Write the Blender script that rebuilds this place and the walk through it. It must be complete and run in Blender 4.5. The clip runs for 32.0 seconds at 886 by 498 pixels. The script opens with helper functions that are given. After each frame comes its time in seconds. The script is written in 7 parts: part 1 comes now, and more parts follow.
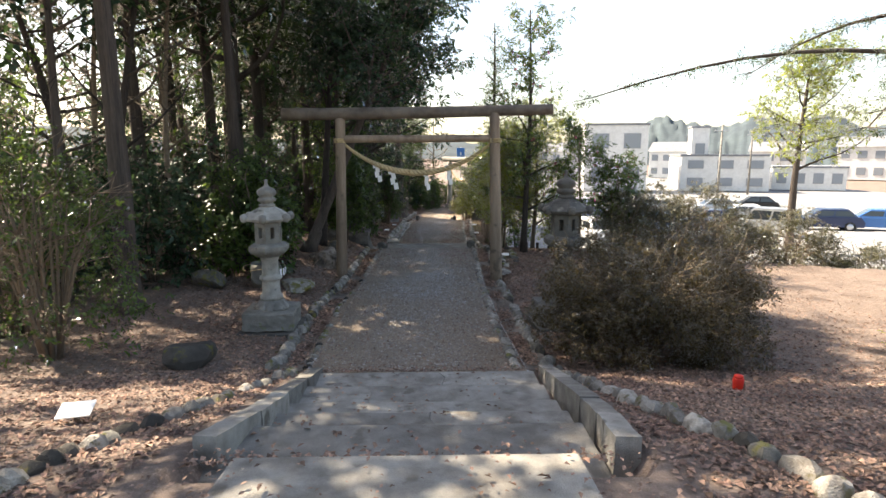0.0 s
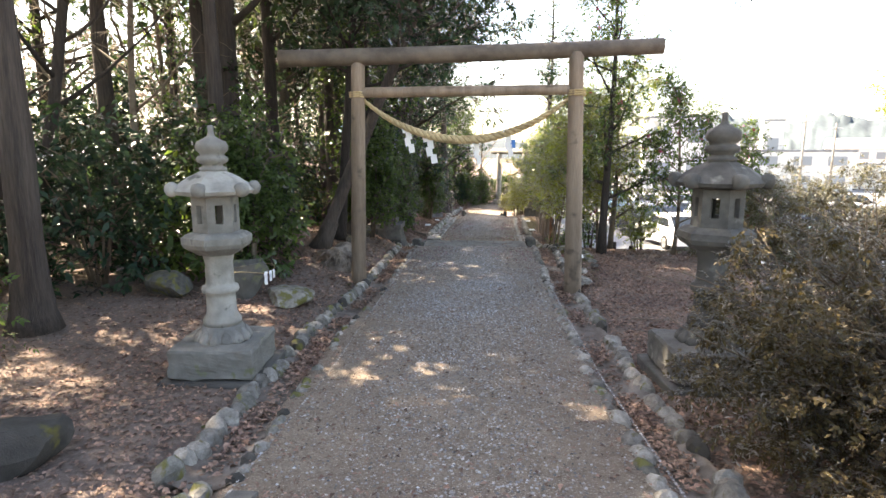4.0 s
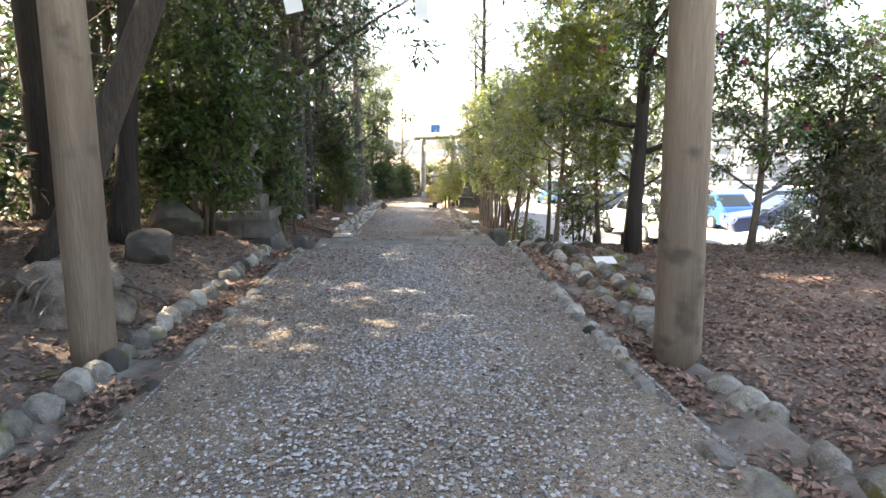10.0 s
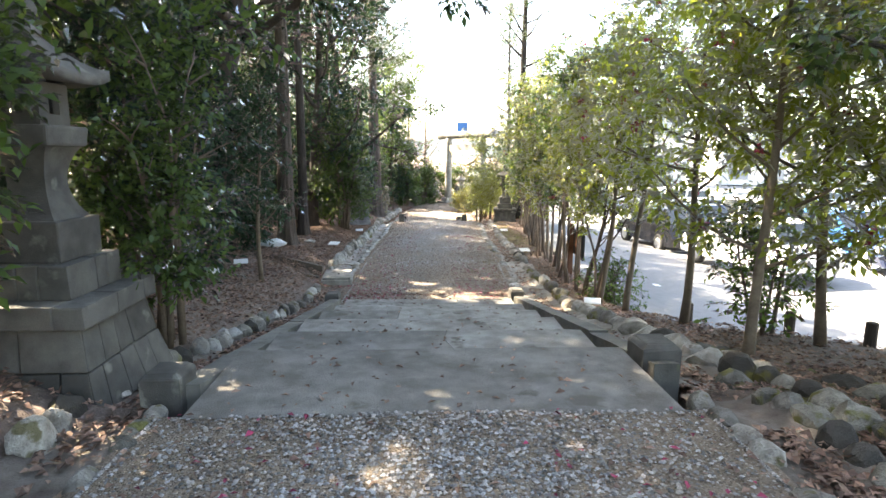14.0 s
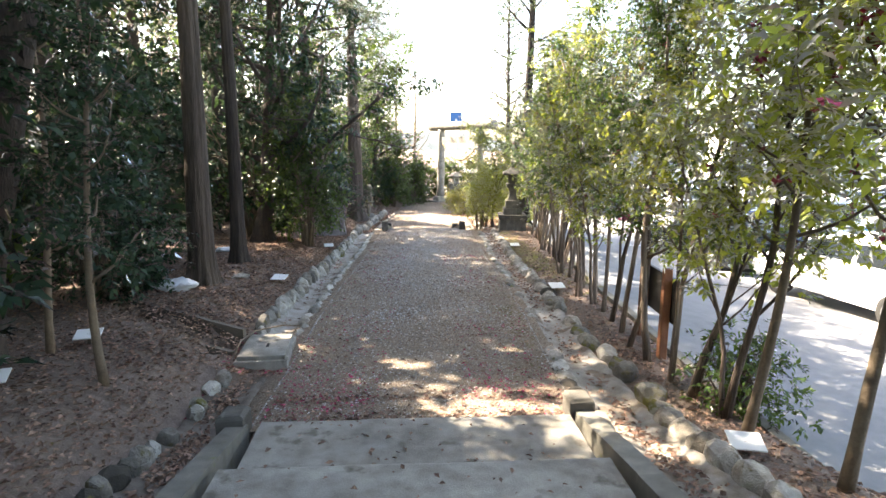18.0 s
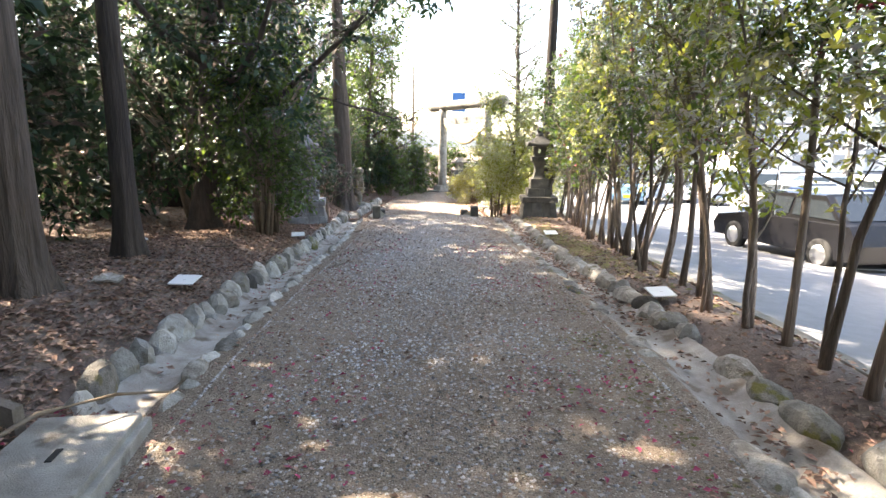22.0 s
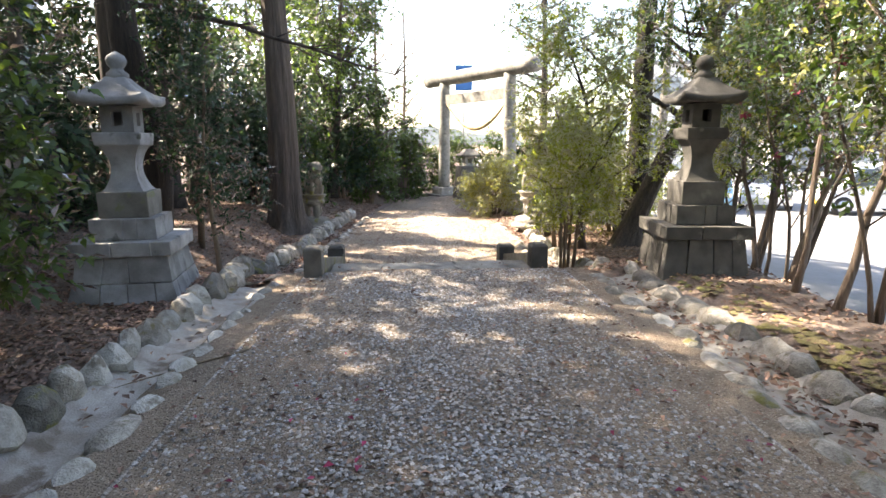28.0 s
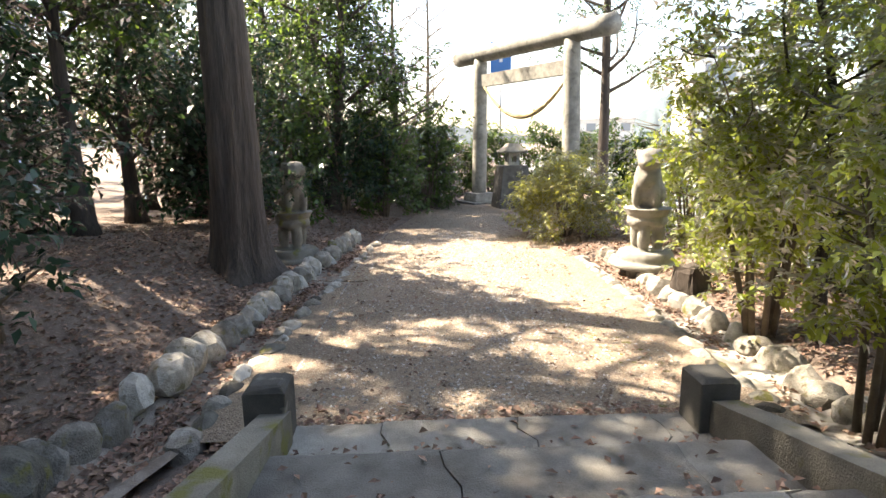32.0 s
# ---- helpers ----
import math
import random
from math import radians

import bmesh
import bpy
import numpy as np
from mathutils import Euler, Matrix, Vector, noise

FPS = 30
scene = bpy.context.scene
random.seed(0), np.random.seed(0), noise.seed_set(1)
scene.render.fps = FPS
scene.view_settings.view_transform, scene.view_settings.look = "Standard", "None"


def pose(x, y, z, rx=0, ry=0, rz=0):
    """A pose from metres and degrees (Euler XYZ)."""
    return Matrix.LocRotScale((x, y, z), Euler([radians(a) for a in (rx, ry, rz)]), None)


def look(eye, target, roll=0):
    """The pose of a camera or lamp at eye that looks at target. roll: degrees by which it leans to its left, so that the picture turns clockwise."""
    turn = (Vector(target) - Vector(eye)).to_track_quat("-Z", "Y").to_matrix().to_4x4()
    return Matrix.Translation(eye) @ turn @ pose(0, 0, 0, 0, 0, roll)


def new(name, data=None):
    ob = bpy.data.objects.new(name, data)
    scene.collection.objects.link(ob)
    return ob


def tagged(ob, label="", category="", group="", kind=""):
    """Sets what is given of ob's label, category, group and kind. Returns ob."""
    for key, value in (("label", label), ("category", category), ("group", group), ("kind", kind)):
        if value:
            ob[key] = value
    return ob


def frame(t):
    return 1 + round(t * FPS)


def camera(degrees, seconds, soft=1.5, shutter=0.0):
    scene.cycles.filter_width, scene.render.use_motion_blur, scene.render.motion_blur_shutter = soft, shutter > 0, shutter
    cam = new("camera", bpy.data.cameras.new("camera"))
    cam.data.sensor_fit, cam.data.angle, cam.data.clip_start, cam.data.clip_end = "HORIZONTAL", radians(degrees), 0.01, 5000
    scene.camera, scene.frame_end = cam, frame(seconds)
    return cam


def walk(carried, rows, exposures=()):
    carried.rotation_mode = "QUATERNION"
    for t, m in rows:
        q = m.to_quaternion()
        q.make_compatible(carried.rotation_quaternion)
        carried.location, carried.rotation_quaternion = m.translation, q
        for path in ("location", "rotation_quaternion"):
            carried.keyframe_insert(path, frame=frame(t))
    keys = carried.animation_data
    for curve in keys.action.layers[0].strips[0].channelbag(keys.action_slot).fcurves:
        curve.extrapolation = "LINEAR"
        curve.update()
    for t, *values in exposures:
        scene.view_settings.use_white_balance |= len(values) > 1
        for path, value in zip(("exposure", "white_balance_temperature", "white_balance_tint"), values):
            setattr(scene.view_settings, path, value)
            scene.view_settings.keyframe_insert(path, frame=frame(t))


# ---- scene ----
cam = camera(76.0, 32.0)
PATH = [
    (0, (0.16, -3.924, 3.077), (0.209, -1.952, 2.743), -0.0),
    (0.5, (0.132, -3.524, 3.001), (0.171, -1.553, 2.663), -0.1),
    (1, (0.21, -3.217, 2.91), (0.155, -1.247, 2.569), 0.0),
    (1.5, (0.306, -2.78, 2.749), (0.247, -0.812, 2.398), -0.0),
    (2, (0.453, -2.193, 2.637), (0.355, -0.226, 2.285), -0.2),
    (2.5, (0.24, -1.583, 2.591), (0.083, 0.38, 2.245), 0.0),
    (3, (0.182, -1.074, 2.563), (0.048, 0.892, 2.218), 0.0),
    (3.5, (0.145, -0.561, 2.504), (0.027, 1.406, 2.163), 0.1),
    (5.5, (-0.059, 1.332, 1.971), (-0.118, 3.303, 1.639), 0.5),
    (6, (-0.081, 1.789, 1.851), (-0.099, 3.76, 1.514), 0.3),
    (6.5, (-0.033, 2.14, 1.805), (-0.052, 4.112, 1.471), 0.2),
    (7, (-0.073, 2.53, 1.694), (-0.054, 4.502, 1.361), 0.1),
    (7.5, (-0.084, 2.939, 1.516), (-0.057, 4.91, 1.18), 0.1),
    (8, (0.025, 3.51, 1.386), (0.057, 5.482, 1.05), -0.1),
    (8.5, (0.04, 4.222, 1.317), (0.134, 6.19, 0.976), 0.0),
    (9, (-0.005, 4.944, 1.34), (0.096, 6.912, 0.997), -0.0),
    (9.5, (0.045, 5.504, 1.331), (0.157, 7.473, 0.994), -0.1),
    (10, (-0.035, 6.194, 1.391), (0.129, 8.158, 1.05), -0.2),
    (10.5, (-0.038, 6.787, 1.367), (0.111, 8.753, 1.029), -0.2),
    (11, (-0.082, 7.522, 1.344), (0.099, 9.484, 1.004), -0.3),
    (11.5, (-0.112, 8.124, 1.355), (0.047, 10.089, 1.015), -0.0),
    (12, (-0.095, 8.802, 1.326), (0.063, 10.766, 0.988), -0.0),
    (12.5, (-0.122, 9.447, 1.347), (-0.002, 11.414, 1.005), 0.1),
    (13, (-0.018, 9.972, 1.341), (0.092, 11.939, 1.001), -0.0),
    (13.5, (-0.068, 10.707, 1.4), (0.021, 12.676, 1.06), 0.2),
    (14, (0.004, 11.258, 1.403), (0.094, 13.227, 1.064), 0.3),
    (14.5, (-0.017, 11.912, 1.466), (0.088, 13.879, 1.121), 0.1),
    (16.5, (0.066, 14.155, 1.638), (0.17, 16.119, 1.273), 0.1),
    (17, (0.05, 14.613, 1.538), (0.128, 16.579, 1.179), 0.2),
    (17.5, (0.073, 15.093, 1.436), (0.193, 17.057, 1.077), 0.2),
    (18, (0.114, 15.532, 1.365), (0.237, 17.495, 1.005), 0.3),
    (18.5, (0.159, 15.957, 1.275), (0.305, 17.919, 0.916), 0.1),
    (19, (0.124, 16.431, 1.173), (0.28, 18.392, 0.808), 0.1),
    (19.5, (0.118, 16.881, 1.039), (0.268, 18.843, 0.677), 0.0),
    (20, (0.083, 17.393, 0.907), (0.236, 19.354, 0.541), -0.0),
    (20.5, (0.068, 17.833, 0.786), (0.203, 19.795, 0.422), 0.1),
    (21, (0.092, 18.339, 0.659), (0.229, 20.3, 0.293), 0.1),
    (21.5, (0.09, 18.768, 0.595), (0.217, 20.73, 0.23), 0.2),
    (22, (0.109, 19.329, 0.505), (0.239, 21.291, 0.14), 0.1),
    (22.5, (0.104, 19.963, 0.462), (0.222, 21.925, 0.09), -0.0),
    (23, (0.19, 20.587, 0.41), (0.308, 22.548, 0.038), -0.1),
    (23.5, (0.169, 21.328, 0.426), (0.319, 23.286, 0.047), -0.2),
    (24, (0.176, 22.036, 0.385), (0.315, 23.995, 0.01), 0.0),
    (24.5, (0.172, 22.75, 0.357), (0.357, 24.705, -0.02), -0.3),
    (25, (0.164, 23.406, 0.296), (0.341, 25.362, -0.082), -0.1),
    (25.5, (0.149, 24.146, 0.262), (0.35, 26.099, -0.118), -0.3),
    (27.5, (0.345, 26.942, 0.074), (0.527, 28.898, -0.299), -0.4),
    (28, (0.299, 27.612, 0.068), (0.451, 29.571, -0.304), -0.2),
    (28.5, (0.326, 28.24, -0.007), (0.47, 30.2, -0.376), -0.3),
    (29, (0.235, 28.873, 0.005), (0.341, 30.836, -0.365), -0.1),
    (29.5, (0.228, 29.453, -0.041), (0.299, 31.418, -0.408), -0.0),
    (30, (0.187, 30.059, 0.0), (0.251, 32.024, -0.37), -0.3),
    (30.5, (0.233, 30.62, -0.033), (0.292, 32.584, -0.404), -0.1),
    (31, (0.223, 31.289, -0.005), (0.319, 33.251, -0.381), -0.4),
    (31.5, (0.218, 31.845, -0.029), (0.291, 33.808, -0.404), -0.5),
    (32, (0.236, 32.554, -0.115), (0.314, 34.517, -0.489), -0.7),
]
# stops, kelvin and tint of the clip's own metering
EXPOSURES = [(0, 1.85, 7900, 12), (3, 2.6, 8200, 14), (6, 3.0, 8300, 15), (9, 3.05, 8400, 14), (14, 3.35, 8000, 10), (17, 3.1, 8000, 12), (19, 3.2, 7900, 13), (21, 3.2, 8000, 15), (24, 3.25, 7200, 12), (25.5, 2.9, 7700, 14), (28, 2.75, 7700, 14), (30, 2.4, 7500, 12), (32, 2.5, 7800, 12)]
walk(cam, [(t, look(eye, target, roll)) for t, eye, target, roll in PATH], EXPOSURES)

# ---- light ----
world = bpy.data.worlds.new("sky")
scene.world = world
world.use_nodes = True
wn = world.node_tree.nodes
sky = wn.new("ShaderNodeTexSky")
sky.sky_type, sky.sun_disc = "NISHITA", False
SUN_AZ, SUN_EL = -60.0, 48.0         # degrees right of +y, degrees up
sky.sun_elevation, sky.sun_rotation = radians(SUN_EL), radians(SUN_AZ)
sky.air_density, sky.dust_density, sky.ozone_density = 1.0, 1.5, 1.0
world.node_tree.links.new(sky.outputs[0], wn["Background"].inputs[0])
wn["Background"].inputs[1].default_value = 0.11
sun = new("sun", bpy.data.lights.new("sun", "SUN"))
sun.data.energy, sun.data.angle, sun.data.color = 5.0, radians(0.6), (1.0, 0.95, 0.86)
d = Vector((math.sin(radians(SUN_AZ)) * math.cos(radians(SUN_EL)), math.cos(radians(SUN_AZ)) * math.cos(radians(SUN_EL)), math.sin(radians(SUN_EL))))
sun.matrix_world = look(d * 60, (0, 0, 0))


# ---- materials ----
def mat(name, base, rough=0.8, bump=0.3, scale=6.0, fine=60.0, spread=0.25, second=None, metal=0.0, mix_scale=1.3, islands=False, spots=None, spec=0.4, stretch=None):
    """A worn opaque surface: two colours mixed by a broad noise, a fine grain over it, relief from both."""
    m = bpy.data.materials.new(name)
    m.use_nodes = True
    n, l = m.node_tree.nodes, m.node_tree.links
    b = n["Principled BSDF"]
    geo = n.new("ShaderNodeNewGeometry")
    obj = n.new("ShaderNodeObjectInfo")
    second = second or tuple(c * 0.6 for c in base)
    big = n.new("ShaderNodeTexNoise")
    big.inputs["Scale"].default_value, big.inputs["Detail"].default_value = mix_scale, 5.0
    tiny = n.new("ShaderNodeTexNoise")
    tiny.inputs["Scale"].default_value, tiny.inputs["Detail"].default_value = fine, 4.0
    mid = n.new("ShaderNodeTexNoise")
    mid.inputs["Scale"].default_value, mid.inputs["Detail"].default_value = scale, 6.0
    place = geo.outputs["Position"]
    if stretch:
        pull = n.new("ShaderNodeVectorMath")
        pull.operation = "MULTIPLY"
        pull.inputs[1].default_value = stretch
        l.new(place, pull.inputs[0])
        place = pull.outputs[0]
    for t in (big, tiny, mid):
        l.new(place, t.inputs["Vector"])
    ramp = n.new("ShaderNodeValToRGB")
    ramp.color_ramp.elements[0].position, ramp.color_ramp.elements[1].position = 0.38, 0.62
    ramp.color_ramp.elements[0].color, ramp.color_ramp.elements[1].color = (*second, 1), (*base, 1)
    add = n.new("ShaderNodeMath")
    add.operation = "MULTIPLY_ADD"
    add.inputs[1].default_value, add.inputs[2].default_value = 0.5, 0.0
    l.new(mid.outputs[0], add.inputs[0])
    add2 = n.new("ShaderNodeMath")
    add2.operation = "MULTIPLY_ADD"
    add2.inputs[1].default_value = 0.5
    l.new(big.outputs[0], add2.inputs[0])
    l.new(add.outputs[0], add2.inputs[2])
    l.new(add2.outputs[0], ramp.inputs[0])
    hsv = n.new("ShaderNodeHueSaturation")
    l.new(ramp.outputs[0], hsv.inputs["Color"])
    val = n.new("ShaderNodeMapRange")
    val.inputs["To Min"].default_value, val.inputs["To Max"].default_value = 1 - spread, 1 + spread
    l.new(tiny.outputs[0], val.inputs["Value"])
    rnd = n.new("ShaderNodeMapRange")
    rnd.inputs["To Min"].default_value, rnd.inputs["To Max"].default_value = 1 - spread, 1 + spread
    l.new(geo.outputs["Random Per Island"] if islands else obj.outputs["Random"], rnd.inputs["Value"])
    mul = n.new("ShaderNodeMath")
    mul.operation = "MULTIPLY"
    l.new(val.outputs[0], mul.inputs[0])
    l.new(rnd.outputs[0], mul.inputs[1])
    l.new(mul.outputs[0], hsv.inputs["Value"])
    colour = hsv.outputs[0]
    if spots:
        sp = n.new("ShaderNodeTexNoise")
        sp.inputs["Scale"].default_value, sp.inputs["Detail"].default_value = spots[1], 6.0
        l.new(geo.outputs["Position"], sp.inputs["Vector"])
        sr = n.new("ShaderNodeMapRange")
        sr.inputs["From Min"].default_value, sr.inputs["From Max"].default_value = spots[2], spots[2] + 0.08
        l.new(sp.outputs[0], sr.inputs["Value"])
        mx = n.new("ShaderNodeMix")
        mx.data_type = "RGBA"
        l.new(sr.outputs[0], mx.inputs["Factor"])
        l.new(colour, mx.inputs["A"])
        mx.inputs["B"].default_value = (*spots[0], 1)
        colour = mx.outputs["Result"]
    l.new(colour, b.inputs["Base Color"])
    b.inputs["Roughness"].default_value, b.inputs["Metallic"].default_value = rough, metal
    b.inputs["Specular IOR Level"].default_value = spec
    bm_ = n.new("ShaderNodeBump")
    bm_.inputs["Strength"].default_value, bm_.inputs["Distance"].default_value = bump, 0.02
    ms = n.new("ShaderNodeMath")
    ms.operation = "ADD"
    l.new(tiny.outputs[0], ms.inputs[0])
    l.new(mid.outputs[0], ms.inputs[1])
    l.new(ms.outputs[0], bm_.inputs["Height"])
    l.new(bm_.outputs[0], b.inputs["Normal"])
    return m


def plain(name, base, rough=0.5, metal=0.0, spec=0.5):
    m = bpy.data.materials.new(name)
    m.use_nodes = True
    b = m.node_tree.nodes["Principled BSDF"]
    b.inputs["Base Color"].default_value, b.inputs["Roughness"].default_value = (*base, 1), rough
    b.inputs["Metallic"].default_value, b.inputs["Specular IOR Level"].default_value = metal, spec
    return m


def leafy(name, dark, light, through_light, gloss=0.35, share=0.35, ior=1.3):
    """Leaves: diffuse and translucent halves with a soft gloss, each leaf its own tone."""
    m = bpy.data.materials.new(name)
    m.use_nodes = True
    n, l = m.node_tree.nodes, m.node_tree.links
    n.remove(n["Principled BSDF"])
    geo = n.new("ShaderNodeNewGeometry")
    ramp = n.new("ShaderNodeValToRGB")
    ramp.color_ramp.elements[0].color, ramp.color_ramp.elements[1].color = (*dark, 1), (*light, 1)
    mid = ramp.color_ramp.elements.new(0.7)
    mid.color = (*[a * 0.6 + b * 0.4 for a, b in zip(dark, light)], 1)
    l.new(geo.outputs["Random Per Island"], ramp.inputs[0])
    dif, tra = n.new("ShaderNodeBsdfDiffuse"), n.new("ShaderNodeBsdfTranslucent")
    l.new(ramp.outputs[0], dif.inputs[0])
    hs = n.new("ShaderNodeMix")
    hs.data_type = "RGBA"
    hs.inputs["Factor"].default_value = 0.6
    l.new(ramp.outputs[0], hs.inputs["A"])
    hs.inputs["B"].default_value = (*through_light, 1)
    l.new(hs.outputs["Result"], tra.inputs[0])
    mix = n.new("ShaderNodeMixShader")
    mix.inputs[0].default_value = share
    l.new(dif.outputs[0], mix.inputs[1])
    l.new(tra.outputs[0], mix.inputs[2])
    glo = n.new("ShaderNodeBsdfGlossy")
    glo.inputs["Roughness"].default_value = gloss
    fr = n.new("ShaderNodeFresnel")
    fr.inputs[0].default_value = ior
    mix2 = n.new("ShaderNodeMixShader")
    l.new(fr.outputs[0], mix2.inputs[0])
    l.new(mix.outputs[0], mix2.inputs[1])
    l.new(glo.outputs[0], mix2.inputs[2])
    l.new(mix2.outputs[0], n["Material Output"].inputs[0])
    return m


def gravel_mat(name, tones, size, bump=0.6):
    """Trodden gravel: cells of several stone tones in a bed of earth."""
    m = mat(name, tones[0], 0.9, 0.5, 9, 120, 0.3, tones[1], mix_scale=0.7)
    n, l = m.node_tree.nodes, m.node_tree.links
    b = n["Principled BSDF"]
    earth = b.inputs["Base Color"].links[0].from_socket
    geo = n.new("ShaderNodeNewGeometry")
    vo = n.new("ShaderNodeTexVoronoi")
    vo.inputs["Scale"].default_value, vo.inputs["Randomness"].default_value = 1.0 / size, 1.0
    l.new(geo.outputs["Position"], vo.inputs["Vector"])
    sep = n.new("ShaderNodeSeparateColor")
    l.new(vo.outputs["Color"], sep.inputs[0])
    ramp = n.new("ShaderNodeValToRGB")
    e = ramp.color_ramp.elements
    e[0].position, e[0].color = 0.0, (*tones[2], 1)
    e[1].position, e[1].color = 1.0, (*tones[4], 1)
    e.new(0.6).color = (*tones[3], 1)
    l.new(sep.outputs[0], ramp.inputs[0])
    edge = n.new("ShaderNodeMapRange")
    edge.inputs["From Min"].default_value, edge.inputs["From Max"].default_value = 0.52, 0.34
    l.new(vo.outputs["Distance"], edge.inputs["Value"])
    big = n.new("ShaderNodeTexNoise")
    big.inputs["Scale"].default_value, big.inputs["Detail"].default_value = 1.6, 4.0
    l.new(geo.outputs["Position"], big.inputs["Vector"])
    cover = n.new("ShaderNodeMapRange")
    cover.inputs["From Min"].default_value, cover.inputs["From Max"].default_value = 0.36, 0.58
    cover.inputs["To Min"].default_value, cover.inputs["To Max"].default_value = 0.6, 1.0
    l.new(big.outputs[0], cover.inputs["Value"])
    mul = n.new("ShaderNodeMath")
    mul.operation = "MULTIPLY"
    l.new(edge.outputs[0], mul.inputs[0])
    l.new(cover.outputs[0], mul.inputs[1])
    mx = n.new("ShaderNodeMix")
    mx.data_type = "RGBA"
    l.new(mul.outputs[0], mx.inputs["Factor"])
    l.new(earth, mx.inputs["A"])
    l.new(ramp.outputs[0], mx.inputs["B"])
    l.new(mx.outputs["Result"], b.inputs["Base Color"])
    old = b.inputs["Normal"].links[0].from_socket
    bp = n.new("ShaderNodeBump")
    bp.inputs["Strength"].default_value, bp.inputs["Distance"].default_value = bump, 0.015
    l.new(mul.outputs[0], bp.inputs["Height"])
    l.new(old, bp.inputs["Normal"])
    l.new(bp.outputs[0], b.inputs["Normal"])
    return m


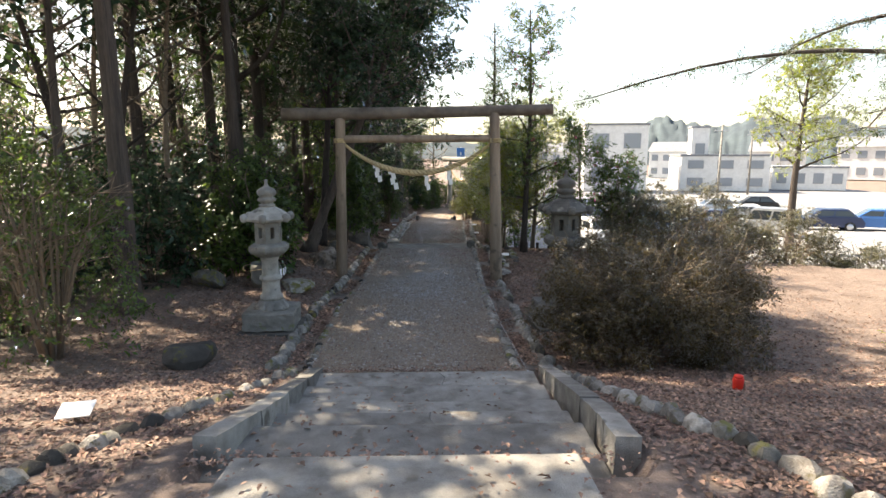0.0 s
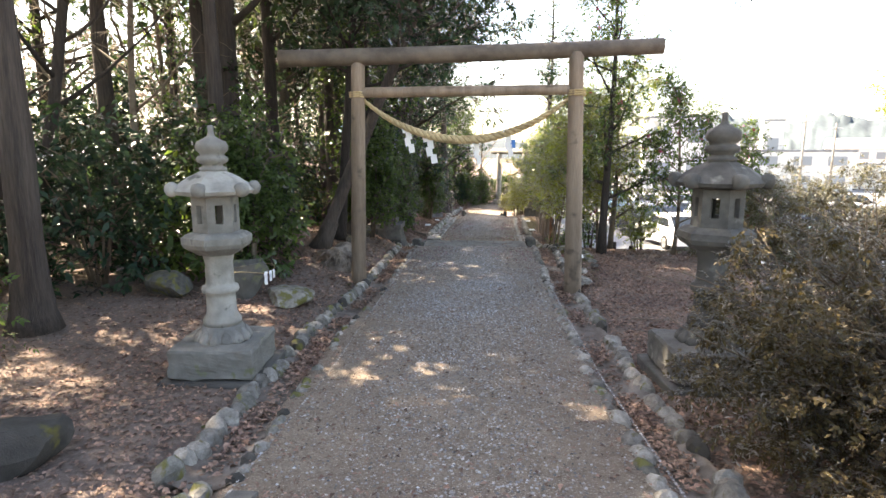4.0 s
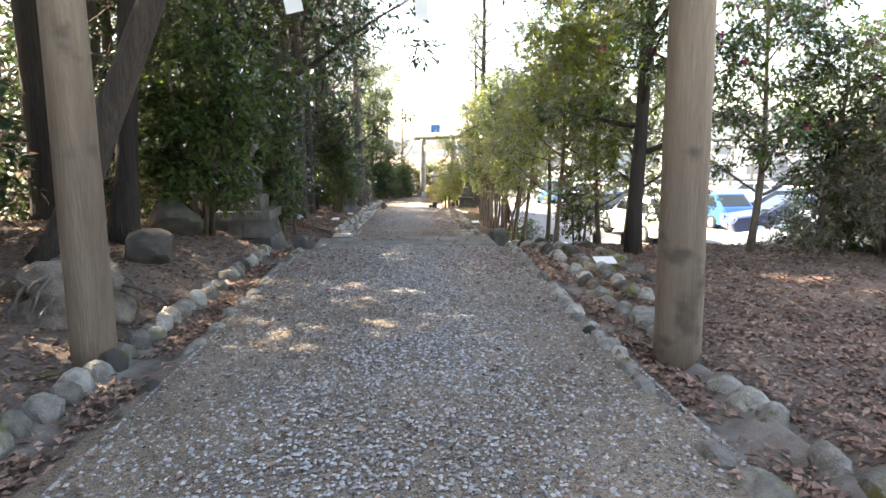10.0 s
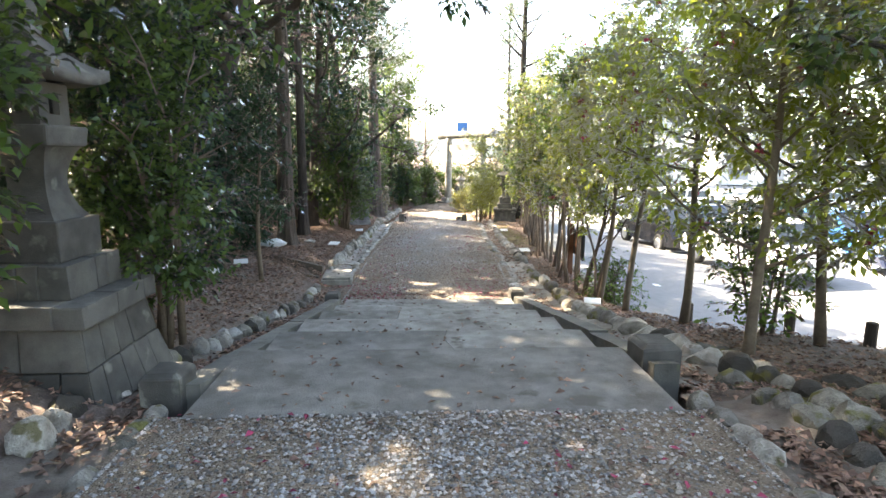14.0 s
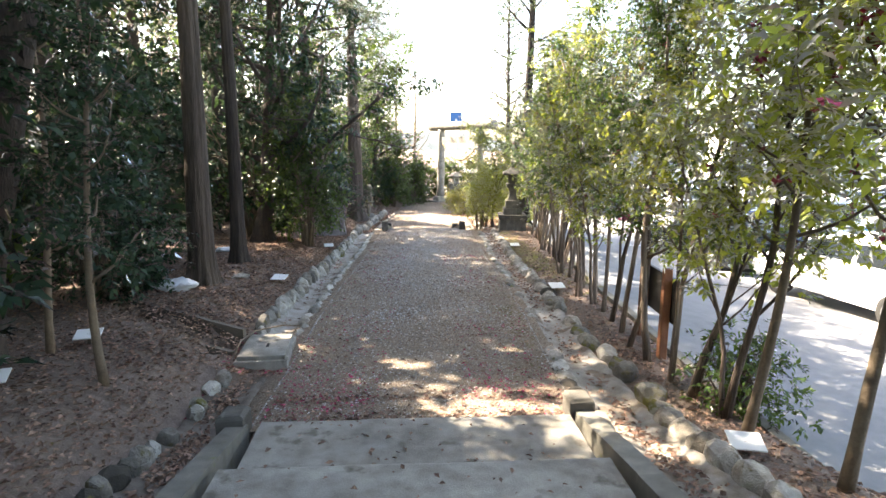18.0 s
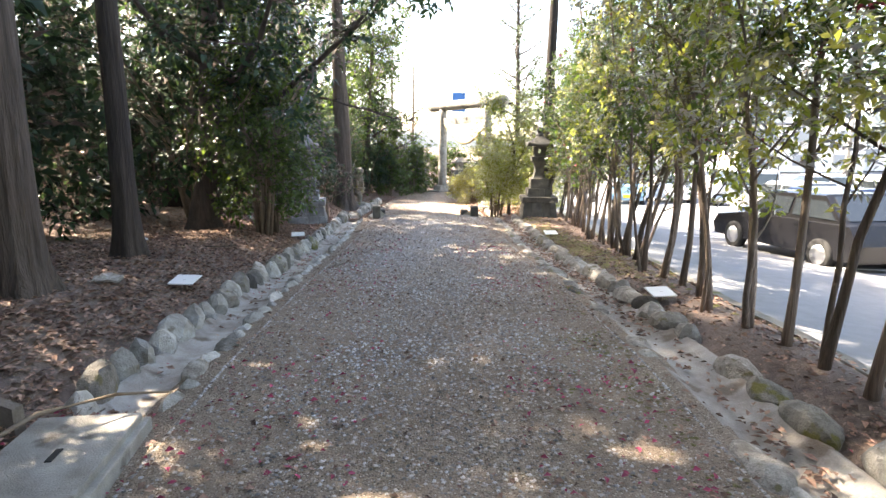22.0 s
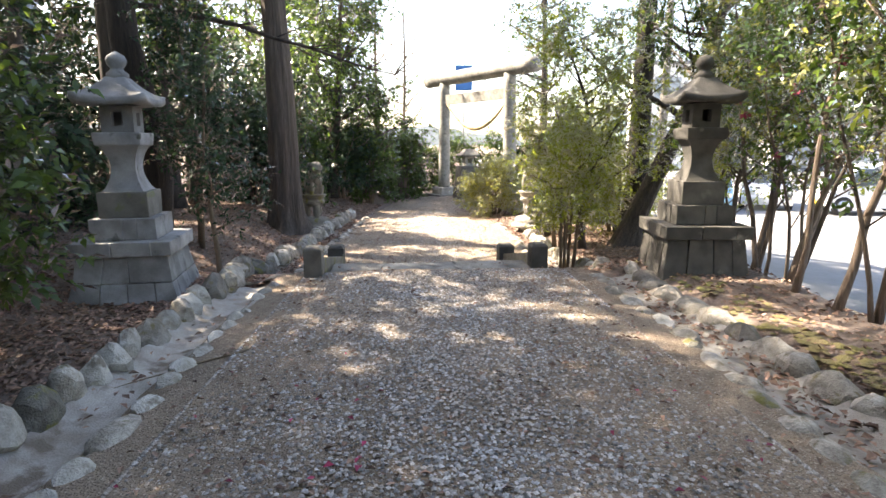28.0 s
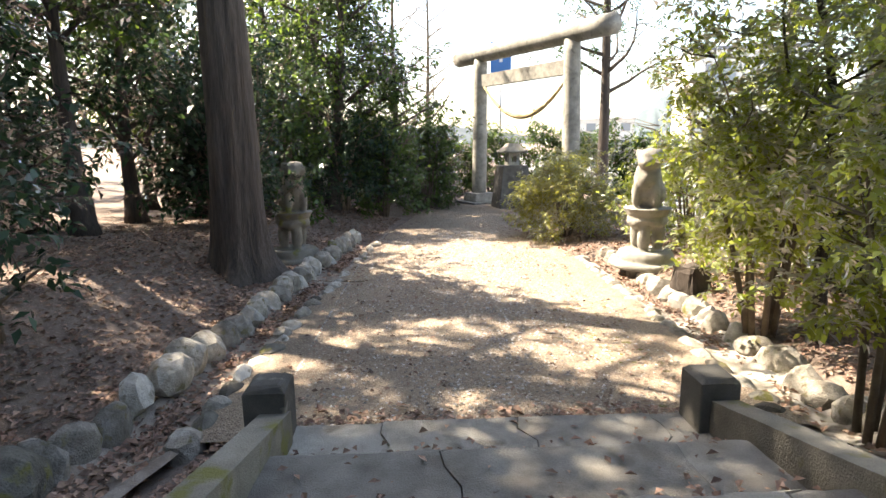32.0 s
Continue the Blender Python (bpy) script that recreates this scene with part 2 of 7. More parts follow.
M = {
    "soil": mat("leaf_litter_soil", (0.20, 0.152, 0.125), 0.95, 0.8, 14, 110, 0.45, (0.105, 0.078, 0.064), spots=((0.27, 0.20, 0.165), 38, 0.58)),
    "brown_gravel": gravel_mat("brown_gravel_bed", ((0.38, 0.295, 0.215), (0.26, 0.195, 0.145), (0.11, 0.088, 0.07), (0.33, 0.262, 0.20), (0.52, 0.45, 0.37)), 0.0135, 1.0),
    "gutter_dirt": mat("silted_gutter", (0.27, 0.235, 0.20), 0.95, 0.5, 8, 100, 0.3, (0.14, 0.11, 0.09), mix_scale=2.0),
    "moss_soil": mat("mossy_soil", (0.13, 0.125, 0.04), 0.95, 0.7, 5, 90, 0.35, (0.16, 0.125, 0.07), mix_scale=2.2),
    # stained stone whose dark base also holds the shade on lanterns and posts
    "stained": mat("stained_shaded_granite", (0.13, 0.122, 0.108), 0.85, 0.35, 7, 160, 0.25, (0.06, 0.056, 0.05), spots=((0.22, 0.21, 0.18), 5, 0.62)),
    # granite again, with pale bluish skylight put into its colour
    "skylit_granite": mat("lit_granite", (0.33, 0.33, 0.33), 0.85, 0.4, 6, 120, 0.25, (0.17, 0.165, 0.16), mix_scale=2.4, spots=((0.10, 0.10, 0.09), 8, 0.64)),
    "pebble": mat("pebbles", (0.35, 0.345, 0.34), 0.75, 0.2, 20, 150, 0.68, (0.27, 0.225, 0.185), islands=True, mix_scale=0.8),
    "concrete": mat("old_concrete", (0.31, 0.295, 0.265), 0.92, 0.5, 7, 120, 0.3, (0.17, 0.155, 0.135), mix_scale=1.6, spots=((0.14, 0.125, 0.105), 4, 0.60)),
    "gutter": mat("gutter_mortar", (0.36, 0.34, 0.31), 0.92, 0.5, 9, 100, 0.25, (0.22, 0.19, 0.16), mix_scale=2.5, spots=((0.17, 0.135, 0.105), 4, 0.56)),
    "granite": mat("weathered_granite", (0.33, 0.315, 0.28), 0.85, 0.4, 7, 160, 0.3, (0.18, 0.17, 0.15), spots=((0.14, 0.14, 0.12), 9, 0.62)),
    "dark_granite": mat("dark_granite", (0.20, 0.19, 0.165), 0.85, 0.35, 7, 160, 0.25, (0.11, 0.105, 0.09), spots=((0.16, 0.17, 0.09), 6, 0.62)),
    "mossy": mat("mossy_kerb", (0.27, 0.25, 0.21), 0.92, 0.5, 6, 110, 0.25, (0.15, 0.135, 0.11), spots=((0.17, 0.16, 0.05), 4, 0.58)),
    "cobble": mat("river_cobble", (0.36, 0.335, 0.295), 0.88, 0.7, 16, 90, 0.42, (0.17, 0.15, 0.125), mix_scale=7.0, spots=((0.15, 0.13, 0.07), 11, 0.60)),
    "cobble_moss": mat("mossy_cobble", (0.25, 0.235, 0.20), 0.88, 0.7, 14, 90, 0.4, (0.13, 0.12, 0.10), mix_scale=7.0, spots=((0.15, 0.14, 0.045), 8, 0.53)),
    "cobble_pale": mat("pale_lime_cobble", (0.47, 0.455, 0.42), 0.9, 0.7, 16, 90, 0.3, (0.28, 0.26, 0.225), mix_scale=6.0, spots=((0.20, 0.175, 0.14), 9, 0.60)),
    "log": mat("weathered_log", (0.29, 0.22, 0.16), 0.75, 0.6, 6, 70, 0.3, (0.15, 0.108, 0.076), stretch=(1, 1, 0.1), spots=((0.11, 0.085, 0.06), 3, 0.62)),
    "beam": mat("dark_weathered_beam", (0.20, 0.165, 0.13), 0.75, 0.4, 5, 70, 0.25, (0.10, 0.08, 0.065)),
    "bark": mat("cedar_bark", (0.085, 0.067, 0.055), 0.95, 1.0, 32, 110, 0.5, (0.042, 0.034, 0.03), stretch=(1, 1, 0.07), mix_scale=6.0),
    "bark_pale": mat("pale_bark", (0.23, 0.18, 0.145), 0.92, 1.0, 32, 110, 0.5, (0.10, 0.076, 0.06), stretch=(1, 1, 0.07), mix_scale=6.0),
    "twig": mat("smooth_branch", (0.20, 0.155, 0.11), 0.8, 0.3, 12, 60, 0.3, (0.12, 0.09, 0.065)),
    "dead_wood": mat("dead_grey_wood", (0.24, 0.20, 0.165), 0.92, 1.0, 9, 60, 0.35, (0.085, 0.068, 0.056), mix_scale=4.0),
    "rope": mat("straw_rope", (0.50, 0.39, 0.22), 0.9, 0.6, 20, 160, 0.25, (0.34, 0.25, 0.13)),
    "paper": plain("white_paper", (0.82, 0.82, 0.80), 0.8),
    "asphalt": mat("pale_asphalt", (0.30, 0.30, 0.305), 0.9, 0.25, 6, 200, 0.15, (0.24, 0.24, 0.245), mix_scale=0.4),
    "litter": mat("dry_leaves", (0.30, 0.195, 0.14), 0.75, 0.1, 20, 60, 0.62, (0.17, 0.098, 0.075), islands=True),
    "petal": mat("pink_petals", (0.42, 0.05, 0.12), 0.6, 0.05, 20, 60, 0.45, (0.22, 0.035, 0.06), islands=True),
    "camellia": leafy("camellia_leaves", (0.032, 0.062, 0.026), (0.10, 0.16, 0.05), (0.34, 0.50, 0.07), 0.22, 0.32, 1.34),
    "dark_leaf": leafy("dark_evergreen_leaves", (0.018, 0.038, 0.028), (0.06, 0.10, 0.06), (0.16, 0.28, 0.08), 0.24, 0.2, 1.22),
    "bright_leaf": leafy("bright_green_leaves", (0.10, 0.15, 0.03), (0.28, 0.32, 0.07), (0.74, 0.80, 0.12), 0.4, 0.58),
    "yellow_leaf": leafy("yellow_green_leaves", (0.16, 0.18, 0.035), (0.38, 0.36, 0.09), (0.80, 0.78, 0.2), 0.4, 0.58),
    "azalea": leafy("azalea_leaves", (0.034, 0.027, 0.018), (0.12, 0.09, 0.038), (0.34, 0.26, 0.075), 0.5, 0.26, 1.2),
    "azalea_grey": leafy("grey_azalea_leaves", (0.055, 0.06, 0.035), (0.17, 0.15, 0.075), (0.38, 0.34, 0.12), 0.45, 0.35),
    "cedar_leaf": leafy("cedar_needles", (0.026, 0.05, 0.024), (0.08, 0.115, 0.04), (0.2, 0.28, 0.07), 0.5, 0.25, 1.15),
}


# ---- building helpers ----
def link_mesh(name, verts, faces, material, parent=None, label="", smooth=False):
    me = bpy.data.meshes.new(name)
    me.from_pydata([tuple(v) for v in verts], [], [tuple(f) for f in faces])
    me.materials.append(material)
    if smooth:
        me.polygons.foreach_set("use_smooth", [True] * len(me.polygons))
    me.update()
    ob = new(name, me)
    if parent:
        ob.parent = parent
    if label:
        ob["label"] = label
    return ob


def part(name, bm, material, parent=None, label="", smooth=False):
    me = bpy.data.meshes.new(name)
    bmesh.ops.recalc_face_normals(bm, faces=bm.faces)
    for f in bm.faces:
        f.smooth = smooth
    bm.to_mesh(me)
    bm.free()
    me.materials.append(material)
    ob = new(name, me)
    if parent:
        ob.parent = parent
    if label:
        ob["label"] = label
    return ob


def thing(name, x, y, z, rz=0.0):
    ob = new(name)
    ob.empty_display_size = 0.2
    ob.matrix_basis = pose(x, y, z, 0, 0, rz)
    return ob


def block(w, d, h, z=0.0, x=0.0, y=0.0, bevel=0.012, top=1.0, jitter=0.0, seed=0):
    """A worn block: base w by d, height h, its top scaled by top, edges bevelled."""
    bm = bmesh.new()
    bmesh.ops.create_cube(bm, size=1)
    for v in bm.verts:
        s = top if v.co.z > 0 else 1.0
        v.co = Vector((v.co.x * w * s + x, v.co.y * d * s + y, (v.co.z + 0.5) * h + z))
    if bevel:
        bmesh.ops.bevel(bm, geom=bm.edges[:], offset=bevel, segments=2, profile=0.6, affect="EDGES")
    if jitter:
        r = random.Random(seed)
        for v in bm.verts:
            v.co += Vector((r.uniform(-1, 1), r.uniform(-1, 1), r.uniform(-1, 1))) * jitter
    return bm


def lathe(profile, n=24, x=0.0, y=0.0):
    """A turned solid from (radius, height) pairs."""
    bm = bmesh.new()
    rings = []
    for r, z in profile:
        rings.append([bm.verts.new((x + r * math.cos(2 * math.pi * (k + 0.5) / n), y + r * math.sin(2 * math.pi * (k + 0.5) / n), z)) for k in range(n)])
    for a, b in zip(rings, rings[1:]):
        for k in range(n):
            bm.faces.new((a[k], a[(k + 1) % n], b[(k + 1) % n], b[k]))
    bm.faces.new(rings[0][::-1])
    bm.faces.new(rings[-1])
    return bm


def tube_data(points, radii, sides=7, wobble=0.0, seed=0):
    """Vertices and faces of a tapered tube along points."""
    pts = [Vector(p) for p in points]
    r = random.Random(seed)
    verts, faces = [], []
    for i, p in enumerate(pts):
        way = (pts[min(i + 1, len(pts) - 1)] - pts[max(i - 1, 0)]).normalized()
        a = way.orthogonal().normalized()
        if abs(way.z) > 0.5:
            a = way.cross(Vector((0, 1, 0))).normalized()
        b = way.cross(a)
        for k in range(sides):
            w = 2 * math.pi * k / sides
            q = radii[i] * (1 + r.uniform(-wobble, wobble))
            verts.append(p + (a * math.cos(w) + b * math.sin(w)) * q)
    for i in range(len(pts) - 1):
        for k in range(sides):
            k2 = (k + 1) % sides
            faces.append((i * sides + k, i * sides + k2, (i + 1) * sides + k2, (i + 1) * sides + k))
    faces.append(tuple(range(sides))[::-1])
    faces.append(tuple((len(pts) - 1) * sides + k for k in range(sides)))
    return verts, faces


def join_data(pieces):
    verts, faces = [], []
    for v, f in pieces:
        o = len(verts)
        verts += v
        faces += [tuple(i + o for i in q) for q in f]
    return verts, faces


def leaves_mesh(name, centres, count, size, material, spread, seed, droop=0.3, wide=0.45):
    """One mesh of folded leaves on short sprays gathered in clumps: centres is an (n, 4) array of x, y, z, clump radius."""
    if size >= 0.1 and count > 6000:      # large leaves of the background crowns: fewer and broader
        count, size = int(count * 0.56), size * 1.28
    rng = np.random.default_rng(seed)
    c = np.asarray(centres, float)
    per = 1 if wide > 0.8 else 7
    ns = max(1, count // per)
    count = ns * per
    pick = rng.integers(0, len(c), ns)
    off = rng.normal(size=(ns, 3))
    off /= np.linalg.norm(off, axis=1)[:, None] + 1e-9
    off *= (rng.random(ns) ** 0.55)[:, None] * c[pick, 3][:, None] * spread
    off[:, 2] *= 0.75
    root = c[pick, :3] + off
    unit = off / (c[pick, 3][:, None] + 1e-9)
    axis = unit + rng.normal(size=(ns, 3)) * 0.5
    axis[:, 2] -= droop
    axis /= np.linalg.norm(axis, axis=1)[:, None] + 1e-9
    face = rng.normal(size=(ns, 3)) * 0.38 + unit * 0.35 + (0, 0, 1)
    side = np.cross(axis, face)
    side /= np.linalg.norm(side, axis=1)[:, None] + 1e-9
    k = np.arange(per)
    sgn = np.where(k % 2 == 0, 1.0, -1.0) * np.where(k == per - 1, 0.15, 1.0)
    along = (k / max(1, per - 1)) * size * per * 0.2
    p = root[:, None] + axis[:, None] * along[None, :, None] + rng.normal(size=(ns, per, 3)) * size * 0.08
    way = axis[:, None] * 0.62 + side[:, None] * sgn[None, :, None] * 0.75 + rng.normal(size=(ns, per, 3)) * 0.24
    way = (way / (np.linalg.norm(way, axis=2)[..., None] + 1e-9)).reshape(-1, 3)
    p = p.reshape(-1, 3)
    up = (face[:, None] + rng.normal(size=(ns, per, 3)) * 0.3).reshape(-1, 3)
    side = np.cross(way, up)
    side /= np.linalg.norm(side, axis=1)[:, None] + 1e-9
    nor = np.cross(side, way)
    s = size * rng.uniform(0.6, 1.25, count)[:, None]
    v = np.empty((count, 4, 3))
    v[:, 0] = p
    v[:, 1] = p + way * s * 0.45 + side * s * wide * 0.5 + nor * s * 0.10
    v[:, 2] = p + way * s - nor * s * 0.12
    v[:, 3] = p + way * s * 0.45 - side * s * wide * 0.5 + nor * s * 0.10
    me = bpy.data.meshes.new(name)
    me.vertices.add(count * 4)
    me.vertices.foreach_set("co", v.astype(np.float32).ravel())
    me.loops.add(count * 4)
    me.loops.foreach_set("vertex_index", np.arange(count * 4, dtype=np.int32))
    me.polygons.add(count)
    me.polygons.foreach_set("loop_start", np.arange(0, count * 4, 4, dtype=np.int32))
    me.polygons.foreach_set("loop_total", np.full(count, 4, dtype=np.int32))
    me.materials.append(material)
    me.update(calc_edges=True)
    return me


# ---- lie of the land ----
GY = np.array([-60, -8, -4, -0.7, 3, 5.5, 10, 14, 20, 21.5, 23, 25.5, 28, 30, 33.85, 35.5, 42, 51, 80, 400], float)
GZ = np.array([2.4, 1.75, 1.6, 1.25, 0.3, 0.1, 0.05, 0.05, -1.0, -1.02, -0.98, -1.05, -1.22, -1.3, -1.365, -1.75, -1.92, -2.12, -2.4, -2.4], float)


def base_z(y):
    return float(np.interp(y, GY, GZ))


def mid_x(y):
    return float(np.interp(y, [-60, 8, 20, 34, 42, 60], [0.0, 0.0, 0.2, 0.72, 0.75, 2.8]))


def lot_edge(y):
    return float(np.interp(y, [-60, 10, 13.4, 14.4, 15, 16.6, 17.4, 18.2, 21.7, 25, 31, 45, 60], [26, 17, 10.0, 5.7, 4.9, 4.3, 3.65, 3.38, 3.42, 3.6, 4.3, 5.6, 8.0]))


def lot_z(y):
    return float(np.interp(y, [-60, 10, 24, 27, 32, 40, 60, 400], [-1.5, -1.25, -1.2, -1.3, -1.55, -1.85, -2.3, -2.6]))


def lot_h(x, y):
    """The car park falls away from the path."""
    return lot_z(y) - 0.09 * max(0.0, min(4.5, x - lot_edge(y)))


def smooth01(v):
    v = max(0.0, min(1.0, v))
    return v * v * (3 - 2 * v)


def land(x, y):
    z = base_z(y)
    dx = x - mid_x(y)
    if dx < -1.6:
        rise = float(np.interp(y, [-60, 6, 11, 14, 17, 21, 26, 31, 36, 40, 46, 60], [0.0, 0.05, 0.35, 0.45, 0.6, 0.4, 0.38, 0.3, 0.45, 0.5, 0.3, 0.2]))
        near = float(np.interp(y, [29, 31.5, 34.6, 36.5, 42, 46], [1.6, 3.1, 3.1, 2.5, 2.4, 1.6]))
        z += rise * smooth01((-dx - near) / 1.6) + 0.25 * smooth01((-dx - 5) / 12)
    elif dx > 1.6:
        rise = float(np.interp(y, [-60, 12, 15, 18, 21, 30, 36, 44], [0.0, 0.0, 0.0, 0.06, 0.04, 0.06, 0.12, 0.1]))
        z += rise * smooth01((dx - 1.6) / 0.8)
        e = lot_edge(y)
        wd_ = float(np.interp(y, [12.5, 14.2, 16], [4.0, 1.0, 0.45]))
        k = smooth01((x - (e - wd_)) / wd_)
        z = z * (1 - k) + (lot_h(x, y) - 0.03) * k
    if abs(dx) > 1.6:
        z += 0.045 * noise.noise((x * 0.9, y * 0.9, 3.0)) * min(1.0, (abs(dx) - 1.6))
    return z


def grid(name, xs, ys, height, material):
    verts = [(x, y, height(x, y)) for y in ys for x in xs]
    n = len(xs)
    faces = [(j * n + i, j * n + i + 1, (j + 1) * n + i + 1, (j + 1) * n + i) for j in range(len(ys) - 1) for i in range(n - 1)]
    return link_mesh(name, verts, faces, material, smooth=True)


def span(a, b, step):
    return list(np.linspace(a, b, max(2, int(round((b - a) / step)) + 1)))


def steps_hole(x, y):
    """The ground is dug out below the three flights of steps."""
    dx = x - mid_x(y)
    for y0, y1, lo, hi in ((-0.8, 2.78, -1.34, 1.56), (14.0, 20.0, -1.45, 1.5), (33.8, 35.5, -1.28, 1.2)):
        if y0 < y < y1 and lo < dx < hi:
            return 0.3
    return 0.0


def drain_dip(x, y):
    """The ground is dug out along the open drain channel."""
    u = (-1.82 - x) / 1.38
    return 0.24 if 0.0 < u < 1.02 and abs(y - (21.85 + 0.55 * u)) < 0.21 else 0.0


# the gutters: centre line x over y, and their stretch
LIN_Y, LIN_X = [3, 5, 7, 9, 12, 14.2], [-1.45, -1.55, -1.6, -1.45, -1.4, -1.38]
RIN_Y, RIN_X = [3, 6, 9, 12, 14.5], [1.3, 1.32, 1.38, 1.5, 1.6]
LB_Y, LB_X = [21.8, 24, 27.7, 31.2, 33.4], [-1.3, -1.22, -1.14, -1.06, -0.98]
RB_Y, RB_X = [21.4, 24, 27, 29.4, 31, 33.6], [1.78, 1.88, 2.02, 2.18, 2.3, 2.4]
LC_Y, LC_X = [33.6, 35.5, 37.5, 40, 43], [-1.1, -1.15, -1.05, -0.85, -0.6]
RC_Y, RC_X = [34.0, 36.5, 39, 41], [2.35, 2.5, 2.65, 2.75]
GUTTERS = (([x - 0.22 for x in LIN_X], LIN_Y, 3.2, 14.2), ([x + 0.24 for x in RIN_X], RIN_Y, 3.2, 14.4), ([-1.62, -1.62], [14.3, 20.6], 14.3, 21.2), ([1.95, 2.05], [14.6, 21.4], 14.6, 21.5),
           ([x - 0.23 for x in LB_X], LB_Y, 22.4, 33.5), ([x + 0.24 for x in RB_X], RB_Y, 21.4, 33.6), ([x - 0.2 for x in LC_X], LC_Y, 33.6, 43.0), ([x + 0.15 for x in RC_X], RC_Y, 34.0, 41.0))


def gutter_dip(x, y):
    """The ground is dug out along the gutters."""
    dip = 0.0
    for gx, gy, y0, y1 in GUTTERS:
        if y0 <= y <= y1:
            dip = max(dip, 0.11 * (1 - smooth01((abs(x - float(np.interp(y, gy, gx))) - 0.26) / 0.2)))
    return dip


def soil_z(x, y):
    """Top of the soil beside the path."""
    return land(x, y) - 0.015 - gutter_dip(x, y)


xs = [-400, -150, -70, -40, -28, -20] + span(-16, -8, 0.6) + span(-7.6, 7.2, 0.2) + span(7.8, 18, 0.7) + [21, 26, 34, 48, 80, 160, 400]
ys = [-60, -40, -25, -15] + span(-10, 52, 0.25) + [53, 55, 58, 62, 68, 76, 90, 120, 180, 280, 400, 900]
ground = tagged(grid("ground", xs, ys, lambda x, y: soil_z(x, y) - steps_hole(x, y) - drain_dip(x, y), M["soil"]), "brown soil covered with dead leaves under trees", "ground", kind="structure")


EDGE_Y = [2.9] + LIN_Y[1:-1] + [14.2] + [20.0] + LB_Y + LC_Y[1:] + [53.0]
EDGE_L = [-1.42] + LIN_X[1:-1] + [-1.36] + [-1.28] + LB_X + [x + 0.05 for x in LC_X[1:]] + [1.0]
EDGE_RY = RIN_Y + [20.0] + RB_Y + RC_Y[1:] + [53.0]
EDGE_R = RIN_X + [1.62] + RB_X + [x - 0.08 for x in RC_X[1:]] + [4.2]


def path_sheet(name, y0, y1, material, lift=0.006, step=0.2):
    """A gravel sheet between the inner rows of stones, slightly crowned, its edges running down under them."""
    verts, faces, n = [], [], 16
    rows = span(y0, y1, step)
    for y in rows:
        a = float(np.interp(y, EDGE_Y, EDGE_L)) + 0.07 * noise.noise((y * 1.7, 1.0, 0.0))
        b = float(np.interp(y, EDGE_RY, EDGE_R)) + 0.07 * noise.noise((y * 1.7, 9.0, 0.0))
        for i in range(n):
            x = a + (b - a) * (i - 1) / (n - 3) if 0 < i < n - 1 else (a - 0.17 if i == 0 else b + 0.17)
            crown = 0.02 * math.sin(math.pi * i / (n - 1)) - (0.085 if i in (0, n - 1) else 0)
            verts.append((x, y, base_z(y) + lift + crown + 0.012 * noise.noise((x * 1.7, y * 1.7, 0))))
    for j in range(len(rows) - 1):
        for i in range(n - 1):
            faces.append((j * n + i, j * n + i + 1, (j + 1) * n + i + 1, (j + 1) * n + i))
    return link_mesh(name, verts, faces, material, smooth=True)


for k, (y0, y1) in enumerate(((2.8, 14.02), (19.98, 33.82), (35.48, 52.0))):
    ob = path_sheet("path_%d" % (k + 1), y0, y1, M["brown_gravel"])
    tagged(ob, "gravel footpath of grey pebbles trodden into brown earth", "path", kind="structure")

# parking lot
lx = [0.0, 0.4, 1.5, 4.5, 10, 25, 60]
ly = span(12, 18, 0.3) + span(19, 60, 1.0) + [70, 90, 130]
verts, faces = [], []
for y in ly:
    for q in lx:
        x = lot_edge(y) + q
        verts.append((x, y, lot_h(x, y) + 0.01))
n = len(lx)
faces = [(j * n + i, j * n + i + 1, (j + 1) * n + i + 1, (j + 1) * n + i) for j in range(len(ly) - 1) for i in range(n - 1)]
tagged(link_mesh("road", verts, faces, M["asphalt"]), "sunlit pale grey asphalt of a car park", "road", kind="structure")


